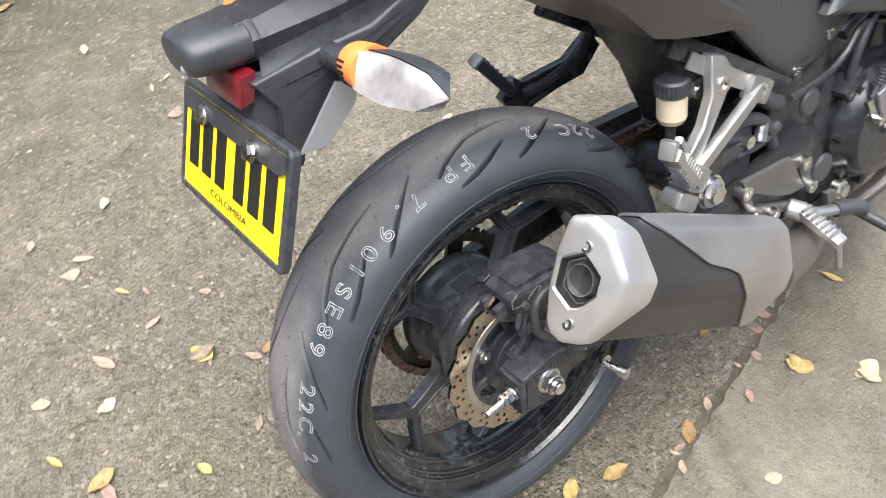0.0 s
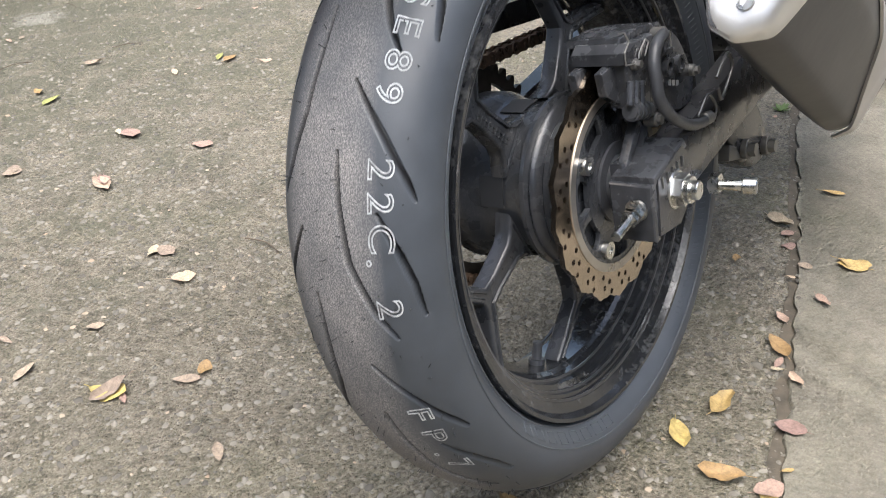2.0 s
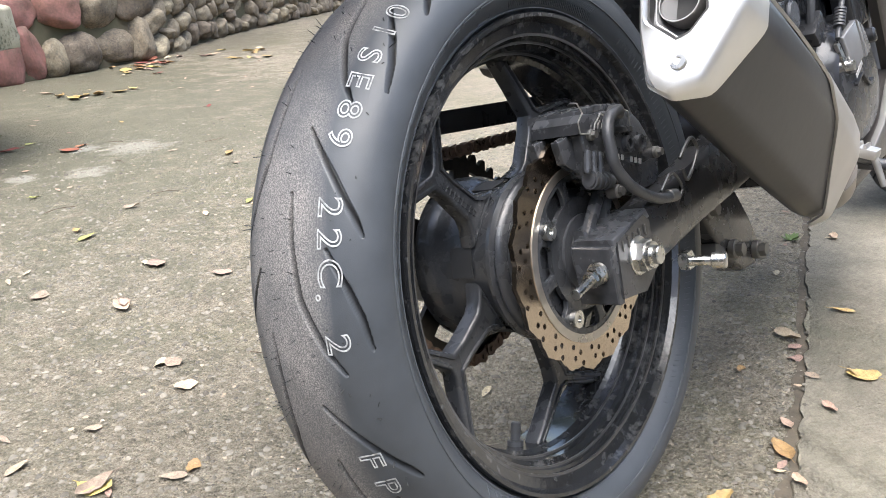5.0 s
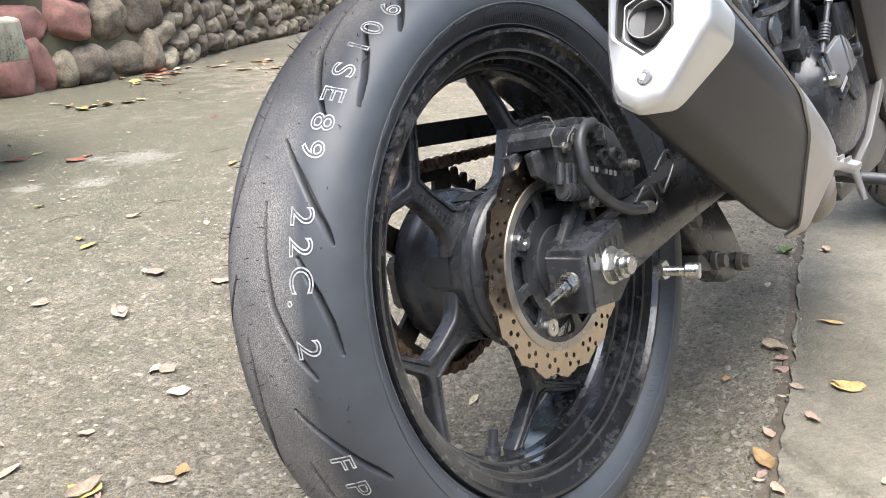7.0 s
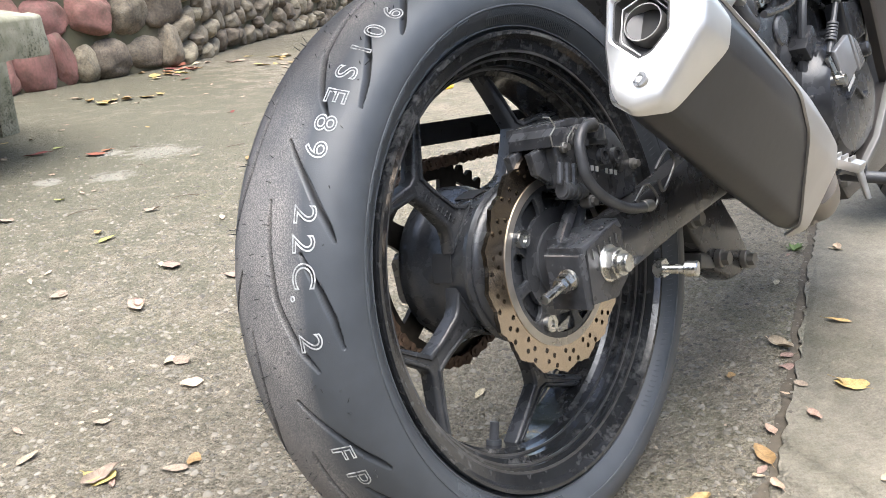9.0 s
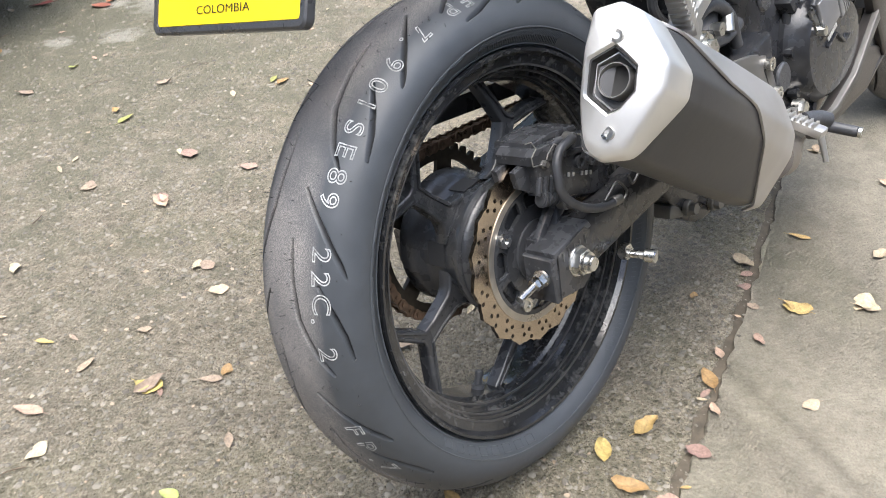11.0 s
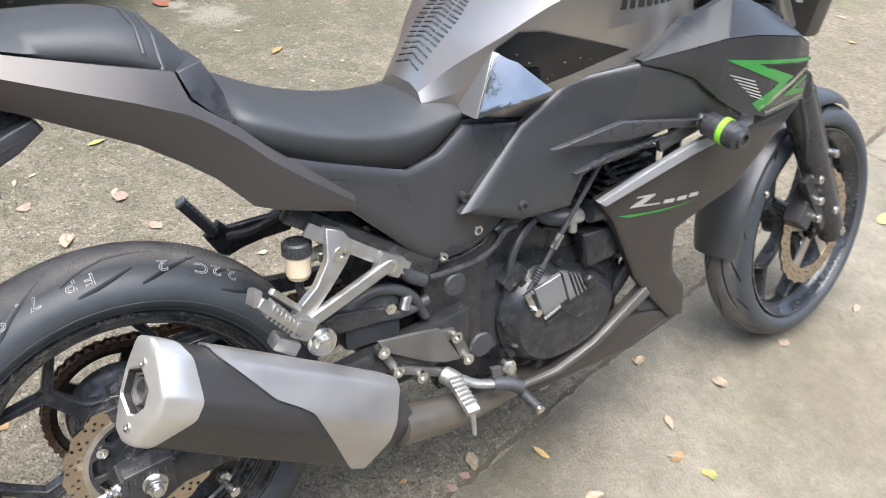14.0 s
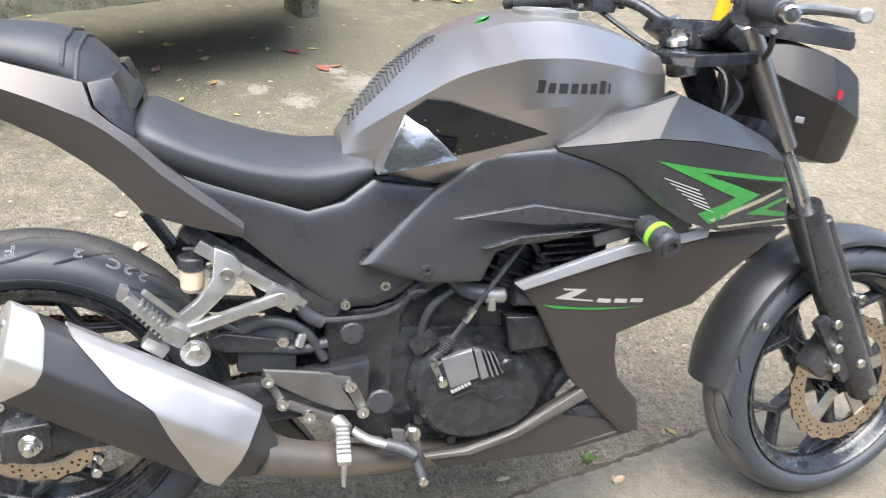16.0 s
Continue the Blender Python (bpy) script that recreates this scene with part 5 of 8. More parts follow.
loop = chain_link_points()
bm = bmesh.new()
acc, prev, flip = 0.0, loop[0], 0
dense = []
for a, b_ in zip(loop, loop[1:] + loop[:1]):
    L_ = (b_ - a).length
    while acc <= L_:
        dense.append(a.lerp(b_, acc / L_))
        acc += 0.01587
    acc -= L_
for i, (a, b_) in enumerate(zip(dense, dense[1:] + dense[:1])):
    d = (b_ - a)
    if d.length > 0.03:
        continue
    e, ahead = d.cross(Vector((0, 1, 0))).normalized(), d.normalized()
    w = 0.0088 if i % 2 else 0.0062
    # a waisted link plate with round ends, on each side of the roller
    half_ = [(-0.0072 * math.cos(q), 0.0072 * math.sin(q)) for q in (0, 0.7, 1.35)] + [(d.length * 0.5, 0.0050)] + [(d.length + 0.0072 * math.cos(q), 0.0072 * math.sin(q)) for q in (1.35, 0.7, 0)]
    oval = half_ + [(u_, -v_) for u_, v_ in half_[-2:0:-1]]
    for s in (-1, 1):
        slab(bm, [a + ahead * u_ + e * v_ + Vector((0, s * w, 0)) for u_, v_ in oval], (0, s * 0.0022, 0))
    cyl(bm, a + Vector((0, -0.0128, 0)), a + Vector((0, 0.0128, 0)), 0.0030, n=8)
    cyl(bm, a + Vector((0, -0.006, 0)), a + Vector((0, 0.006, 0)), 0.0050, n=10)
part("chain", bm, CHAIN, bike, "oily brown drive chain")

# front wheel
FC = FRONT_C
TREAD_HALF = 0.042
FP_ = tyre_profile(0.0575, 0.2325, 0.252, 0.2935, 110)
bm = bmesh.new()
revolve(bm, FC, [(-0.048, 0.2345), (-0.051, 0.2335), (-0.0505, 0.230), (-0.044, 0.226), (-0.038, 0.214), (-0.022, 0.203), (0.0, 0.199), (0.022, 0.203), (0.038, 0.214), (0.044, 0.226), (0.0505, 0.230),
                 (0.051, 0.2335), (0.048, 0.2345), (0.034, 0.222), (0.01, 0.209), (-0.01, 0.209), (-0.034, 0.222)], 96, closed=True)
revolve(bm, FC, [(-0.05, 0.03), (-0.05, 0.045), (0, 0.04), (0.05, 0.045), (0.05, 0.03)], 40, closed=True)
front_wheel = part("front_wheel", bm, BARREL, bike, "black five-spoke cast front rim", sharp=40)
for k in range(5):
    bm = bmesh.new()
    spoke(bm, FC, 217 + 72 * k, -0.017, 0.013, 0.04, 0.140, 0.207, 20.5, 0.021, 1.9)
    part("spoke", bm, RIMB, front_wheel, sharp=40)
FG = [([(0.0, 0.008), (0.05, 0.010), (0.11, 0.02), (0.16, 0.034)], 0.0026), ([(0.02, 0.03), (0.07, 0.05)], 0.0022), ([(0.12, 0.036), (0.165, 0.055)], 0.0022)]
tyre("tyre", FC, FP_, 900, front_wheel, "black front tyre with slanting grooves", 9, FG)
for letter, a in (("N", 337.5), ("7", 331.5), ("I", 327.5)):
    stamp(letter, FC, FP_, a, -0.058, 0.022, front_wheel)
disc("brake_disc", FC, -0.064, 0.142, 0.105, 22, (0.116, 0.129), front_wheel, "wave-edged drilled front brake disc")
bm = bmesh.new()
for k in range(5):
    a = 20 + 72 * k
    slab(bm, [polar(FC, 0.035, a - 20, -0.063), polar(FC, 0.107, a - 8, -0.063), polar(FC, 0.107, a + 8, -0.063), polar(FC, 0.035, a + 20, -0.063)], (0, 0.005, 0))
part("disc_carrier", bm, DISCB, front_wheel, "dark disc carrier arms")

# swingarm, axle and chain adjusters
bm = bmesh.new()
cyl(bm, (0.40, -0.11, 0.366), (0.40, 0.11, 0.366), 0.035, n=20)
swingarm = part("swingarm", bm, FRAMEB, bike, "satin black box-section swingarm", sharp=40)
for s in (-1, 1):
    bm = bmesh.new()
    y = s * 0.112
    rings = []
    for x, z_, h, w in ((-0.040, 0.300, 0.052, 0.034), (-0.034, 0.3005, 0.060, 0.038), (0.03, 0.310, 0.066, 0.038), (0.045, 0.313, 0.062, 0.032), (0.16, 0.329, 0.064, 0.032), (0.30, 0.349, 0.078, 0.032), (0.54, 0.385, 0.09, 0.032)):
        rings.append([Vector((x, y + a * w / 2, z_ + c_ * h / 2)) for a, c_ in ((-1, -0.8), (-0.75, -1), (0.75, -1), (1, -0.8), (1, 0.8), (0.75, 1), (-0.75, 1), (-1, 0.8))])
    skin(bm, rings)
    part("arm", bm, FRAMEB, swingarm, sharp=40)
bm = bmesh.new()
slab(bm, [(-0.038, -0.1305, 0.276), (0.005, -0.1305, 0.270), (0.03, -0.1305, 0.285), (0.03, -0.1305, 0.332), (0.02, -0.1305, 0.340), (-0.034, -0.1305, 0.328)], (0, -0.004, 0), 0.0015)
part("adjuster_plate", bm, FRAMEB, swingarm)
bm = bmesh.new()
slab(bm, [(-0.046, -0.133, 0.272), (-0.046, -0.133, 0.326), (-0.046, -0.092, 0.328), (-0.046, -0.092, 0.272)], (0.010, 0, 0), 0.003)
part("end_plate", bm, CASTB, swingarm, sharp=25)
bm = bmesh.new()
slab(bm, [(-0.040, -0.1335, 0.332), (0.03, -0.1335, 0.344), (0.036, -0.1335, 0.334), (-0.040, -0.1335, 0.322)], (0, 0.04, 0), 0.003)
part("arm_rib", bm, CASTB, swingarm, sharp=25)
for k in range(5):
    bm = bmesh.new()
    box(bm, (-0.026 + 0.011 * k, -0.1352, 0.322 + 0.001 * k), (0.0012, 0.0012, 0.010))
    part("adjuster_tick", bm, DIRTY, swingarm)
bm = bmesh.new()
cyl(bm, (0, -0.1305, 0.306), (0, -0.1365, 0.306), 0.0185, n=24, bevel=0.001)
hexa(bm, (0, -0.1365, 0.306), (0, -0.1455, 0.306), 0.0155)
cyl(bm, (0, -0.1455, 0.306), (0, -0.150, 0.306), 0.0125, n=20)
cyl(bm, (0, -0.148, 0.306), (0, -0.157, 0.306), 0.0088, n=18, bevel=0.001)
part("axle_nut", bm, STEEL, swingarm, "bright castellated axle nut", sharp=25)
bm = bmesh.new()
cyl(bm, (-0.040, -0.118, 0.305), (-0.090, -0.118, 0.297), 0.0046, n=14)
hexa(bm, (-0.049, -0.118, 0.3036), (-0.057, -0.118, 0.3023), 0.0088)
cyl(bm, (-0.046, -0.118, 0.304), (-0.049, -0.118, 0.3036), 0.0105, n=18)
hexa(bm, (-0.059, -0.118, 0.302), (-0.064, -0.118, 0.3012), 0.008)
part("adjuster_bolt", bm, STEEL, swingarm, "bright chain adjuster bolt", sharp=25)
bm = bmesh.new()
hexa(bm, (0.098, -0.127, 0.272), (0.098, -0.137, 0.272), 0.0105)
cyl(bm, (0.094, -0.137, 0.272), (0.101, -0.164, 0.270), 0.0052, n=14)
cyl(bm, (0.0995, -0.158, 0.2705), (0.103, -0.172, 0.2695), 0.0085, n=16, bevel=0.001)
part("stand_bolt", bm, STEEL, swingarm, "bright stand bolt with socket head", sharp=25)
bm = bmesh.new()
cyl(bm, (0, -0.086, 0.31), (0, -0.058, 0.31), 0.026, 0.030, n=28)
ringed(bm, (0, -0.079, 0.31), (0, -0.076, 0.31), 0.0385, 0.027, n=32)
part("axle_seal", bm, HOSE, swingarm, "black rubber seal round the axle")
bm = bmesh.new()
ringed(bm, (0, -0.089, 0.31), (0, -0.084, 0.31), 0.0275, 0.024, n=32)
cyl(bm, (0, -0.098, 0.31), (0, -0.084, 0.31), 0.0235, n=28)
part("axle_spacer", bm, STEEL, swingarm)
bm = bmesh.new()
slab(bm, [(-0.06, 0.118, 0.449), (0.30, 0.118, 0.424), (0.42, 0.118, 0.42), (0.42, 0.118, 0.445), (0.30, 0.118, 0.452), (-0.05, 0.118, 0.473)], (0, -0.022, 0), 0.003)
part("chain_guard", bm, PLASTIC, swingarm)

# shock linkage under the arm
bm = bmesh.new()
slab(bm, [(0.285, -0.060, 0.300), (0.40, -0.060, 0.300), (0.45, -0.060, 0.235), (0.475, -0.060, 0.190), (0.455, -0.060, 0.162), (0.41, -0.060, 0.164), (0.365, -0.060, 0.190), (0.33, -0.060, 0.235)], (0, 0.035, 0), 0.006)
linkage = part("linkage", bm, FRAMEB, bike, "dull black shock linkage below the swingarm", sharp=40)
bm = bmesh.new()
beam(bm, (0.33, -0.045, 0.215), (0.50, -0.045, 0.165), 0.03, 0.022, bevel=0.005)
part("tie_rod", bm, DIRTY, linkage, "dull grey tie rod")
for x, z_ in ((0.375, 0.205), (0.452, 0.182), (0.315, 0.275)):
    bm = bmesh.new()
    cyl(bm, (x, -0.060, z_), (x, -0.069, z_), 0.013, n=18, bevel=0.001)
    hexa(bm, (x, -0.066, z_), (x, -0.078, z_), 0.0095)
    part("linkage_bolt", bm, DIRTY, linkage, sharp=25)

# rear caliper, its bracket and hose
bm = bmesh.new()
beam(bm, (-0.0225, -0.096, 0.330), (0.0156, -0.094, 0.3650), 0.010, 0.010, up=(1, 0, 0), bevel=0.002)
beam(bm, (0.0086, -0.096, 0.326), (0.0261, -0.094, 0.3570), 0.010, 0.009, up=(1, 0, 0), bevel=0.002)
slab(bm, [(-0.028, -0.099, 0.338), (0.05, -0.099, 0.335), (0.055, -0.099, 0.30), (0.03, -0.099, 0.282), (-0.028, -0.099, 0.286)], (0, 0.013, 0), 0.003)
slab(bm, [(0.000, -0.096, 0.372), (0.02, -0.096, 0.385), (0.115, -0.096, 0.366), (0.120, -0.096, 0.345), (0.085, -0.096, 0.346), (0.025, -0.096, 0.362)], (0, 0.012, 0), 0.003)
caliper = part("brake_caliper", bm, CASTB, bike, "black rear brake caliper bracket")
bm = bmesh.new()
outl = [(-0.012, 0.386), (0.025, 0.371), (0.084, 0.352), (0.114, 0.352), (0.122, 0.374), (0.110, 0.400), (0.094, 0.4215), (0.078, 0.434), (0.030, 0.4405), (-0.009, 0.440), (-0.018, 0.425), (-0.016, 0.405)]
slab(bm, [(x, -0.108, z_) for x, z_ in outl], (0, 0.022, 0), 0.004)
slab(bm, [(x * 0.9 + 0.006, -0.066, z_ * 0.96 + 0.018) for x, z_ in outl], (0, 0.020, 0), 0.005)
slab(bm, [(-0.012, -0.100, 0.4405), (-0.010, -0.100, 0.4470), (0.030, -0.100, 0.4480), (0.072, -0.100, 0.4420), (0.078, -0.100, 0.434), (0.030, -0.100, 0.4395)], (0, 0.052, 0), 0.002)
body = part("caliper_body", bm, CASTB, caliper, sharp=30)
# pads and their ribbed backing at the disc
for y in (-0.096, -0.070):
    bm = bmesh.new()
    slab(bm, [(-0.040, y, 0.424), (-0.022, y, 0.427), (0.05, y, 0.418), (0.055, y, 0.380), (-0.012, y, 0.388), (-0.036, y, 0.404)], (0, 0.008, 0), 0.0015)
    part("brake_pad", bm, CASTB, caliper)
for k in range(3):
    bm = bmesh.new()
    x, z_ = -0.016 + 0.011 * k, 0.400 - 0.003 * k
    cyl(bm, (x - 0.004, -0.1080, z_ - 0.010), (x + 0.002, -0.1080, z_ + 0.011), 0.0036, n=10, bevel=0.001)
    part("cast_rib", bm, CASTB, body)
bm = bmesh.new()
slab(bm, [(-0.0255, -0.110, 0.4375), (-0.0163, -0.110, 0.4440), (0.012, -0.110, 0.4405), (0.0205, -0.110, 0.4355), (0.0115, -0.110, 0.4215), (-0.0255, -0.110, 0.4275)], (0, 0.05, 0), 0.002)
part("pad_cover", bm, CASTB, body, sharp=25)
for wire in ([(-0.033, 0.4563), (-0.0226, 0.4546), (-0.0163, 0.4450), (-0.026, 0.438), (-0.0255, 0.4276), (-0.0076, 0.4243)], [(-0.0009, 0.427), (0.0015, 0.4315), (0.015, 0.4397), (0.0208, 0.436), (0.0115, 0.4258)], [(0.0599, 0.4359), (0.0666, 0.4331), (0.0665, 0.4191)]):
    bm = bmesh.new()
    for (x0, z0), (x1, z1) in zip(wire, wire[1:]):
        cyl(bm, (x0, -0.1115, z0), (x1, -0.1115, z1), 0.00075, n=6)
    part("pad_spring", bm, BRUSHED, body, "thin bare wire pad spring")
bm = bmesh.new()
cyl(bm, (-0.016, -0.106, 0.3838), (0.020, -0.106, 0.3744), 0.0068, n=18)
for k in range(4):
    p = Vector((-0.0145, -0.106, 0.3834)).lerp(Vector((0.008, -0.106, 0.3775)), k / 3)
    ringed(bm, p, p + Vector((0.0034, 0, -0.0009)), 0.0088, 0.006, n=18)
tagged(part("slide_boot", bm, HOSE, caliper, "ribbed rubber slide pin boot"), kind="stuff")
bm = bmesh.new()
slab(bm, [(0.035, -0.1125, 0.4244), (0.0727, -0.1125, 0.4178), (0.0709, -0.1125, 0.4122), (0.033, -0.1125, 0.4180)], (0, 0.008, 0), 0.001)
part("cast_lug", bm, CASTB, body)
for x, z_ in ((0.058, 0.4025), (0.082, 0.399)):
    bm = bmesh.new()
    ringed(bm, (x, -0.1135, z_), (x, -0.105, z_), 0.0085, 0.0052, n=20)
    cyl(bm, (x, -0.111, z_), (x, -0.105, z_), 0.0054, n=16, bevel=0.001)
    part("piston_boss", bm, CASTB, body)
bm = bmesh.new()
for k in range(6):
    if k != 2:
        box(bm, (0.0375 + 0.0083 * k, -0.1090, 0.3945 - 0.0026 * k), (0.0038, 0.0012, 0.0052), rot("Y", 12 + 8 * (k % 2)))
tagged(part("caliper_mark", bm, SILVERF, body, "small pale raised mark"), kind="stuff")
for x, z_, r in ((-0.0065, 0.4232, 0.0052), (0.0237, 0.3633, 0.0066), (0.1149, 0.3836, 0.006)):
    bm = bmesh.new()
    hexa(bm, (x, -0.112, z_), (x, -0.1165, z_), r * 0.72)
    cyl(bm, (x, -0.100, z_), (x, -0.1125, z_), r, n=18, bevel=0.001)
    part("caliper_bolt", bm, DIRTY, caliper)
bm = bmesh.new()
cyl(bm, (0.045, -0.104, 0.4361), (0.045, -0.117, 0.4361), 0.0070, n=16, bevel=0.001)
part("hose_union", bm, DIRTY, caliper)
bm = bmesh.new()
tube(bm, [(0.047, -0.113, 0.4355), (0.030, -0.121, 0.4385), (0.0077, -0.125, 0.4360), (-0.0043, -0.127, 0.4240), (-0.0072, -0.129, 0.4073), (-0.0068, -0.130, 0.3924), (0.0069, -0.131, 0.3749), (0.0311, -0.131, 0.3584), (0.0635, -0.130, 0.3452), (0.0990, -0.128, 0.3395)], 0.0054, n=14)
part("brake_hose", bm, HOSE, caliper, "black rubber hose loop")
bm = bmesh.new()
cyl(bm, (0.088, -0.128, 0.3415), (0.106, -0.127, 0.3390), 0.0068, n=16, bevel=0.001)
part("hose_ferrule", bm, DIRTY, caliper)
for strap, w_ in (([(0.0722, 0.3500), (0.0850, 0.3570), (0.0958, 0.3625), (0.1059, 0.3600), (0.1181, 0.3430), (0.1040, 0.3325)], 0.0016), ([(0.1228, 0.3729), (0.1400, 0.3830), (0.1546, 0.3884), (0.163, 0.3824), (0.1640, 0.3700), (0.1338, 0.3488), (0.1254, 0.3618)], 0.0019)):
    bm = bmesh.new()
    tube(bm, [(x, -0.130, z_) for x, z_ in strap], w_, n=8)
    part("hose_clip", bm, EDGETONE, caliper, "bent metal hose clip")

# ---- exhaust ----
EX0, EXD = Vector((-0.014, -0.214, 0.519)), Vector((0.864, 0.035, -0.5)).normalized()
EXQ = Vector((0.5, 0.0, 0.866)).normalized()
EXP = EXD.cross(EXQ).normalized()
if EXP.y > 0:
    EXP = -EXP
SECT = [(-0.024, 0.069), (0.000, 0.078), (0.021, 0.070), (0.050, 0.026), (0.050, -0.002), (0.018, -0.066), (-0.006, -0.075), (-0.023, -0.066), (-0.030, -0.02), (-0.030, 0.03)]


def ex_round(scale, k=3, grow=(1, 1)):
    """The canister's section, its corners eased."""
    pts = [Vector((p * scale * grow[0], q * scale * grow[1], 0)) for p, q in SECT]
    out = []
    n = len(pts)
    for i in range(n):
        a, b_, c_ = pts[i - 1], pts[i], pts[(i + 1) % n]
        p0, p1 = b_.lerp(a, 0.17), b_.lerp(c_, 0.17)
        for t in [j / k for j in range(k + 1)]:
            out.append((1 - t) ** 2 * p0 + 2 * t * (1 - t) * b_ + t * t * p1)
    return out


def ex_ring(s, scale, grow=(1, 1), shift=0.0):
    c = EX0 + EXD * s
    return [c + EXP * p.x + EXQ * (p.y + shift) + EXD * ex_slant(s, p.x, p.y) for p in ex_round(scale, grow=grow)]


def ex_slant(s, p, q):
    """The canister's rear end is cut on the slant: further back at the top and on the inner side."""
    if s < 0.02:
        return 0.33 * p - 0.16 * q
    return 0.8 * p * min(1.0, max(0.0, (0.10 - s) / 0.05))


def ex_grow(s):
    return (float(np.interp(s, [0.0, 0.16, 0.24, 0.39], [1.0, 1.09, 1.05, 0.90])), float(np.interp(s, [0.0, 0.2, 0.39], [1.0, 1.05, 1.09])))


def ex_hex(s, scale):
    """The six-cornered outline of the outlet's recess, point for point with the canister's section."""
    out = []
    for p in ex_round(1.0):
        a = math.atan2(p.y - 0.003, p.x)
        corners = [(0.0, 0.033), (-0.0225, 0.017), (-0.0225, -0.017), (0.0, -0.033), (0.0225, -0.017), (0.0225, 0.017)]
        best = 1.0
        d = Vector((math.cos(a), math.sin(a)))
        r = 0.1
        for i in range(6):
            u, v = Vector(corners[i]), Vector(corners[(i + 1) % 6])
            e = v - u
            nrm = Vector((e.y, -e.x)).normalized()
            if nrm.dot(u) < 0:
                nrm = -nrm
            if nrm.dot(d) > 1e-4:
                r = min(r, nrm.dot(u) / nrm.dot(d))
        out.append(EX0 + EXD * (s + ex_slant(s, d.x * r * scale, d.y * r * scale)) + EXP * d.x * r * scale + EXQ * (d.y * r * scale + 0.003))
    return out


bm = bmesh.new()
skin(bm, [ex_ring(s, sc, ex_grow(s)) for s, sc in ((0.020, 0.90), (0.0215, 0.965), (0.07, 0.97), (0.10, 0.97), (0.2, 0.97), (0.30, 0.965), (0.36, 0.95), (0.388, 0.88), (0.41, 0.68), (0.44, 0.44))])
muffler = part("muffler", bm, CANISTER, bike, "matt black canister of the exhaust", sharp=30)
bm = bmesh.new()
skin(bm, [ex_hex(0.019, 0.92), ex_hex(0.0005, 1.0), ex_hex(-0.002, 1.08)] + [ex_ring(s, sc, ex_grow(s)) for s, sc in ((0.0, 0.80), (0.0008, 0.90), (0.003, 0.965), (0.0065, 0.995), (0.025, 1.0), (0.0275, 0.985), (0.0275, 0.9))], cap=False)
cap = part("end_cap", bm, CAPM, muffler, "bright satin metal end cap", sharp=30)
bm = bmesh.new()
vs_ = skin(bm, [ex_hex(0.0012, 1.0), ex_hex(0.0012, 0.93), ex_hex(0.0195, 0.88), ex_hex(0.0195, 0.2)], cap=False)
bm.faces.new(vs_[-1])
part("outlet_recess", bm, OUTLETB, cap, "black recess round the outlet")
bm = bmesh.new()
skin(bm, [ex_hex(0.010, 0.89), ex_hex(0.009, 0.86), ex_hex(0.009, 0.82), ex_hex(0.017, 0.81)], cap=False)
part("recess_lip", bm, BRUSHED, cap, "thin bright lip inside the recess")
bm = bmesh.new()
o = EX0 + EXQ * 0.004 - EXP * 0.0
ringed(bm, o + EXD * 0.004, o + EXD * 0.019, 0.0176, 0.0166, n=40)
part("outlet_pipe", bm, BRUSHED, cap, "dark steel outlet pipe")
# a black disc paints the shade deep in the pipe
bm = bmesh.new()
cyl(bm, o + EXD * 0.0150, o + EXD * 0.0170, 0.0168, n=32)
part("outlet_shadow", bm, OUTLETB, cap, "black disc for the shade inside the outlet")
for q in (0.0435, -0.0475):
    bm = bmesh.new()
    p = EX0 + EXQ * q + EXP * 0.002 + EXD * (0.0007 - 0.16 * q)
    ringed(bm, p - EXD * 0.0022, p + EXD * 0.003, 0.0066, 0.0034, n=20)
    cyl(bm, p - EXD * 0.0004, p + EXD * 0.003, 0.0036, n=6)
    part("screw", bm, STEEL, cap)


def shield():
    """The bright outer heat shield: a skin over the canister's upper and outer faces with a stepped rear edge."""
    ring = ex_round(1.0)
    order = ring[1:27]
    line = [order[0]]
    for a, b_ in zip(order, order[1:]):
        n = max(1, int((b_ - a).length / 0.003))
        line += [a.lerp(b_, k / n) for k in range(1, n + 1)]
    steps = 36
    grid = []
    for p in line:
        q = p.y
        start = 0.066 if p.x < 0.0 and q > 0 else float(np.interp(q, [-0.075, 0.031, 0.039, 0.076], [0.383, 0.228, 0.167, 0.070]))
        end = float(np.interp(q, [-0.075, 0.0, 0.076], [0.394, 0.390, 0.384]))
        row = []
        for k in range(steps + 1):
            s = start + (end - start) * k / steps
            g = ex_grow(s)
            f = 1.03 * (1.0 - 0.05 * max(0, (s - 0.35) / 0.04))
            row.append(EX0 + EXD * s + EXP * p.x * f * g[0] + EXQ * p.y * f * g[1])
        grid.append(row)
    bm = bmesh.new()
    vs = [[bm.verts.new(p) for p in r] for r in grid]
    for a, b_ in zip(vs, vs[1:]):
        for k in range(steps):
            bm.faces.new((a[k], a[k + 1], b_[k + 1], b_[k]))
    bmesh.ops.recalc_face_normals(bm, faces=bm.faces)
    bmesh.ops.solidify(bm, geom=bm.faces[:], thickness=0.003)
    return part("heat_shield", bm, BRUSHED, muffler, "bright satin heat shield with a stepped edge", sharp=25)


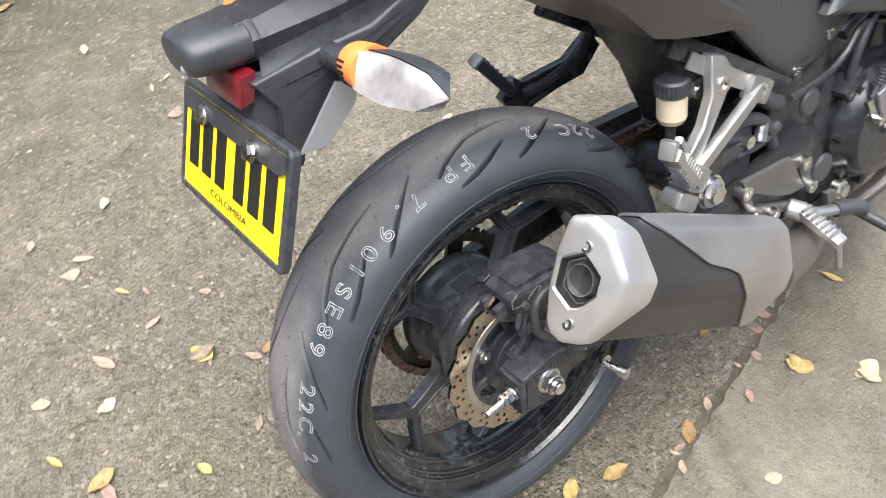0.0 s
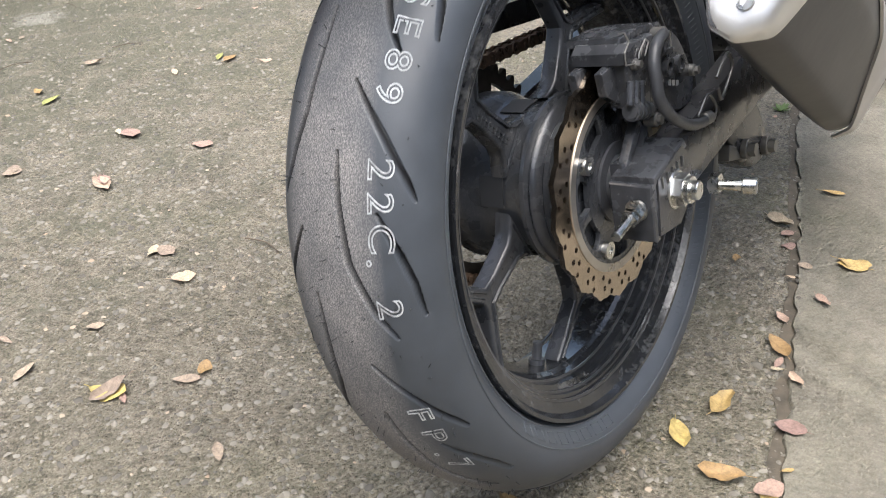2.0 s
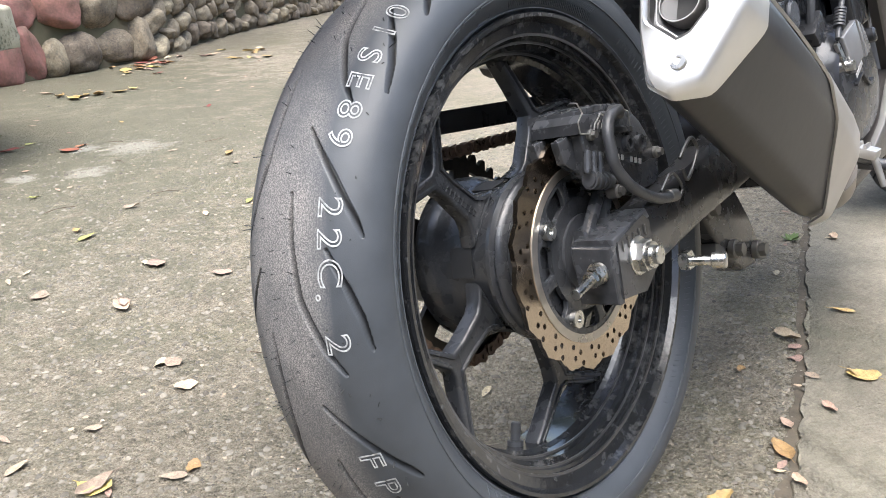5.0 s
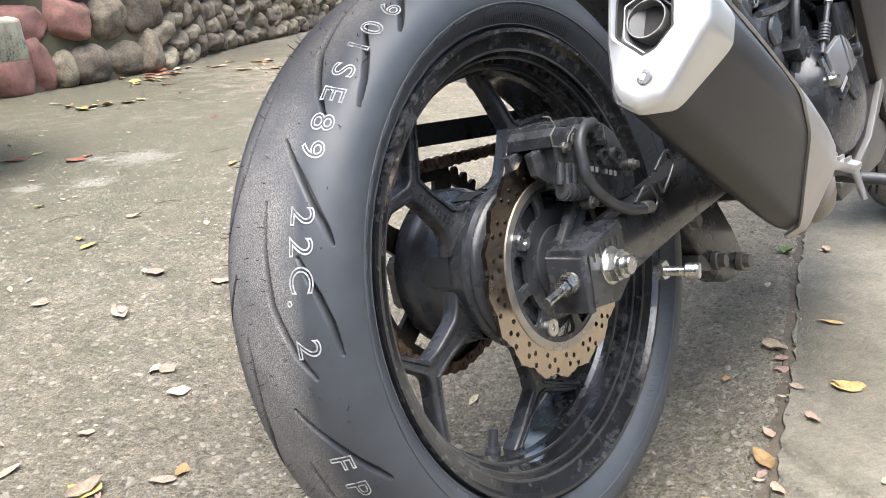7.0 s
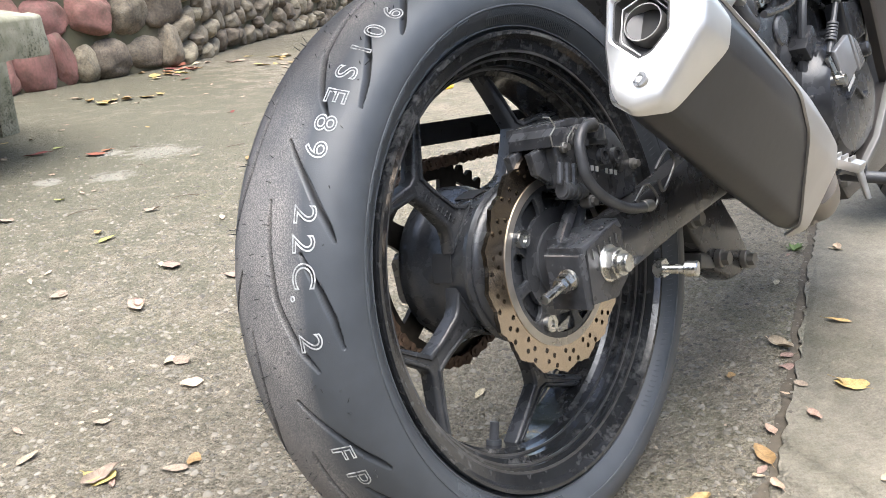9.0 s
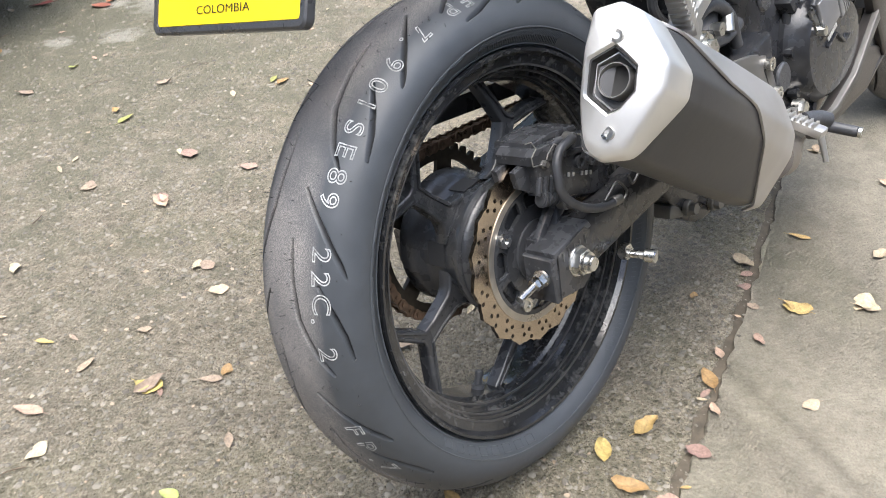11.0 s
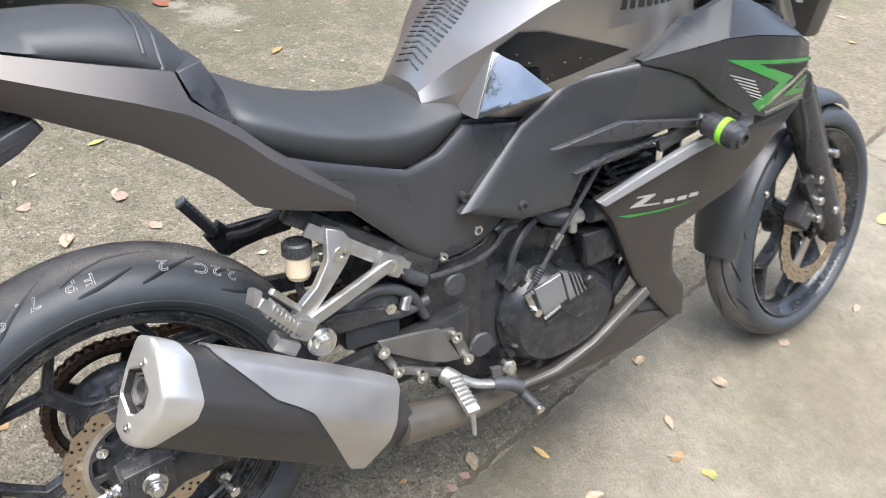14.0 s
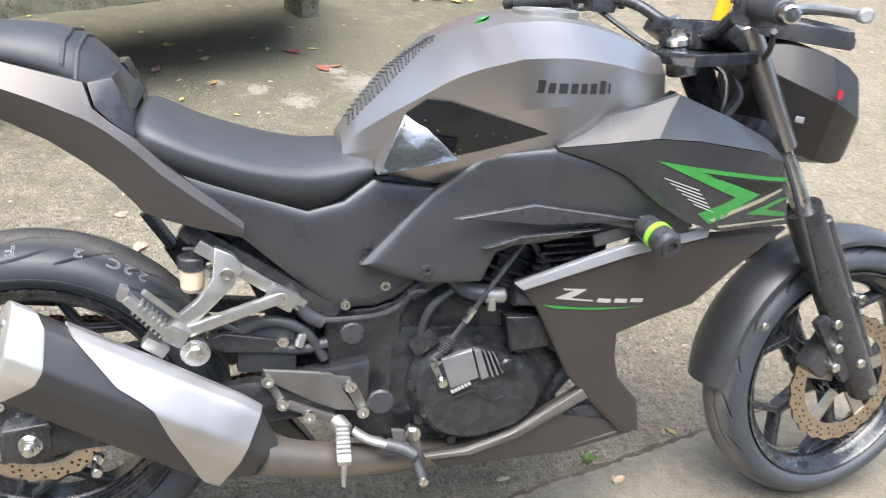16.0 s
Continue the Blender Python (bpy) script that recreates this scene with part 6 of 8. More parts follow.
shield()
bm = bmesh.new()
tube(bm, [EX0 + EXD * 0.43, (0.47, -0.165, 0.262), (0.56, -0.13, 0.235), (0.68, -0.09, 0.215), (0.82, -0.06, 0.22), (0.95, -0.05, 0.26)], lambda t: 0.032 - 0.008 * t, n=18)
part("link_pipe", bm, PIPE, muffler, "heat-browned exhaust pipe")
bm = bmesh.new()
slab(bm, [(0.38, -0.195, 0.33), (0.42, -0.18, 0.30), (0.53, -0.15, 0.262), (0.62, -0.13, 0.24), (0.60, -0.13, 0.205), (0.50, -0.15, 0.215), (0.40, -0.19, 0.262)], (0, 0.02, 0), 0.006)
part("pipe_cover", bm, PIPE, muffler, "heat-browned pipe cover")

# ---- footrests, brake pedal, reservoir ----
bm = bmesh.new()
slab(bm, [(0.288, -0.136, 0.642), (0.316, -0.136, 0.630), (0.333, -0.136, 0.604), (0.316, -0.139, 0.578), (0.288, -0.145, 0.548), (0.254, -0.153, 0.516), (0.230, -0.158, 0.508), (0.222, -0.158, 0.528), (0.262, -0.151, 0.560), (0.284, -0.144, 0.592)], (0, 0.014, 0), 0.003)
beam(bm, (0.236, -0.158, 0.508), (0.392, -0.132, 0.556), 0.014, 0.019, bevel=0.004)
beam(bm, (0.262, -0.125, 0.642), (0.428, -0.122, 0.533), 0.006, 0.022, up=(0.5, 0, 0.8), bevel=0.002)
box(bm, (0.392, -0.128, 0.553), (0.05, 0.016, 0.034), rot("Y", 30), bevel=0.006)
box(bm, (0.23, -0.16, 0.51), (0.036, 0.03, 0.034), rot("Y", 30), bevel=0.007)
hanger = part("footrest_hanger", bm, ALU, bike, "cast aluminium pillion footrest hanger", sharp=40)
bm = bmesh.new()
beam(bm, (0.226, -0.167, 0.508), (0.160, -0.186, 0.586), 0.026, 0.017, bevel=0.005)
beam(bm, (0.155, -0.187, 0.58), (0.162, -0.185, 0.602), 0.02, 0.012, bevel=0.003)
beam(bm, (0.235, -0.150, 0.53), (0.186, -0.176, 0.588), 0.010, 0.010, bevel=0.003)
box(bm, (0.20, -0.168, 0.496), (0.04, 0.03, 0.022), rot("Y", 35), bevel=0.005)
rest = part("pillion_footrest", bm, ALU, hanger, "folded ribbed aluminium footrest", sharp=40)
bm = bmesh.new()
for k in range(7):
    t = k / 8
    box(bm, Vector((0.214, -0.172, 0.522)).lerp(Vector((0.166, -0.186, 0.582)), t), (0.0035, 0.024, 0.0235), rot("Y", 45), bevel=0.001)
tagged(part("footrest_ribs", bm, ALU, rest), kind="stuff")
for p, r in (((0.307, -0.143, 0.597), 0.0115), ((0.392, -0.138, 0.553), 0.0105)):
    bm = bmesh.new()
    ringed(bm, p, (p[0], p[1] + 0.008, p[2]), r, r * 0.5, n=22)
    cyl(bm, (p[0], p[1] + 0.003, p[2]), (p[0], p[1] + 0.008, p[2]), r * 0.55, n=6)
    part("bolt", bm, STEEL, hanger)
bm = bmesh.new()
cyl(bm, (0.258, -0.182, 0.478), (0.258, -0.172, 0.478), 0.0135, n=6)
cyl(bm, (0.258, -0.174, 0.478), (0.258, -0.168, 0.478), 0.0195, n=26)
cyl(bm, (0.258, -0.168, 0.478), (0.258, -0.120, 0.478), 0.023, n=24)
part("muffler_bolt", bm, STEEL, hanger, "bright muffler mounting bolt", sharp=25)
bm = bmesh.new()
slab(bm, [(0.255, -0.132, 0.475), (0.30, -0.128, 0.49), (0.44, -0.11, 0.46), (0.44, -0.11, 0.44), (0.30, -0.128, 0.455)], (0, 0.012, 0), 0.003)
part("muffler_stay", bm, FRAMEB, hanger)

res = bmesh.new()
cyl(res, (0.253, -0.108, 0.560), (0.253, -0.108, 0.566), 0.0155, 0.0185, n=28)
cyl(res, (0.253, -0.108, 0.565), (0.253, -0.108, 0.597), 0.0188, n=28, bevel=0.002)
reservoir = part("brake_reservoir", res, CREAM, bike, "cream plastic brake fluid reservoir")
bm = bmesh.new()
cyl(bm, (0.253, -0.108, 0.597), (0.253, -0.108, 0.619), 0.0212, n=28, bevel=0.003)
cap_ = part("cap", bm, PLASTIC, reservoir, "black ribbed cap")
bm = bmesh.new()
for k in range(26):
    q = 6.2832 * k / 26
    cyl(bm, (0.253 + 0.0212 * math.cos(q), -0.108 + 0.0212 * math.sin(q), 0.599), (0.253 + 0.0212 * math.cos(q), -0.108 + 0.0212 * math.sin(q), 0.6165), 0.0012, n=6)
tagged(part("cap_ribs", bm, PLASTIC, cap_), kind="stuff")
bm = bmesh.new()
beam(bm, (0.27, -0.11, 0.59), (0.30, -0.118, 0.60), 0.008, 0.02, bevel=0.002)
cyl(bm, (0.288, -0.122, 0.588), (0.288, -0.112, 0.588), 0.008, n=14)
part("bracket", bm, STEEL, reservoir)
bm = bmesh.new()
tube(bm, [(0.253, -0.108, 0.562), (0.257, -0.105, 0.53), (0.29, -0.105, 0.50), (0.345, -0.11, 0.475)], 0.0065, n=10)
part("feed_hose", bm, HOSE, reservoir)

bm = bmesh.new()
slab(bm, [(0.362, -0.14, 0.428), (0.452, -0.138, 0.418), (0.478, -0.136, 0.412), (0.515, -0.134, 0.352), (0.522, -0.134, 0.338), (0.487, -0.135, 0.343), (0.452, -0.136, 0.358), (0.375, -0.14, 0.404)], (0, 0.006, 0), 0.0015)
heel = part("heel_guard", bm, DIRTY, bike, "grey metal heel guard plate")
bm = bmesh.new()
beam(bm, (0.37, -0.131, 0.405), (0.396, -0.131, 0.360), 0.010, 0.016, up=(1, 0, 0), bevel=0.003)
beam(bm, (0.396, -0.131, 0.36), (0.50, -0.128, 0.315), 0.010, 0.016, bevel=0.003)
beam(bm, (0.452, -0.128, 0.40), (0.508, -0.128, 0.392), 0.012, 0.022, bevel=0.003)
beam(bm, (0.509, -0.128, 0.39), (0.535, -0.128, 0.335), 0.012, 0.020, up=(1, 0, 0), bevel=0.003)
part("footrest_bracket", bm, DIRTY, heel)
for p in ((0.37, -0.139, 0.407), (0.395, -0.139, 0.362), (0.508, -0.137, 0.39), (0.532, -0.137, 0.338), (0.44, -0.139, 0.335)):
    bm = bmesh.new()
    ringed(bm, (p[0], p[1] - 0.006, p[2]), (p[0], p[1] + 0.012, p[2]), 0.0105, 0.005, n=20)
    cyl(bm, (p[0], p[1] - 0.002, p[2]), (p[0], p[1] + 0.012, p[2]), 0.0055, n=6)
    part("bolt", bm, STEEL, heel)
bm = bmesh.new()
cyl(bm, (0.487, -0.13, 0.318), (0.50, -0.155, 0.312), 0.016, n=16, bevel=0.003)
beam(bm, (0.495, -0.150, 0.318), (0.492, -0.222, 0.292), 0.024, 0.014, up=(0, 0.3, 1), bevel=0.004)
cyl(bm, (0.492, -0.216, 0.292), (0.492, -0.224, 0.250), 0.0052, 0.004, n=12)
rest = part("rider_footrest", bm, ALU, heel, "bright ribbed rider footrest with a feeler peg", sharp=40)
bm = bmesh.new()
for k in range(7):
    t = k / 7
    box(bm, Vector((0.495, -0.158, 0.324)).lerp(Vector((0.492, -0.218, 0.302)), t), (0.022, 0.004, 0.006), bevel=0.0008)
tagged(part("footrest_ribs", bm, ALU, rest), kind="stuff")
bm = bmesh.new()
tube(bm, [(0.515, -0.142, 0.305), (0.54, -0.152, 0.292), (0.575, -0.16, 0.283)], 0.0105, n=12, flat=0.7)
part("pedal_arm", bm, ALU, heel)
bm = bmesh.new()
tube(bm, [(0.572, -0.16, 0.283), (0.60, -0.168, 0.278), (0.622, -0.178, 0.268)], 0.0125, n=12)
cyl(bm, (0.622, -0.150, 0.262), (0.628, -0.222, 0.248), 0.009, n=12, bevel=0.002)
part("pedal_pad", bm, HOSE, heel, "black rubber brake pedal tip")
bm = bmesh.new()
cyl(bm, (0.628, -0.222, 0.248), (0.6285, -0.227, 0.247), 0.0085, n=12)
part("pedal_end", bm, STEEL, heel)

# left pillion footrest seen through under the tail
bm = bmesh.new()
slab(bm, [(0.189, 0.150, 0.533), (0.217, 0.150, 0.558), (0.231, 0.148, 0.545), (0.262, 0.143, 0.549), (0.304, 0.135, 0.555), (0.345, 0.125, 0.590), (0.365, 0.125, 0.560), (0.334, 0.130, 0.522), (0.290, 0.140, 0.513), (0.253, 0.148, 0.501), (0.226, 0.150, 0.490), (0.211, 0.150, 0.497)], (0, 0.014, 0), 0.004)
tube(bm, [(0.225, 0.147, 0.528), (0.27, 0.140, 0.533), (0.33, 0.128, 0.562), (0.35, 0.12, 0.62)], 0.010, n=10)
left_rest = part("left_footrest", bm, FRAMEB, bike, "black left pillion footrest and hanger")
bm = bmesh.new()
beam(bm, (0.207, 0.148, 0.540), (0.160, 0.160, 0.602), 0.028, 0.017, bevel=0.005)
peg = part("peg", bm, HOSE, left_rest, "black rubber-topped peg")
bm = bmesh.new()
for k in range(8):
    p = Vector((0.204, 0.150, 0.553)).lerp(Vector((0.166, 0.160, 0.606)), k / 7)
    box(bm, p, (0.0035, 0.026, 0.005), rot("Y", 50), bevel=0.001)
tagged(part("ribs", bm, HOSE, peg), kind="stuff")
bm = bmesh.new()
beam(bm, (0.1615, 0.1597, 0.600), (0.1575, 0.1608, 0.6055), 0.029, 0.019, bevel=0.004)
part("peg_tip", bm, ALU, peg, "bare metal peg tip")

# ---- frame and engine ----
bm = bmesh.new()
for s in (-1, 1):
    beam(bm, (0.24, s * 0.108, 0.668), (0.485, s * 0.105, 0.512), 0.022, 0.032, up=(0.5, 0, 0.8), bevel=0.006)
    slab(bm, [(0.462, s * 0.10, 0.512), (0.545, s * 0.10, 0.518), (0.585, s * 0.10, 0.53), (0.615, s * 0.10, 0.565), (0.625, s * 0.10, 0.552), (0.598, s * 0.10, 0.50), (0.600, s * 0.10, 0.40), (0.615, s * 0.10, 0.26), (0.50, s * 0.10, 0.26), (0.482, s * 0.10, 0.33), (0.468, s * 0.10, 0.44)], (0, -s * 0.03, 0), 0.006)
    tube(bm, [(0.61, s * 0.10, 0.545), (0.75, s * 0.12, 0.66), (0.95, s * 0.08, 0.80), (1.08, s * 0.03, 0.88)], 0.018, n=12)
    tube(bm, [(1.08, s * 0.03, 0.84), (1.02, s * 0.09, 0.62), (0.94, s * 0.1, 0.42), (0.84, s * 0.08, 0.26)], 0.015, n=12)
frame_ = part("frame", bm, FRAMEB, bike, "satin black steel frame and pivot plates", sharp=40)
bm = bmesh.new()
for s in (-1,):
    tube(bm, [(0.462, -0.132, 0.512), (0.50, -0.134, 0.514), (0.55, -0.134, 0.520), (0.585, -0.134, 0.536), (0.606, -0.134, 0.560), (0.628, -0.132, 0.563)], 0.005, n=8)
part("plate_lip", bm, FRAMEB, frame_)
for x, z_, r in ((0.508, 0.487, 0.021), (0.563, 0.353, 0.024)):
    bm = bmesh.new()
    cyl(bm, (x, -0.129, z_), (x, -0.137, z_), r, n=28, bevel=0.003)
    part("pivot_plug", bm, PLASTIC, frame_)
for x, z_ in ((0.622, 0.285),):
    bm = bmesh.new()
    cyl(bm, (x, -0.125, z_), (x, -0.145, z_), 0.012, n=6)
    cyl(bm, (x, -0.125, z_), (x, -0.138, z_), 0.016, n=20)
    part("engine_bolt", bm, STEEL, frame_)
bm = bmesh.new()
slab(bm, [(0.585, -0.125, 0.295), (0.635, -0.125, 0.288), (0.645, -0.125, 0.235), (0.60, -0.125, 0.235)], (0, -0.012, 0), 0.003)
part("engine_mount", bm, DIRTY, frame_)

bm = bmesh.new()
box(bm, (0.74, 0, 0.36), (0.34, 0.21, 0.24), bevel=0.03)
engine = part("engine", bm, ENGB, bike, "black engine block with cooling fins", sharp=40)
bm = bmesh.new()
box(bm, (0.83, 0, 0.53), (0.18, 0.19, 0.24), rot("Y", 18), bevel=0.02)
part("cylinder", bm, ENGB, engine, sharp=40)
bm = bmesh.new()
box(bm, (0.66, 0, 0.50), (0.2, 0.18, 0.12), bevel=0.02)
part("gearbox_top", bm, ENGB, engine, sharp=40)
for k in range(7):
    bm = bmesh.new()
    box(bm, (0.80 + 0.012 * k, 0, 0.50 + 0.022 * k), (0.20, 0.215, 0.006), rot("Y", 18), bevel=0.001)
    part("cooling_fin", bm, ENGB, engine)
CLC = Vector((0.735, -0.12, 0.362))
bm = bmesh.new()
outl = []
for k in range(40):
    a = 2 * math.pi * k / 40
    r = 0.108 + 0.010 * math.cos(2 * a + 0.5) + 0.006 * math.cos(3 * a)
    outl.append((math.cos(a) * r * 1.08, math.sin(a) * r * 0.96))
skin(bm, [[CLC + Vector((x * f, dy, z_ * f)) for x, z_ in outl] for f, dy in ((1.04, 0.03), (1.04, 0.006), (1.0, 0.0), (0.97, -0.006), (0.90, -0.020), (0.84, -0.026), (0.5, -0.030), (0.2, -0.031))])
clutch = part("clutch_cover", bm, ENGB, engine, "black clutch cover with bevelled facets", sharp=30)
# the pale colour carries the bright reflection on this facet
bm = bmesh.new()
slab(bm, [(0.661, -0.150, 0.440), (0.712, -0.156, 0.460), (0.729, -0.160, 0.407), (0.680, -0.157, 0.385)], (0, 0.008, 0), 0.003)
part("cover_facet", bm, FACET, clutch, "smoother facet of the cover, its sheen painted pale")
bm = bmesh.new()
slab(bm, [(0.715, -0.157, 0.461), (0.728, -0.157, 0.457), (0.747, -0.161, 0.408), (0.733, -0.161, 0.402)], (0, 0.012, 0), 0.002)
part("cover_rib", bm, FACET, clutch)
for k in range(3):
    u_ = 0.009 * k
    bm = bmesh.new()
    slab(bm, [(0.734 + u_, -0.1565 + 0.001 * k, 0.455 - 0.003 * k), (0.7375 + u_, -0.1565 + 0.001 * k, 0.4535 - 0.003 * k), (0.756 + u_, -0.160 + 0.001 * k, 0.408 + 0.003 * k), (0.752 + u_, -0.160 + 0.001 * k, 0.406 + 0.003 * k)], (0, 0.012, 0), 0.001)
    part("cover_rib", bm, FACET, clutch)
bm = bmesh.new()
for k in range(6):
    p = Vector((0.681, -0.1565, 0.379)).lerp(Vector((0.715, -0.1575, 0.397)), (k + 0.5) / 6)
    box(bm, p, (0.0052, 0.0012, 0.0065), rot("Y", -25))
tagged(part("cover_mark", bm, SILVERF, clutch, "small silver mark on the cover"), kind="stuff")
bm = bmesh.new()
ridge = [(0.687, -0.153, 0.366), (0.723, -0.153, 0.380), (0.761, -0.153, 0.357), (0.779, -0.153, 0.365)]
for p, q in zip(ridge, ridge[1:]):
    beam(bm, p, q, 0.006, 0.004, bevel=0.001)
part("cover_ridge", bm, ENGB, clutch)
for k in range(9):
    a = 40 * k + 12
    x, z_ = CLC.x + 0.118 * math.cos(radians(a)), CLC.z + 0.104 * math.sin(radians(a))
    bm = bmesh.new()
    cyl(bm, (x, -0.112, z_), (x, -0.128, z_), 0.0085, n=8)
    part("cover_bolt", bm, ENGB, engine)
bm = bmesh.new()
slab(bm, [(0.642, -0.14, 0.432), (0.652, -0.14, 0.436), (0.668, -0.145, 0.402), (0.66, -0.145, 0.392)], (0, -0.006, 0), 0.002)
cyl(bm, (0.665, -0.14, 0.398), (0.665, -0.16, 0.398), 0.008, n=14)
part("clutch_arm", bm, STEEL, engine)
bm = bmesh.new()
cyl(bm, (0.775, -0.15, 0.43), (0.777, -0.166, 0.432), 0.012, n=16, bevel=0.003)
part("filler_plug", bm, ENGB, engine)
bm = bmesh.new()
tube(bm, [(0.652, -0.145, 0.44), (0.69, -0.148, 0.50), (0.735, -0.152, 0.575), (0.79, -0.155, 0.665), (0.83, -0.14, 0.71)], 0.0042, n=10)
for t in range(6):
    p = Vector((0.662, -0.146, 0.456)).lerp(Vector((0.675, -0.147, 0.478)), t / 5)
    ringed(bm, p, p + Vector((0.0018, 0, 0.003)), 0.0085, 0.003, n=12)
part("clutch_cable", bm, HOSE, engine, "black clutch cable with rubber bellows")
bm = bmesh.new()
cyl(bm, (0.696, -0.149, 0.511), (0.71, -0.15, 0.535), 0.0065, n=8)
part("cable_adjuster", bm, STEEL, engine)
bm = bmesh.new()
cyl(bm, (0.728, -0.135, 0.553), (0.768, -0.13, 0.55), 0.0135, n=18, bevel=0.003)
cyl(bm, (0.742, -0.14, 0.55), (0.744, -0.14, 0.528), 0.008, n=12)
part("hose_joint", bm, ALU, engine, "bright coolant hose joint")
bm = bmesh.new()
tube(bm, [(0.785, -0.13, 0.55), (0.83, -0.13, 0.545), (0.87, -0.12, 0.50), (0.885, -0.11, 0.44)], 0.019, n=14)
tube(bm, [(0.735, -0.135, 0.555), (0.70, -0.12, 0.56), (0.66, -0.10, 0.60)], 0.016, n=12)
tube(bm, [(0.64, -0.105, 0.36), (0.628, -0.115, 0.44), (0.64, -0.12, 0.52), (0.70, -0.11, 0.57)], 0.007, n=10)
tube(bm, [(0.80, -0.12, 0.66), (0.84, -0.13, 0.60), (0.86, -0.13, 0.55)], 0.006, n=10)
part("coolant_hose", bm, HOSE, engine)
bm = bmesh.new()
slab(bm, [(0.775, -0.135, 0.51), (0.86, -0.135, 0.51), (0.875, -0.135, 0.45), (0.79, -0.135, 0.44)], (0, 0.03, 0), 0.006)
part("engine_casing", bm, ENGB, engine)
bm = bmesh.new()
box(bm, (0.635, -0.115, 0.46), (0.05, 0.03, 0.03), rot("Y", -40), bevel=0.006)
part("engine_casing", bm, ENGB, engine)
bm = bmesh.new()
box(bm, (0.68, -0.105, 0.60), (0.09, 0.05, 0.05), bevel=0.01)
part("engine_casing", bm, ENGB, engine)
for k in range(9):
    z_ = 0.56 + 0.014 * k
    bm = bmesh.new()
    beam(bm, (0.80 + 0.004 * k, -0.118, z_), (0.90 + 0.003 * k, -0.118, z_ + 0.006), 0.05, 0.004, bevel=0)
    part("cylinder_fin", bm, ENGB, engine)
bm = bmesh.new()
slab(bm, [(0.90, -0.12, 0.64), (0.95, -0.12, 0.64), (0.955, -0.115, 0.42), (0.905, -0.115, 0.42)], (0, 0.24, 0), 0.004)
part("radiator", bm, ENGB, bike, "black radiator behind the front wheel")
# rear shock, linkage and inner clutter behind the hanger
bm = bmesh.new()
cyl(bm, (0.40, -0.03, 0.62), (0.47, -0.03, 0.36), 0.03, n=20)
shock = part("rear_shock", bm, FRAMEB, bike, "black coil shock absorber")
bm = bmesh.new()
for k in range(8):
    p = Vector((0.405, -0.03, 0.60)).lerp(Vector((0.465, -0.03, 0.38)), k / 7)
    ringed(bm, p, p + Vector((0.003, 0, -0.011)), 0.042, 0.03, n=24)
tagged(part("spring_coil", bm, FRAMEB, shock), kind="stuff")
bm = bmesh.new()
slab(bm, [(0.27, -0.06, 0.655), (0.34, -0.06, 0.65), (0.47, -0.06, 0.52), (0.45, -0.06, 0.40), (0.385, -0.06, 0.45), (0.335, -0.06, 0.56)], (0, 0.12, 0), 0.01)
part("mudguard", bm, PLASTIC, bike, "black inner mudguard behind the wheel")
bm = bmesh.new()
tube(bm, [(0.30, -0.1, 0.46), (0.37, -0.115, 0.505), (0.43, -0.115, 0.485), (0.465, -0.11, 0.43)], 0.009, n=12)
tube(bm, [(0.27, -0.09, 0.45), (0.34, -0.105, 0.455), (0.42, -0.11, 0.45), (0.47, -0.11, 0.46)], 0.010, n=12)
tube(bm, [(0.40, -0.11, 0.57), (0.43, -0.115, 0.52), (0.46, -0.115, 0.50)], 0.012, n=12)
box(bm, (0.37, -0.09, 0.45), (0.10, 0.04, 0.09), bevel=0.01)
part("brake_line", bm, HOSE, bike, "black hoses behind the footrest hanger")
bm = bmesh.new()
cyl(bm, (0.395, -0.125, 0.47), (0.395, -0.11, 0.47), 0.010, n=6)
cyl(bm, (0.42, -0.12, 0.46), (0.43, -0.115, 0.485), 0.009, n=12)
part("hose_union", bm, STEEL, bike)

# ---- tail ----
TAIL = [(-0.19, (0.045, 0.958), (0.068, 0.928), (0.045, 0.905)), (-0.113, (0.096, 0.937), (0.112, 0.914), (0.085, 0.870)), (-0.068, (0.105, 0.925), (0.126, 0.901), (0.098, 0.857)), (0.0, (0.113, 0.910), (0.136, 0.879), (0.112, 0.828)),
        (0.06, (0.118, 0.897), (0.139, 0.859), (0.118, 0.801)), (0.112, (0.121, 0.886), (0.141, 0.8385), (0.124, 0.768)), (0.124, (0.130, 0.851), (0.143, 0.833), (0.127, 0.759)), (0.145, (0.133, 0.834), (0.145, 0.820), (0.130, 0.744)),
        (0.175, (0.135, 0.813), (0.147, 0.797), (0.134, 0.713)), (0.188, (0.136, 0.802), (0.148, 0.786), (0.138, 0.699)), (0.216, (0.137, 0.776), (0.149, 0.760), (0.141, 0.689)), (0.264, (0.140, 0.739), (0.150, 0.724), (0.145, 0.677)), (0.333, (0.142, 0.685), (0.1465, 0.676), (0.144, 0.661))]
bm = bmesh.new()
skin(bm, half_rings([(x, [(0.0, p[1] - 0.006), p, q, (q[0] * 0.5 + r[0] * 0.5 + 0.003, q[1] * 0.45 + r[1] * 0.55), r, (0.0, r[1] - 0.004)]) for x, p, q, r in TAIL]))
tail = part("tail_cowl", bm, TAILSHADED, bike, "matt grey tail cowl with a hard crease", sharp=24)
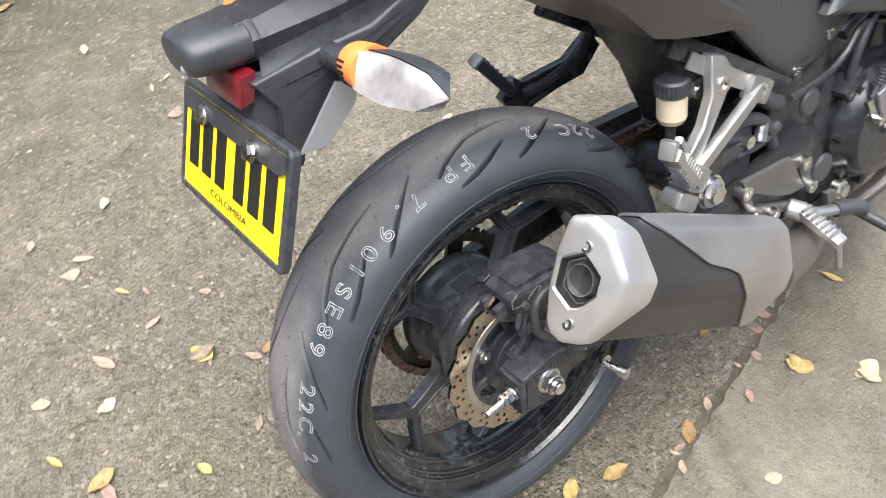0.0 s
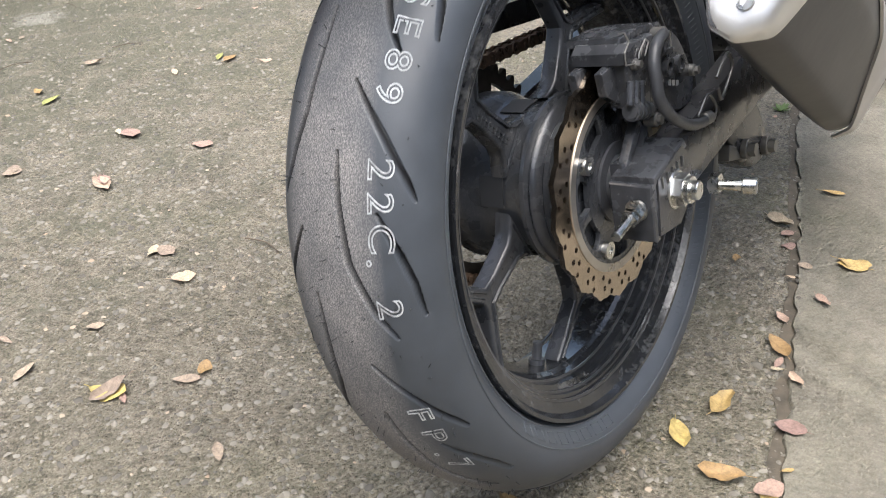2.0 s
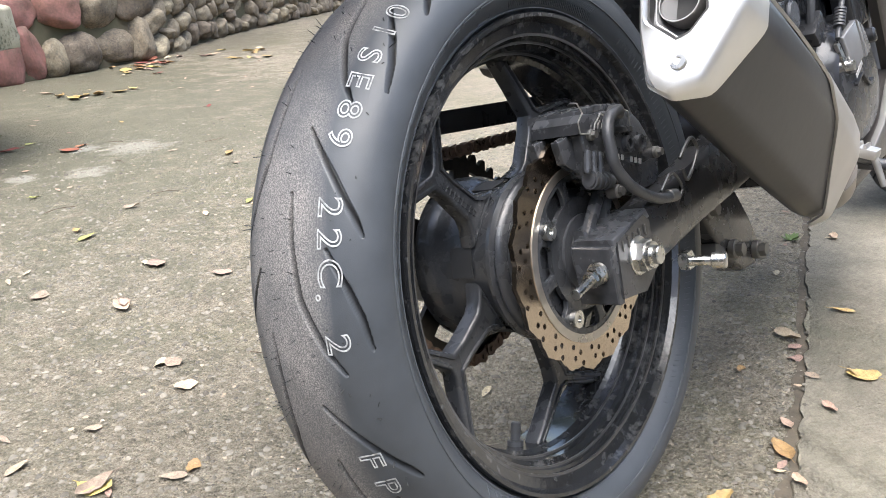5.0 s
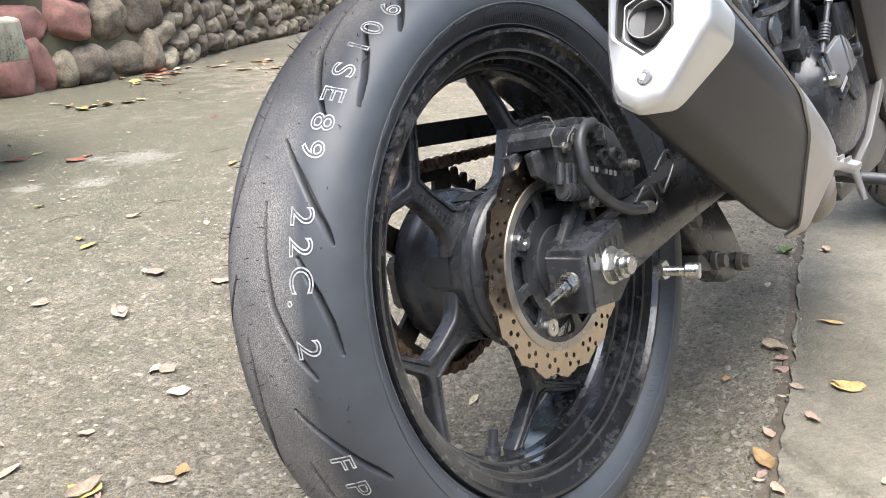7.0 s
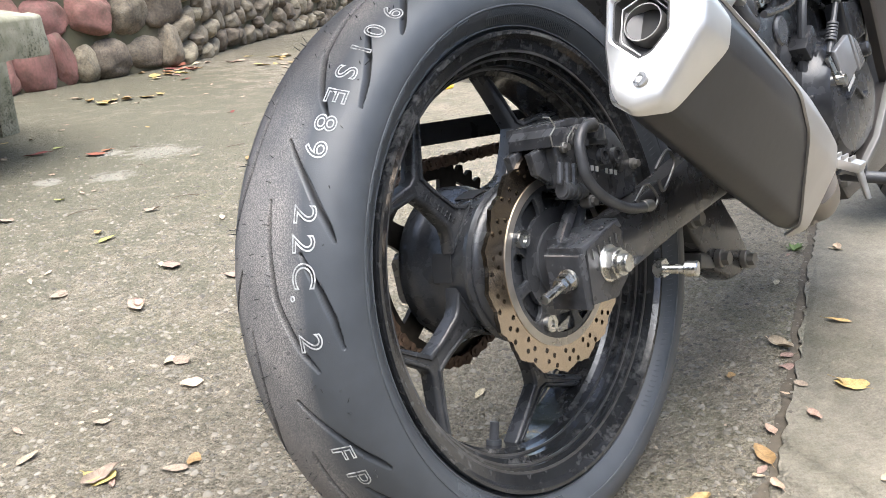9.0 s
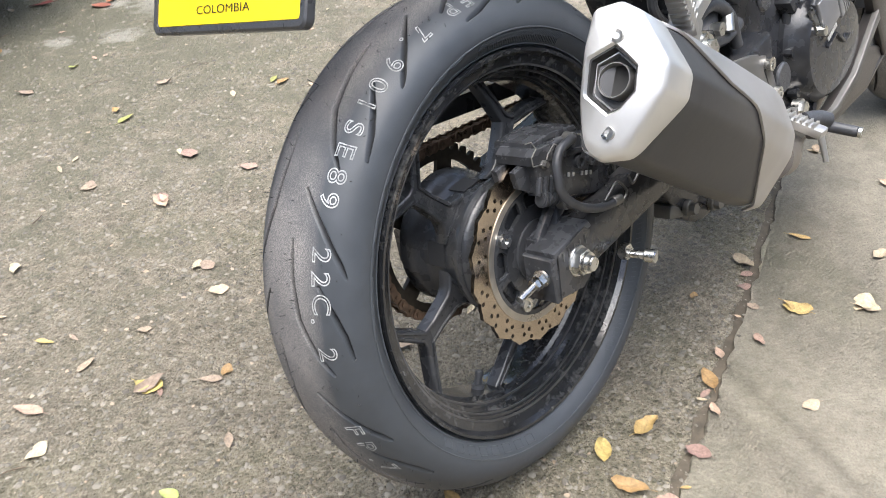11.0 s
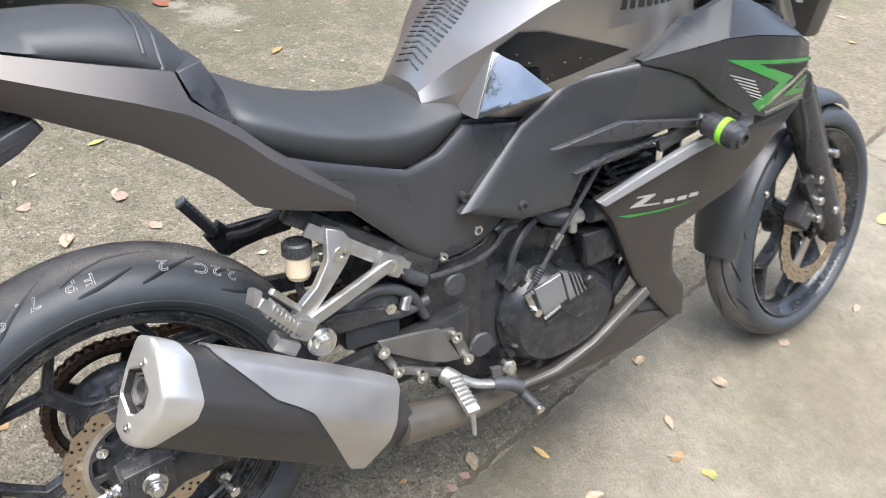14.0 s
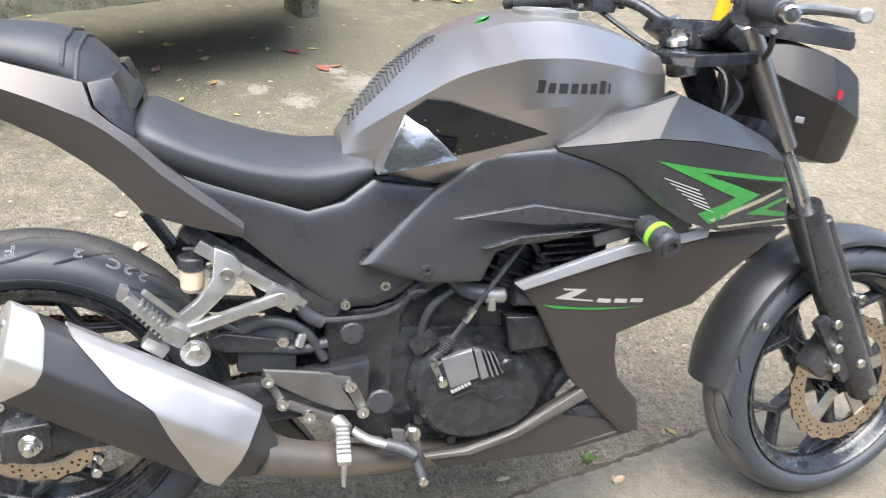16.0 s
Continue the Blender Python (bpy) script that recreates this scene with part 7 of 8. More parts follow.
RLIGHT = [(-0.215, [(0.0, 0.955), (0.03, 0.952), (0.045, 0.935), (0.035, 0.918), (0.0, 0.915)]), (-0.185, [(0.0, 0.968), (0.052, 0.962), (0.078, 0.932), (0.052, 0.893), (0.0, 0.89)]),
          (-0.14, [(0.0, 0.955), (0.076, 0.948), (0.104, 0.916), (0.074, 0.878), (0.0, 0.874)]), (-0.10, [(0.0, 0.94), (0.085, 0.926), (0.114, 0.904), (0.085, 0.884), (0.0, 0.88)]), (-0.068, [(0.0, 0.925), (0.095, 0.905), (0.1185, 0.893), (0.1, 0.885), (0.0, 0.88)])]
bm = bmesh.new()
skin(bm, half_rings(fine(RLIGHT, 3)))
part("tail_light", bm, RED, bike, "pointed red tail light lens", sharp=28)
PILLION = [(-0.15, [(0.0, 0.962), (0.04, 0.96), (0.055, 0.952), (0.04, 0.945), (0.0, 0.945)]), (-0.10, [(0.0, 0.968), (0.06, 0.965), (0.085, 0.945), (0.07, 0.925), (0.0, 0.925)]),
           (-0.03, [(0.0, 0.968), (0.075, 0.962), (0.108, 0.93), (0.095, 0.905), (0.0, 0.905)]), (0.05, [(0.0, 0.964), (0.08, 0.957), (0.112, 0.918), (0.102, 0.888), (0.0, 0.888)]),
           (0.10, [(0.0, 0.955), (0.078, 0.946), (0.112, 0.902), (0.104, 0.874), (0.0, 0.874)]), (0.13, [(0.0, 0.932), (0.074, 0.922), (0.11, 0.884), (0.104, 0.862), (0.0, 0.862)]),
           (0.165, [(0.0, 0.888), (0.07, 0.880), (0.10, 0.858), (0.095, 0.846), (0.0, 0.846)]), (0.192, [(0.0, 0.852), (0.06, 0.848), (0.085, 0.838), (0.08, 0.832), (0.0, 0.832)])]
PILLION = [(x - 0.016, [(y, z_ + 0.008 - float(np.interp(x, [-0.05, 0.10, 0.165], [0.026, 0.020, 0.006])) * (1.0 if k < 2 else 0.55 if k == 2 else 0.0)) for k, (y, z_) in enumerate(pts)]) for x, pts in PILLION]
bm = bmesh.new()
skin(bm, half_rings(fine(PILLION, 4)))
pillion = part("pillion_seat", bm, VINYL, bike, "black vinyl pillion seat pad", sharp=100)
pt = tree_of(pillion)
for x0 in (0.084, 0.102):
    line = []
    for k in range(25):
        q = radians(-28 + 236 * k / 24)
        d = Vector((0.0, -math.cos(q), math.sin(q)))
        hit = pt.ray_cast(Vector((x0, 0, 0.905)) + d * 0.4, -d)
        if hit[0]:
            line.append(hit[0] + d * 0.0006)
    bm = bmesh.new()
    tube(bm, line, 0.0034, n=8, k=1)
    part("seam", bm, VINYL, pillion)
bm = bmesh.new()
slab(bm, [(0.116, -0.114, 0.884), (0.150, -0.106, 0.892), (0.172, -0.112, 0.852), (0.180, -0.124, 0.808), (0.148, -0.1335, 0.833), (0.127, -0.131, 0.853)], (0, 0.07, 0), 0.003)
o = part("seat_bridge", bm, ENGB, bike, "black plastic bridge between the seats")
mirrored(o)
SEAT = [(0.172, [(0.0, 0.838), (0.05, 0.838), (0.085, 0.832), (0.105, 0.818), (0.106, 0.80), (0.0, 0.79)]), (0.20, [(0.0, 0.846), (0.06, 0.846), (0.105, 0.836), (0.128, 0.805), (0.125, 0.775), (0.0, 0.765)]),
        (0.27, [(0.0, 0.824), (0.06, 0.824), (0.112, 0.814), (0.135, 0.783), (0.128, 0.745), (0.0, 0.735)]), (0.35, [(0.0, 0.802), (0.06, 0.802), (0.112, 0.793), (0.134, 0.76), (0.124, 0.717), (0.0, 0.71)]),
        (0.42, [(0.0, 0.792), (0.055, 0.792), (0.102, 0.784), (0.126, 0.75), (0.118, 0.70), (0.0, 0.70)]), (0.47, [(0.0, 0.792), (0.05, 0.791), (0.088, 0.783), (0.118, 0.752), (0.115, 0.712), (0.0, 0.71)]),
        (0.515, [(0.0, 0.793), (0.04, 0.791), (0.07, 0.784), (0.112, 0.764), (0.112, 0.742), (0.0, 0.735)]), (0.535, [(0.0, 0.79), (0.03, 0.788), (0.06, 0.782), (0.106, 0.762), (0.108, 0.752), (0.0, 0.745)])]
SEAT = [(x, [(y, z_ - float(np.interp(x, [0.17, 0.27, 0.42, 0.50, 0.535], [0.008, 0.017, 0.017, 0.010, 0.004])) * (1.0 if k < 3 else 0.3 if k == 3 else 0.0)) for k, (y, z_) in enumerate(p)]) for x, p in SEAT]
# the top runs flat to a tight rounded edge, then falls steeply
SEAT = [(x, [p[0], p[1], (p[2][0] + 0.25 * (p[3][0] - p[2][0]), p[2][1] - 0.10 * (p[2][1] - p[3][1])), (p[3][0] - 0.12 * (p[3][0] - p[2][0]), p[3][1] + 0.50 * (p[2][1] - p[3][1])), (p[3][0] + 0.001, p[3][1] + 0.12 * (p[2][1] - p[3][1])), p[4], p[5]]) for x, p in SEAT]
bm = bmesh.new()
skin(bm, half_rings(fine(SEAT, 5)))
part("rider_seat", bm, VINYL, bike, "black vinyl rider seat", sharp=179)

# flank covers
bm = bmesh.new()
panel(bm, [(0.19, -0.128, 0.772), (0.288, -0.128, 0.739), (0.43, -0.121, 0.696), (0.487, -0.118, 0.711), (0.533, -0.114, 0.747), (0.64, -0.118, 0.735), (0.66, -0.118, 0.66), (0.61, -0.112, 0.565), (0.582, -0.11, 0.542), (0.547, -0.11, 0.527), (0.475, -0.11, 0.524), (0.33, -0.132, 0.657), (0.26, -0.136, 0.70)], crown=0.007)
cover = part("side_cover", bm, DARKGREY, bike, "matt black side cover with bolts", sharp=30)
for p in ((0.497, -0.110, 0.531), (0.562, -0.112, 0.565), (0.528, -0.127, 0.635), (0.621, -0.156, 0.61)):
    bm = bmesh.new()
    ringed(bm, (p[0], p[1] - 0.008, p[2]), (p[0], p[1] + 0.01, p[2]), 0.0085, 0.004, n=18)
    cyl(bm, (p[0], p[1] - 0.004, p[2]), (p[0], p[1] + 0.01, p[2]), 0.0045, n=6)
    part("bolt", bm, STEEL if p[0] < 0.57 and p[2] < 0.6 else FRAMEB, cover)
mirrored(cover)
SHROUD = [(0.514, -0.138, 0.612), (0.627, -0.131, 0.733), (0.70, -0.146, 0.795), (0.725, -0.155, 0.804), (0.80, -0.203, 0.826), (0.915, -0.205, 0.80), (1.06, -0.20, 0.70), (1.04, -0.195, 0.68), (0.965, -0.19, 0.69), (0.90, -0.185, 0.70), (0.79, -0.178, 0.672), (0.73, -0.172, 0.645), (0.712, -0.165, 0.592), (0.625, -0.152, 0.583)]
bm = bmesh.new()
panel(bm, SHROUD, crown=0.006, edge=0.006)
shroud = part("tank_shroud", bm, DARKGREY, bike, "matt dark grey shroud below the tank", sharp=26)
# dark strips stand for the shade along the shroud's crease
bm = bmesh.new()
slab(bm, [(0.652, -0.188, 0.706), (0.778, -0.203, 0.735), (0.96, -0.208, 0.712), (0.80, -0.20, 0.70)], (0, 0.01, 0), 0.003)
slab(bm, [(0.705, -0.186, 0.655), (0.765, -0.196, 0.68), (0.90, -0.20, 0.694), (0.80, -0.185, 0.665)], (0, 0.012, 0), 0.003)
part("shroud_crease_shade", bm, PLASTIC, shroud, "black angular strips for the shaded crease of the shroud")
mirrored(shroud)

# tank
TANK = [(0.488, [(0.0, 0.80), (0.03, 0.80), (0.055, 0.79), (0.066, 0.775), (0.066, 0.755), (0.0, 0.74)]), (0.53, [(0.0, 0.862), (0.045, 0.856), (0.085, 0.83), (0.09, 0.79), (0.086, 0.752), (0.0, 0.74)]),
        (0.58, [(0.0, 0.915), (0.06, 0.91), (0.135, 0.876), (0.13, 0.82), (0.104, 0.75), (0.0, 0.74)]), (0.65, [(0.0, 0.968), (0.075, 0.964), (0.178, 0.928), (0.165, 0.85), (0.118, 0.745), (0.0, 0.74)]),
        (0.735, [(0.0, 1.003), (0.085, 0.998), (0.196, 0.958), (0.188, 0.88), (0.15, 0.775), (0.0, 0.76)]), (0.82, [(0.0, 1.014), (0.100, 1.007), (0.178, 0.96), (0.191, 0.89), (0.190, 0.818), (0.0, 0.80)]),
        (0.91, [(0.0, 1.002), (0.094, 0.994), (0.150, 0.949), (0.169, 0.892), (0.175, 0.838), (0.0, 0.82)]), (0.98, [(0.0, 0.98), (0.076, 0.972), (0.112, 0.934), (0.129, 0.892), (0.134, 0.855), (0.0, 0.84)]),
        (1.03, [(0.0, 0.958), (0.045, 0.955), (0.075, 0.93), (0.084, 0.90), (0.087, 0.875), (0.0, 0.86)])]
bm = bmesh.new()
skin(bm, half_rings(fine(TANK[:5], 5) + fine(TANK[4:], 5)[1:]))
tank = part("fuel_tank", bm, GREY, bike, "matt grey metallic fuel tank with hard creases", sharp=15)
tt = tree_of(tank)
film("tank_film", [(0.534, 0.763), (0.576, 0.862), (0.602, 0.886), (0.636, 0.886), (0.79, 0.846), (0.70, 0.812), (0.62, 0.785)], tt, DECAL, tank, "glossy black film patch", lift=0.003, cell=0.008)
# the film's lower rear corner lies on a ledge that leans back and mirrors the sky
bm = bmesh.new()
y_ = tt.ray_cast(Vector((0.574, -0.6, 0.857)), Vector((0, 1, 0)))[0].y - 0.0042
fold = [Vector((x, y_ - 0.333 * (x - 0.574) + 0.333 * (z_ - 0.857), z_)) for x, z_ in ((0.536, 0.766), (0.574, 0.857), (0.598, 0.848), (0.652, 0.799))]
mid_ = sum(fold, Vector()) / 4
slab(bm, [mid_ + (p - mid_) * 1.03 + Vector((0, 0.0032, 0)) for p in fold], (0, 0.055, 0), 0.003)
part("tank_knee", bm, GREY, tank)
bm = bmesh.new()
slab(bm, fold, (0, 0.003, 0), 0.0004)
part("tank_film_fold", bm, MIRRORF, tank, "mirror-bright folded corner of the film")
rnd = random.Random(4)
bm = bmesh.new()
for k in range(16):
    t_, u_ = rnd.random(), rnd.random() ** 0.5
    x, z_ = 0.56 + 0.2 * t_, 0.79 + 0.07 * u_ - 0.02 * t_
    hit = tt.ray_cast(Vector((x, -0.6, z_)), Vector((0, 1, 0)))
    if hit[0]:
        cyl(bm, hit[0] + Vector((0, -0.0025, 0)), hit[0] + Vector((0, -0.0048, 0)), 0.0016, 0.0007, n=7)
tagged(part("grit_specks", bm, STEEL, tank, "bright specks on the film"), kind="stuff")
bm = bmesh.new()
ringed(bm, (0.83, 0, 1.000), (0.8295, 0, 1.0165), 0.056, 0.042, n=40)
cyl(bm, (0.83, 0, 1.000), (0.8295, 0, 1.0145), 0.043, n=36)
part("filler_cap", bm, ALU, tank, "round aluminium filler cap")
bm = bmesh.new()
box(bm, (0.565, 0, 0.722), (0.21, 0.20, 0.056), bevel=0.004)
part("tank_base", bm, PLASTIC, tank)
# ribbed rubber pad on the tank's rear
bm = bmesh.new()
for k in range(24):
    t = k / 23
    x = 0.505 + 0.15 * t
    zt = np.interp(x, [0.488, 0.53, 0.58, 0.65], [0.802, 0.864, 0.917, 0.970])
    w = 0.028 + 0.035 * math.sin(math.pi * min(1, t + 0.12))
    for s in (-1, 1):
        ends = []
        for px, py in ((x, s * 0.003), (x - 0.007, s * w * 0.40), (x - 0.009, s * w * 0.52), (x - 0.015, s * w * 0.9)):
            hit = tt.find_nearest(Vector((px - 0.03, py, zt + 0.02)))
            ends.append(hit[0] + hit[1].normalized() * 0.0005)
        for p_, q_ in (ends[:2], ends[2:]):
            beam(bm, p_, q_, 0.0030, 0.0022, up=(-0.6, 0, 0.8), bevel=0)
tagged(part("tank_pad", bm, HOSE, tank, "black ribbed rubber tank pad"), kind="stuff")


x = 0.760
for h, w in ((0.019, 0.013), (0.015, 0.012), (0.015, 0.015), (0.015, 0.012), (0.015, 0.011), (0.015, 0.012), (0.019, 0.011), (0.015, 0.004)):
    film("wordmark", [(x, 0.909), (x + w, 0.909), (x + w + h * 0.12, 0.909 + h), (x + h * 0.12, 0.909 + h)], tt, INK, tank, "black wordmark shape", lift=0.0018, cell=0.005)
    x += w + 0.0055
bm = bmesh.new()
slab(bm, [(0.700, -0.028, 0.9885), (0.719, -0.031, 0.994), (0.707, -0.012, 0.9935), (0.729, -0.014, 1.0005), (0.721, -0.021, 0.9965), (0.711, -0.024, 0.993)], (0, 0, 0.002))
part("tank_badge", bm, GREEN, tank, "small green badge")

# wings beside the radiator
WINGFOLD = (0.948, -0.243, 0.8555)
bm = bmesh.new()
shell(bm, [(0.800, -0.2065, 0.831), (0.845, -0.202, 0.853), (0.89, -0.198, 0.882), (0.945, -0.200, 0.898), (0.9925, -0.203, 0.917)],
      [(0.800, -0.2075, 0.8295), (0.868, -0.220, 0.8395), WINGFOLD], thick=0.014, n=24, m=5, bulge=-0.002)
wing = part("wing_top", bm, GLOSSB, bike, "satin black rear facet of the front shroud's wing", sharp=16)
bm = bmesh.new()
shell(bm, [(0.9925, -0.203, 0.917), (1.10, -0.185, 0.880), (1.19, -0.168, 0.842), (1.21, -0.185, 0.818)],
      [WINGFOLD, (1.020, -0.243, 0.853), (1.142, -0.231, 0.836), (1.195, -0.214, 0.815)], thick=0.014, n=24, m=5, bulge=0.002)
wing_fore = part("wing_front", bm, WINGLIT, bike, "satin front facet of the shroud's wing, paler for its light", sharp=16)
bm = bmesh.new()
shell(bm, [(0.800, -0.2075, 0.8285), (0.868, -0.220, 0.838), (0.948, -0.243, 0.854), (1.020, -0.243, 0.8515), (1.142, -0.231, 0.8345), (1.195, -0.214, 0.8135)],
      [(0.802, -0.207, 0.825), (0.86, -0.211, 0.81), (0.915, -0.214, 0.79), (0.98, -0.222, 0.742), (1.03, -0.226, 0.715), (1.093, -0.226, 0.70), (1.252, -0.18, 0.697)], thick=0.012, n=40, m=8, bulge=0.004)
wing_low = part("wing_side", bm, DARKGREY, bike, "matt grey side wing with a green arrow graphic", sharp=26)
wt = tree_of(wing_low)
film("green_arrow", [(0.952, 0.820), (1.21, 0.788), (1.21, 0.781), (1.034, 0.803), (1.158, 0.762), (1.070, 0.713), (1.044, 0.732), (1.108, 0.759)], wt, GREEN, wing_low, "green arrow graphic")
film("dark_arrow", [(1.045, 0.797), (1.205, 0.778), (1.20, 0.768), (1.163, 0.7625)], wt, INK, wing_low, "black field inside the arrow")
film("pale_stripe", [(1.065, 0.722), (1.155, 0.752), (1.205, 0.770), (1.206, 0.765), (1.16, 0.745), (1.075, 0.718)], wt, PALE, wing_low, "pale gold stripe")
film("pale_stripe", [(1.085, 0.7105), (1.24, 0.711), (1.24, 0.707), (1.09, 0.7065)], wt, PALE, wing_low, "pale gold stripe")
film("green_chevron", [(1.14, 0.727), (1.225, 0.757), (1.223, 0.749), (1.185, 0.733), (1.235, 0.722), (1.235, 0.715)], wt, GREEN, wing_low, "small green chevron")
for k in range(6):
    x = 0.985 + 0.012 * k
    z_ = 0.793 - 0.0085 * k
    film("silver_line", [(x - 0.014, z_), (x + 0.050 - 0.005 * k, z_ - 0.019 + 0.001 * k), (x + 0.050 - 0.005 * k, z_ - 0.0215 + 0.001 * k), (x - 0.013, z_ - 0.0025)], wt, SILVERF, wing_low)
mirrored(wing)
mirrored(wing_fore)
mirrored(wing_low)
LOWC = [(0.775, -0.162, 0.586), (0.86, -0.178, 0.622), (0.945, -0.192, 0.655), (1.087, -0.20, 0.683), (1.262, -0.17, 0.686), (1.215, -0.175, 0.65), (1.165, -0.178, 0.61), (1.105, -0.172, 0.545), (1.03, -0.168, 0.515), (0.972, -0.165, 0.487), (0.978, -0.16, 0.44), (0.996, -0.15, 0.39), (1.052, -0.135, 0.33), (1.072, -0.125, 0.255), (1.03, -0.13, 0.26), (0.93, -0.145, 0.36), (0.895, -0.15, 0.40), (0.82, -0.158, 0.535)]
bm = bmesh.new()
panel(bm, LOWC, thick=0.014, edge=0.004, crown=0.004)
lowc = part("lower_cowl", bm, BROWNGREY, bike, "matt brownish grey lower cowl with model mark", sharp=26)
lt = tree_of(lowc)
bm = bmesh.new()
slab(bm, [(0.772, -0.172, 0.586), (0.86, -0.186, 0.628), (0.945, -0.199, 0.664), (1.09, -0.207, 0.70), (1.085, -0.209, 0.683), (0.95, -0.201, 0.646), (0.785, -0.175, 0.577)], (0, 0.012, 0), 0.0012)
part("cowl_edge", bm, TRIM, lowc, "lighter grey upper edge strip")
film("model_mark", [(0.856, 0.580), (0.896, 0.580), (0.894, 0.5765), (0.872, 0.561), (0.911, 0.5585), (0.911, 0.5555), (0.846, 0.5585), (0.848, 0.562), (0.874, 0.576), (0.856, 0.5765)], lt, SILVERF, lowc, "silver model mark shapes")
for k in range(3):
    x = 0.912 + 0.03 * k
    film("model_mark", [(x + 0.006, 0.5545), (x + 0.030, 0.5535), (x + 0.031, 0.5615), (x + 0.008, 0.5625)], lt, SILVERF, lowc)
film("green_flash", [(0.826, 0.546), (0.89, 0.5425), (1.012, 0.546), (0.91, 0.5385), (0.848, 0.5385)], lt, GREEN, lowc, "green flash under the mark")
mirrored(lowc)
bm = bmesh.new()
panel(bm, [(0.645, -0.14, 0.243), (0.72, -0.145, 0.252), (0.80, -0.148, 0.285), (0.93, -0.142, 0.365), (0.945, -0.14, 0.345), (0.90, -0.142, 0.312), (1.05, -0.12, 0.275), (1.06, -0.12, 0.25), (0.92, -0.135, 0.226), (0.68, -0.138, 0.212)], thick=0.016, edge=0.004, crown=0.004)
belly = part("belly_pan", bm, BROWNGREY, bike, "grey belly pan below the engine", sharp=26)
bm = bmesh.new()
slab(bm, [(0.645, -0.151, 0.247), (0.72, -0.156, 0.257), (0.802, -0.158, 0.289), (0.93, -0.152, 0.369), (0.945, -0.150, 0.350), (0.905, -0.152, 0.328), (0.815, -0.157, 0.278), (0.73, -0.155, 0.246), (0.647, -0.150, 0.238)], (0, 0.010, 0), 0.0015)
part("belly_edge", bm, DIRTY, belly, "dull grey upper edge")
mirrored(belly)
bm = bmesh.new()
slab(bm, [(0.90, -0.135, 0.315), (1.045, -0.12, 0.33), (1.06, -0.118, 0.28), (0.93, -0.13, 0.27)], (0, 0.03, 0), 0.003)
part("belly_inner", bm, PLASTIC, belly)

# frame slider
bm = bmesh.new()
cyl(bm, (0.966, -0.15, 0.708), (0.971, -0.205, 0.702), 0.015, n=22)
slider = part("frame_slider", bm, STEEL, bike, "crash slider on a steel stub")
bm = bmesh.new()
cyl(bm, (0.970, -0.200, 0.703), (0.981, -0.274, 0.691), 0.0215, 0.0235, n=30, bevel=0.006)
part("bobbin", bm, PLASTIC, slider, "black plastic bobbin")
bm = bmesh.new()
ringed(bm, (0.9755, -0.236, 0.6970), (0.977, -0.246, 0.6955), 0.0243, 0.018, n=30)
part("ring", bm, LIME, slider, "lime green ring")
bm = bmesh.new()
ringed(bm, (0.9817, -0.2785, 0.6903), (0.981, -0.274, 0.691), 0.017, 0.010, n=24)
part("end_ring", bm, FRAMEB, slider)
bm = bmesh.new()
beam(bm, (0.90, -0.165, 0.662), (0.985, -0.17, 0.69), 0.012, 0.024, bevel=0.004)
part("slider_bracket", bm, DIRTY, slider)

# ---- fork, front mudguard, headlight and handlebar ----
FT, FB = Vector((1.147, 0, 0.985)), Vector((FRONT_C[0] + 0.014, 0, FRONT_C[2]))
FD = (FB - FT).normalized()


def on_fork(s, y, fwd=0.0):
    """A place along the fork: metres from its top, across, and ahead of its line."""
    return FT + FD * s + Vector((0, y, 0)) + Vector((-FD.z, 0, FD.x)) * -fwd * -1


FL = (FB - FT).length
bm = bmesh.new()
for s in (-1, 1):
    cyl(bm, on_fork(0.36, s * 0.095), on_fork(FL + 0.02, s * 0.095), 0.035, 0.031, n=24, bevel=0.004)
    cyl(bm, on_fork(0.40, s * 0.098, 0.034), on_fork(FL - 0.06, s * 0.100, 0.030), 0.017, 0.013, n=16, bevel=0.004)
    beam(bm, on_fork(FL - 0.22, s * 0.10, -0.03), on_fork(FL - 0.05, s * 0.10, -0.02), 0.02, 0.06, up=(1, 0, 0.5), bevel=0.006)
    cyl(bm, on_fork(0.355, s * 0.095), on_fork(0.375, s * 0.095), 0.0365, n=24)
fork = part("fork", bm, FRAMEB, bike, "telescopic fork with black lower legs")
for s in (-1, 1):
    bm = bmesh.new()
    cyl(bm, on_fork(0.20, s * 0.095), on_fork(0.37, s * 0.095), 0.019, n=24)
    part("fork_tube", bm, STEEL, fork, "polished inner fork tube")
    bm = bmesh.new()
    cyl(bm, on_fork(-0.03, s * 0.108), on_fork(0.22, s * 0.104), 0.0215, n=24, bevel=0.003)
    part("fork_stay", bm, GREY, fork, "grey upper fork tube")
    bm = bmesh.new()
    cyl(bm, on_fork(FL, s * 0.12), on_fork(FL, s * 0.095), 0.017, n=22, bevel=0.002)
    hexa(bm, on_fork(FL, s * 0.127), on_fork(FL, s * 0.118), 0.012)
    part("axle_end", bm, STEEL, fork)
bm = bmesh.new()
box(bm, on_fork(0.03, 0) + Vector((-0.04, 0, 0.02)), (0.09, 0.24, 0.028), rot("Y", 30), bevel=0.008)
box(bm, on_fork(0.20, 0) + Vector((-0.03, 0, 0.0)), (0.09, 0.24, 0.035), rot("Y", 30), bevel=0.008)
cyl(bm, on_fork(0.03, 0) + Vector((-0.06, 0, 0.0)), on_fork(0.2, 0) + Vector((-0.06, 0, 0)), 0.03, n=20)
part("fork_yoke", bm, ENGB, fork, "black fork yokes")
bm = bmesh.new()
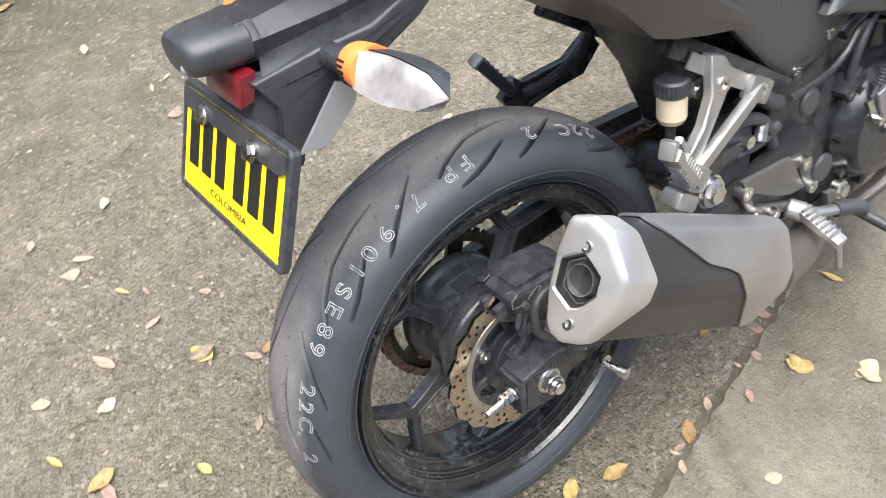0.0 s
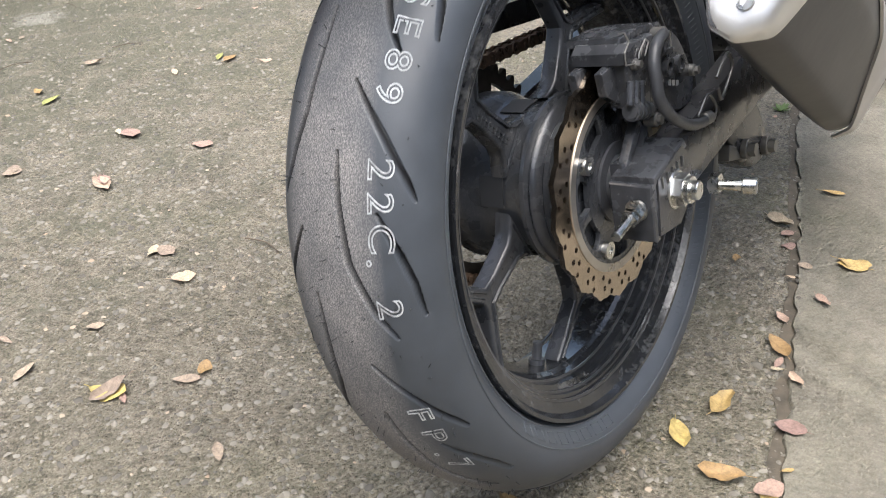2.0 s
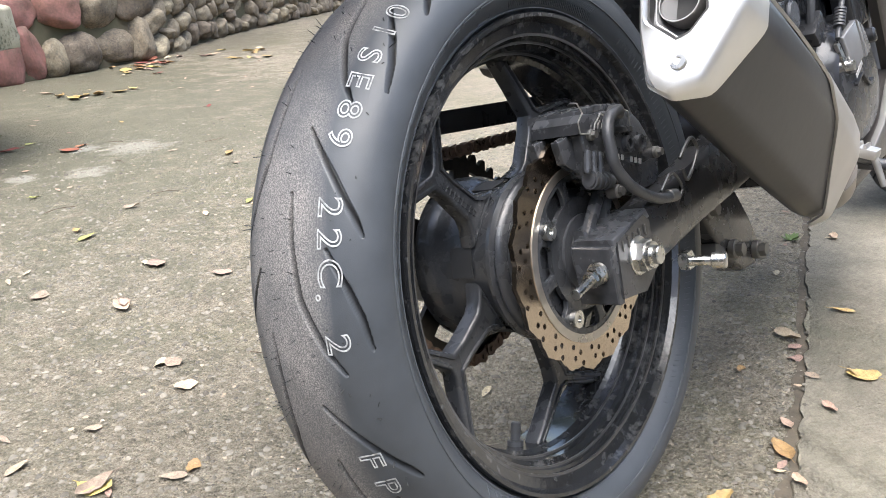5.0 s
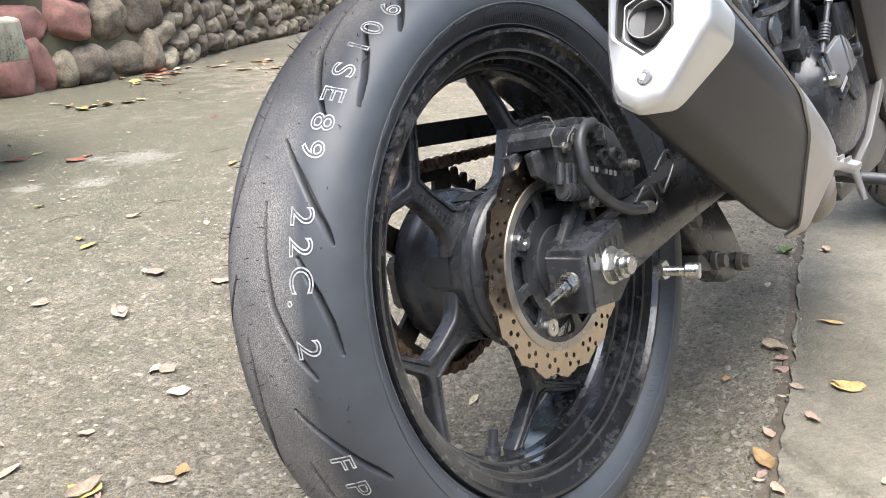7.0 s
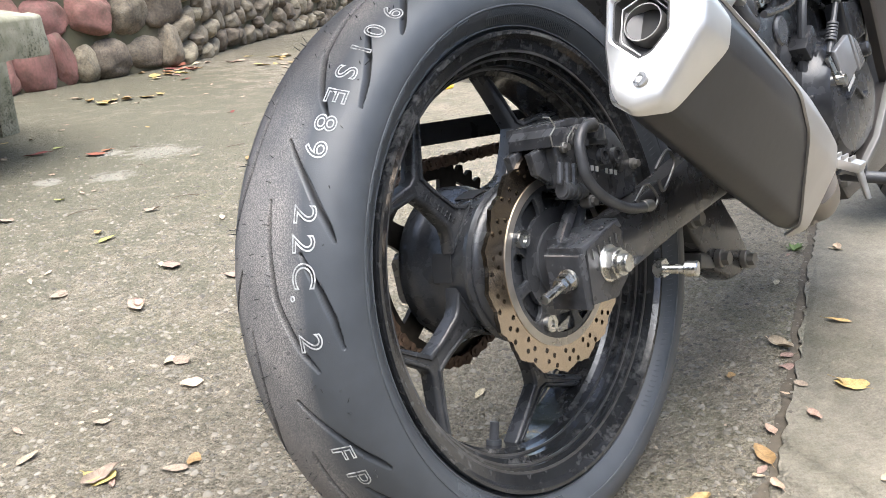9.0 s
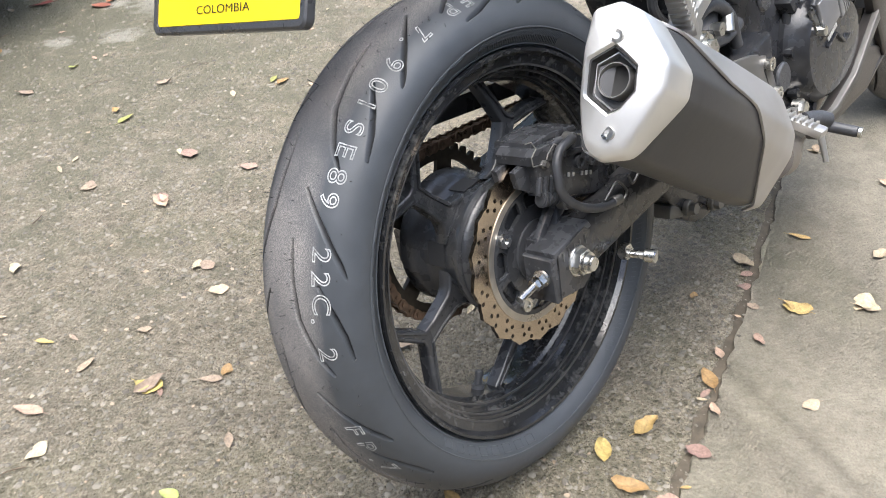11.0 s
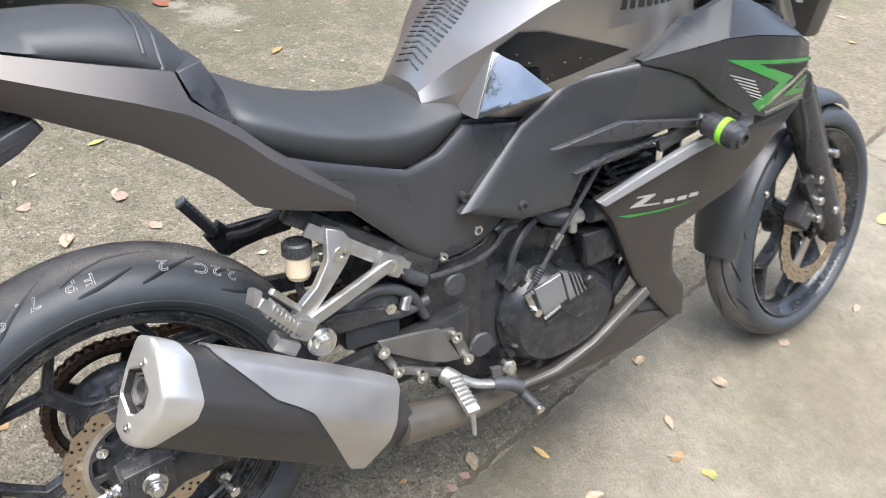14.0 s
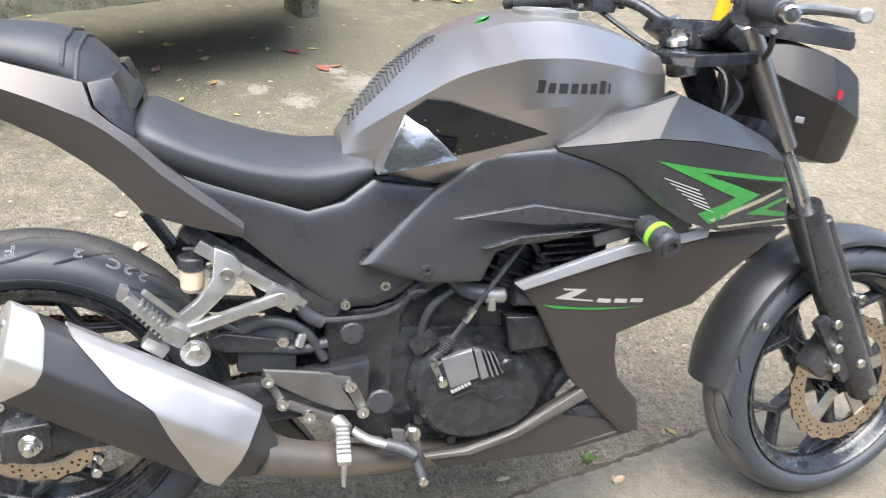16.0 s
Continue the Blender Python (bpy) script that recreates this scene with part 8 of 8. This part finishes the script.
cyl(bm, (1.100, 0, 0.915), (1.094, 0, 0.945), 0.031, n=28, bevel=0.004)
cyl(bm, (1.092, 0, 0.945), (1.088, 0, 0.966), 0.020, n=22, bevel=0.002)
cyl(bm, (1.088, 0, 0.964), (1.084, 0, 0.982), 0.0255, n=26, bevel=0.004)
hexa(bm, (1.084, 0, 0.982), (1.081, 0, 0.994), 0.016)
part("steering_nut", bm, STEEL, fork, "bright steering stem nut")
bm = bmesh.new()
box(bm, (1.105, 0.045, 0.985), (0.05, 0.035, 0.05), bevel=0.008)
box(bm, (1.105, -0.045, 0.985), (0.05, 0.035, 0.05), bevel=0.008)
slab(bm, [(1.03, -0.12, 0.955), (1.03, 0.12, 0.955), (1.15, 0.13, 0.965), (1.17, 0.06, 0.965), (1.17, -0.06, 0.965), (1.15, -0.13, 0.965)], (0, 0, -0.02), 0.004)
part("bar_clamp", bm, ENGB, fork)
BAR = [(0.985, -0.37, 1.02), (1.02, -0.25, 1.03), (1.055, -0.16, 1.03), (1.10, -0.08, 1.0), (1.108, 0, 1.0), (1.10, 0.08, 1.0), (1.055, 0.16, 1.03), (0.98, 0.25, 1.025), (0.89, 0.345, 1.003)]
BAR[0], BAR[1], BAR[2] = (1.030, -0.37, 1.058), (1.066, -0.25, 1.060), (1.094, -0.16, 1.042)
bm = bmesh.new()
tube(bm, BAR, 0.011, n=14)
hbar = part("handlebar", bm, FRAMEB, bike, "black handlebar with grips and levers")
for pts, nm in (([BAR[0], Vector(BAR[0]).lerp(Vector(BAR[1]), 1.05)], "grip"), ([BAR[8], Vector(BAR[8]).lerp(Vector(BAR[7]), 0.95)], "grip")):
    p, q = Vector(pts[0]), Vector(pts[1])
    bm = bmesh.new()
    cyl(bm, p, q, 0.0165, n=20, bevel=0.002)
    grip = part(nm, bm, HOSE, hbar, "black ribbed rubber grip")
    bm = bmesh.new()
    for k in range(14):
        c_ = p.lerp(q, (k + 0.5) / 14)
        cyl(bm, c_, c_ + (q - p).normalized() * 0.004, 0.0175, n=20)
    cyl(bm, q, q + (q - p).normalized() * 0.006, 0.023, n=20)
    tagged(part("grip_ribs", bm, HOSE, grip), kind="stuff")
    bm = bmesh.new()
    cyl(bm, p - (q - p).normalized() * 0.028, p, 0.0125, n=18, bevel=0.003)
    part("bar_end", bm, FRAMEB if p.y > 0 else STEEL, hbar, "round bar-end weight")
for y, x in ((-0.215, 1.085), (0.205, 1.015)):
    bm = bmesh.new()
    zb = 1.052 if y < 0 else 1.03
    box(bm, (x, y, zb), (0.05, 0.055, 0.05), bevel=0.008)
    block = part("switch_block", bm, PLASTIC, hbar)
    for k in range(3):
        bm = bmesh.new()
        box(bm, (x - 0.028, y - 0.015 + 0.015 * k, zb + 0.01), (0.01, 0.01, 0.01), bevel=0.002)
        part("button", bm, PLASTIC, block)
bm = bmesh.new()
cyl(bm, (1.066, -0.222, 1.078), (1.064, -0.226, 1.092), 0.010, n=14)
part("kill_switch", bm, REDP, hbar, "red switch")
bm = bmesh.new()
tube(bm, [(1.185, -0.15, 1.052), (1.198, -0.21, 1.058), (1.18, -0.30, 1.060), (1.142, -0.38, 1.062)], lambda t: 0.0125 - 0.004 * t, n=12, flat=0.75)
cyl(bm, (1.146, -0.372, 1.062), (1.138, -0.392, 1.062), 0.0105, n=14, bevel=0.003)
part("brake_lever", bm, ALU, hbar, "polished brake lever")
bm = bmesh.new()
tube(bm, [(1.05, 0.18, 1.02), (1.06, 0.24, 1.015), (1.02, 0.32, 1.0), (0.985, 0.36, 0.995)], lambda t: 0.0085 - 0.002 * t, n=10, flat=0.7)
part("clutch_lever", bm, FRAMEB, hbar)
bm = bmesh.new()
slab(bm, [(1.15, -0.10, 1.045), (1.17, -0.17, 1.045), (1.215, -0.20, 1.040), (1.235, -0.24, 1.036), (1.225, -0.27, 1.034), (1.19, -0.22, 1.036), (1.14, -0.17, 1.04)], (0, 0, -0.03), 0.005)
part("brake_master", bm, PLASTIC, hbar)
bm = bmesh.new()
for pts in ([(1.01, 0.2, 1.01), (1.08, 0.13, 0.96), (1.13, 0.05, 0.93), (1.14, 0, 0.86)], [(1.135, -0.2, 1.02), (1.18, -0.13, 0.98), (1.19, -0.07, 0.93), (1.16, -0.05, 0.84)], [(1.14, 0.05, 0.95), (1.2, 0.02, 0.92), (1.17, -0.04, 0.85), (1.1, -0.07, 0.80)],
            [(1.15, -0.08, 0.94), (1.165, -0.1, 0.90), (1.14, -0.09, 0.85), (1.08, -0.1, 0.80)]):
    bm = bmesh.new()
    tube(bm, pts, 0.005, n=8)
    part("control_cable", bm, HOSE, hbar)
# headlight shell
HEAD = [(1.215, [(0.0, 0.99), (0.05, 0.985), (0.068, 0.95), (0.06, 0.86), (0.0, 0.84)]), (1.26, [(0.0, 1.0), (0.07, 0.99), (0.104, 0.93), (0.09, 0.82), (0.0, 0.80)]),
        (1.34, [(0.0, 0.985), (0.09, 0.975), (0.125, 0.90), (0.10, 0.79), (0.0, 0.77)]), (1.41, [(0.0, 0.95), (0.075, 0.94), (0.10, 0.87), (0.08, 0.785), (0.0, 0.765)]), (1.445, [(0.0, 0.91), (0.045, 0.90), (0.06, 0.86), (0.05, 0.81), (0.0, 0.795)])]
bm = bmesh.new()
skin(bm, half_rings(fine(HEAD, 2)))
COWL = mat("matt_brown_grey_plastic", (0.026, 0.0235, 0.022), 0.42, metal=0.2, var=0.15, scale=12, bump=0.1, bscale=1500, rvar=0.08)
headl = part("headlight_cowl", bm, COWL, bike, "matt dark grey headlight cowl", sharp=14)
bm = bmesh.new()
slab(bm, [(1.20, -0.06, 1.0), (1.20, 0.06, 1.0), (1.30, 0.085, 1.012), (1.40, 0.06, 0.985), (1.40, -0.06, 0.985), (1.30, -0.085, 1.012)], (0, 0, 0.02), 0.006)
part("instrument_pod", bm, PLASTIC, headl, "black instrument pod")
bm = bmesh.new()
slab(bm, [(1.333, -0.1275, 0.925), (1.343, -0.1275, 0.922), (1.340, -0.1275, 0.907), (1.333, -0.1275, 0.909)], (0, -0.004, 0), 0.001)
part("cowl_sticker", bm, REDP, headl, "small red sticker")
bm = bmesh.new()
box(bm, (1.278, -0.118, 0.868), (0.016, 0.004, 0.011), rot("Y", 8), bevel=0.001)
part("stay_tag", bm, TRIM, headl, "small pale tag")
# front mudguard
bm = bmesh.new()
rows_ = []
for k in range(27):
    a = 62 + 117 * k / 26
    w = np.interp(k / 26, [0, 0.12, 0.5, 0.9, 1], [0.04, 0.052, 0.058, 0.062, 0.052])
    lift = 0.317 + 0.008 * math.sin(math.pi * k / 26) + 0.018 * (k / 26) ** 2
    rows_.append([polar(FRONT_C, lift - d, a, y) for y, d in ((-w, 0.030), (-w * 0.98, 0.02), (-w * 0.75, 0.008), (-w * 0.35, 0.0), (0, -0.002), (w * 0.35, 0.0), (w * 0.75, 0.008), (w * 0.98, 0.02), (w, 0.03))])
vs = [[bm.verts.new(p) for p in r] for r in rows_]
for a, b_ in zip(vs, vs[1:]):
    for i in range(8):
        bm.faces.new((a[i], a[i + 1], b_[i + 1], b_[i]))
bmesh.ops.solidify(bm, geom=bm.faces[:], thickness=0.003)
mud = part("front_mudguard", bm, DARKGREY, bike, "matt grey front mudguard", sharp=40)
bm = bmesh.new()
for s in (-1, 1):
    beam(bm, polar(FRONT_C, 0.30, 118, s * 0.07), on_fork(0.48, s * 0.088), 0.01, 0.05, up=(1, 0, 0.5), bevel=0.003)
part("mudguard_stay", bm, PLASTIC, mud)
for a in (150, 118):
    bm = bmesh.new()
    p = polar(FRONT_C, 0.29, a, -0.074)
    cyl(bm, p, p + Vector((0, -0.006, 0)), 0.008, n=14, bevel=0.001)
    part("screw", bm, STEEL, mud)
# front caliper
bm = bmesh.new()
cc = polar(FRONT_C, 0.125, 140, -0.08)
box(bm, cc, (0.055, 0.045, 0.10), rot("Y", 35), bevel=0.01)
box(bm, cc + Vector((0.02, -0.012, 0.01)), (0.03, 0.03, 0.07), rot("Y", 35), bevel=0.008)
beam(bm, polar(FRONT_C, 0.12, 130, -0.09), on_fork(FL - 0.12, -0.095), 0.012, 0.03, up=(0, 0, 1), bevel=0.003)
fcal = part("front_caliper", bm, FRAMEB, bike, "black front brake caliper")
for p in ((1.455, -0.124, 0.449), (1.469, -0.124, 0.396), (1.53, -0.13, 0.36), (1.475, -0.12, 0.352), (1.50, -0.128, 0.50)):
    bm = bmesh.new()
    p = Vector(p)
    cyl(bm, p, p + Vector((0, 0.02, 0)), 0.010, n=14, bevel=0.0015)
    part("caliper_bolt", bm, STEEL, fcal)
bm = bmesh.new()
tube(bm, [cc + Vector((0.0, -0.02, 0.05)), (1.42, -0.10, 0.50), (1.34, -0.13, 0.60), (1.27, -0.12, 0.75), (1.2, -0.1, 0.88)], 0.005, n=8)
part("brake_line", bm, HOSE, fcal)

# the steering stands a little to the left
FDU = FD.normalized()
STEER = Matrix.Translation((0.006, 0.012, 0.004)) @ Matrix.Translation(FB) @ Matrix.Rotation(radians(-8.5), 4, FDU) @ Matrix.Translation(-FB)
for ob in (front_wheel, fork, mud, fcal):
    ob.matrix_basis = STEER

# ---- tail extension, number plate and indicators ----
bm = bmesh.new()
EXT = [(-0.268, [(0.0, 0.826), (0.014, 0.824), (0.022, 0.815), (0.014, 0.806), (0.0, 0.804)]), (-0.258, [(0.0, 0.835), (0.025, 0.832), (0.036, 0.818), (0.027, 0.802), (0.0, 0.798)]),
       (-0.212, [(0.0, 0.842), (0.03, 0.838), (0.043, 0.822), (0.033, 0.80), (0.0, 0.794)]), (-0.206, [(0.0, 0.840), (0.028, 0.836), (0.041, 0.821), (0.032, 0.80), (0.0, 0.794)]),
       (-0.13, [(0.0, 0.853), (0.034, 0.848), (0.052, 0.828), (0.044, 0.805), (0.0, 0.795)]), (-0.05, [(0.0, 0.866), (0.04, 0.861), (0.066, 0.842), (0.056, 0.82), (0.0, 0.81)])]
skin(bm, half_rings(fine(EXT, 3)))
holder = part("plate_holder", bm, PLASTIC, bike, "black plastic rear mudguard and plate holder", sharp=28)
for s in (-1, 1):
    bm = bmesh.new()
    slab(bm, [(-0.235, s * 0.056, 0.79), (-0.165, s * 0.072, 0.806), (-0.12, s * 0.082, 0.812), (-0.05, s * 0.092, 0.845), (-0.04, s * 0.092, 0.83), (-0.07, s * 0.088, 0.805), (-0.125, s * 0.076, 0.772), (-0.155, s * 0.066, 0.745), (-0.19, s * 0.055, 0.705), (-0.225, s * 0.05, 0.70), (-0.215, s * 0.052, 0.755)], (0, -s * 0.02, 0), 0.004)
    part("holder_flank", bm, PLASTIC, holder)
    bm = bmesh.new()
    slab(bm, [(-0.212, s * 0.028, 0.806), (-0.225, s * 0.054, 0.792), (-0.165, s * 0.070, 0.804), (-0.12, s * 0.080, 0.810), (-0.05, s * 0.090, 0.842), (-0.05, s * 0.045, 0.838), (-0.13, s * 0.036, 0.822)], (0, 0, -0.016), 0.002)
    part("holder_deck", bm, PLASTIC, holder)
    bm = bmesh.new()
    slab(bm, [(-0.165, s * 0.072, 0.772), (-0.145, s * 0.075, 0.765), (-0.152, s * 0.072, 0.745), (-0.185, s * 0.064, 0.712), (-0.212, s * 0.060, 0.712)], (0, s * 0.006, 0), 0.002)
    part("holder_strut", bm, TRIM, holder, "pale grey strut")
bm = bmesh.new()
box(bm, (-0.215, 0, 0.735), (0.06, 0.085, 0.09), rot("Y", 20), bevel=0.008)
part("holder_box", bm, PLASTIC, holder)
bm = bmesh.new()
slab(bm, [(-0.243, 0.034, 0.797), (-0.243, -0.050, 0.797), (-0.250, -0.044, 0.768), (-0.250, 0.030, 0.768)], (0.016, 0, 0.002), 0.002)
part("reflector", bm, RED, holder, "red plate reflector")
bm = bmesh.new()
tube(bm, [(-0.105, -0.066, 0.80), (-0.109, -0.068, 0.782), (-0.113, -0.07, 0.766), (-0.108, -0.07, 0.754), (-0.101, -0.07, 0.752)], 0.0036, n=8)
part("luggage_hook", bm, PLASTIC, holder)
# rounded end cap with a small lamp
bm = bmesh.new()
skin(bm, [[Vector((x, 0.0415 * f * math.copysign(abs(math.cos(q)) ** 0.8, math.cos(q)), 0.8185 + 0.0215 * f * math.copysign(abs(math.sin(q)) ** 0.8, math.sin(q)))) for q in [6.2832 * k / 32 for k in range(32)]] for x, f in ((-0.278, 0.55), (-0.2765, 0.74), (-0.272, 0.88), (-0.262, 0.965), (-0.245, 1.0), (-0.219, 1.03), (-0.2175, 0.99), (-0.216, 0.9))])
part("end_cap", bm, PLASTIC, holder, "rounded black end cap", sharp=35)
bm = bmesh.new()
bmesh.ops.create_uvsphere(bm, u_segments=14, v_segments=8, radius=0.0062, matrix=Matrix.Translation((-0.274, -0.014, 0.809)))
part("plate_lamp", bm, TRIM, holder, "small grey plate lamp")
# plate
PU = Vector((0.0405, 0, 0.1015)).normalized()
PC = Vector((-0.262, -0.008, 0.697))
PN = Vector((-PU.z, 0, PU.x))
PS = Vector((0, -1, 0))


def on_plate(a, b_, out=0.0):
    """A place on the number plate: metres to the right and up from its middle, and out of it."""
    return PC + PS * a + PU * b_ + PN * out


bm = bmesh.new()
def plate_loop(w, h, r, out):
    pts = []
    for cx, cy, a0 in ((w / 2 - r, h / 2 - r, 0), (-w / 2 + r, h / 2 - r, 90), (-w / 2 + r, -h / 2 + r, 180), (w / 2 - r, -h / 2 + r, 270)):
        for k in range(5):
            a = radians(a0 + 22.5 * k)
            pts.append(on_plate(cx + r * math.cos(a), cy + r * math.sin(a), out))
    return pts
skin(bm, [plate_loop(0.238, 0.116, 0.006, -0.006), plate_loop(0.242, 0.12, 0.008, -0.004), plate_loop(0.242, 0.12, 0.008, 0.003), plate_loop(0.238, 0.116, 0.007, 0.005), plate_loop(0.228, 0.106, 0.004, 0.005), plate_loop(0.226, 0.104, 0.004, 0.0015)])
plate = part("number_plate", bm, PLASTIC, bike, "yellow number plate in a black frame")
bm = bmesh.new()
skin(bm, [plate_loop(0.226, 0.104, 0.004, 0.0018), plate_loop(0.226, 0.104, 0.004, 0.0034)])
part("plate_sheet", bm, YELLOW, plate, "yellow sheet with black bars")
bm = bmesh.new()
slab(bm, [on_plate(-0.115, 0.052, 0.004), on_plate(-0.115, 0.038, 0.004), on_plate(-0.105, 0.032, 0.004), on_plate(0.105, 0.032, 0.004), on_plate(0.115, 0.038, 0.004), on_plate(0.115, 0.052, 0.004)], PN * 0.003, 0.001)
part("plate_clamp", bm, PLASTIC, plate, "black strip over the plate's top")
for x in (-0.088, -0.055, -0.022, 0.022, 0.055, 0.088):
    bm = bmesh.new()
    slab(bm, [on_plate(x - 0.0105, -0.026, 0.0036), on_plate(x + 0.0105, -0.026, 0.0036), on_plate(x + 0.0105, 0.030, 0.0036), on_plate(x - 0.0105, 0.030, 0.0036)], PN * 0.0012, 0)
    part("plate_bar", bm, INK, plate, "plain black bar")
verts, faces = text_mesh("COLOMBIA", 0.0105)
xs = [v.x for v in verts]
raw("plate_word", [on_plate((v.x - max(xs) / 2) * 1.6, -0.043 + v.y, 0.0040) for v in verts], faces, INK, plate, "small black country name", smooth=False)
for x in (-0.062, 0.05):
    bm = bmesh.new()
    p = on_plate(x, 0.036, 0.006)
    cyl(bm, p, p + PN * 0.003, 0.011, n=22)
    hexa(bm, p + PN * 0.003, p + PN * 0.009, 0.0085)
    part("plate_bolt", bm, STEEL, plate, sharp=25)


def indicator(s):
    """A rear indicator on a stalk: black shell, clear ribbed lens and an orange band."""
    a, b_ = Vector((-0.163, s * 0.05, 0.794)), Vector((-0.155, s * 0.116, 0.795))
    bm = bmesh.new()
    tube(bm, [a, a.lerp(b_, 0.5), b_], 0.013, n=14, k=3)
    root = part("indicator", bm, PLASTIC, bike, "rear indicator with clear lens and orange band")
    out = Vector((0.035, s * 1.0, -0.02)).normalized()
    bm = bmesh.new()
    skin(bm, [[b_ + out * t + Vector((math.cos(q) * r, 0, math.sin(q) * r * 0.95)) for q in [6.2832 * k / 24 for k in range(24)]] for t, r in ((-0.012, 0.019), (-0.008, 0.0205), (0.008, 0.0225), (0.016, 0.023))])
    part("band", bm, ORANGE, root, "orange rubber band")
    bm = bmesh.new()
    for k in range(5):
        q = 0.55 - 0.24 * k
        p = b_ + out * (-0.003 if k < 4 else 0.004) + Vector((-0.0218 * math.cos(q), 0, 0.0207 * math.sin(q)))
        box(bm, p, (0.0016, (0.011, 0.007, 0.011, 0.006, 0.015)[k], 0.0026), rot("Y", -math.degrees(q)), bevel=0)
    part("band_mark", bm, INK, root, "black marks on the band")
    L_ = 0.092
    def sect(t, f):
        r = np.interp(t, [0, 0.18, 0.5, 0.8, 1], [0.85, 0.95, 1.0, 0.78, 0.04]) * 0.0225
        c = b_ + out * (0.012 + L_ * t) + Vector((0.012 * t, 0, -0.004 * t))
        return [c + Vector((math.cos(q), 0, math.sin(q) * 0.95)) * (r * 0.94 / max(abs(math.cos(q + 0.35)), abs(math.sin(q + 0.35))) ** 0.8) for q in f]
    ts = [0, 0.1, 0.25, 0.45, 0.65, 0.8, 0.9, 0.97, 1]
    rear = [radians(v) for v in range(95, 286, 10)]
    front = [radians(v) for v in range(-76, 97, 10)]
    bm = bmesh.new()
    skin(bm, [sect(t, rear) for t in ts], close=False, cap=False)
    bmesh.ops.solidify(bm, geom=bm.faces[:], thickness=0.002)
    part("lens", bm, CLEAR, root, "clear ribbed lens")
    bm = bmesh.new()
    skin(bm, [[p * 1.0 + Vector((0.0, 0, 0.001)) for p in sect(t, front)] for t in ts], close=False, cap=False)
    bmesh.ops.solidify(bm, geom=bm.faces[:], thickness=0.003)
    part("shell", bm, PLASTIC, root, "black indicator shell")
    return root


indicator(-1)
indicator(1)
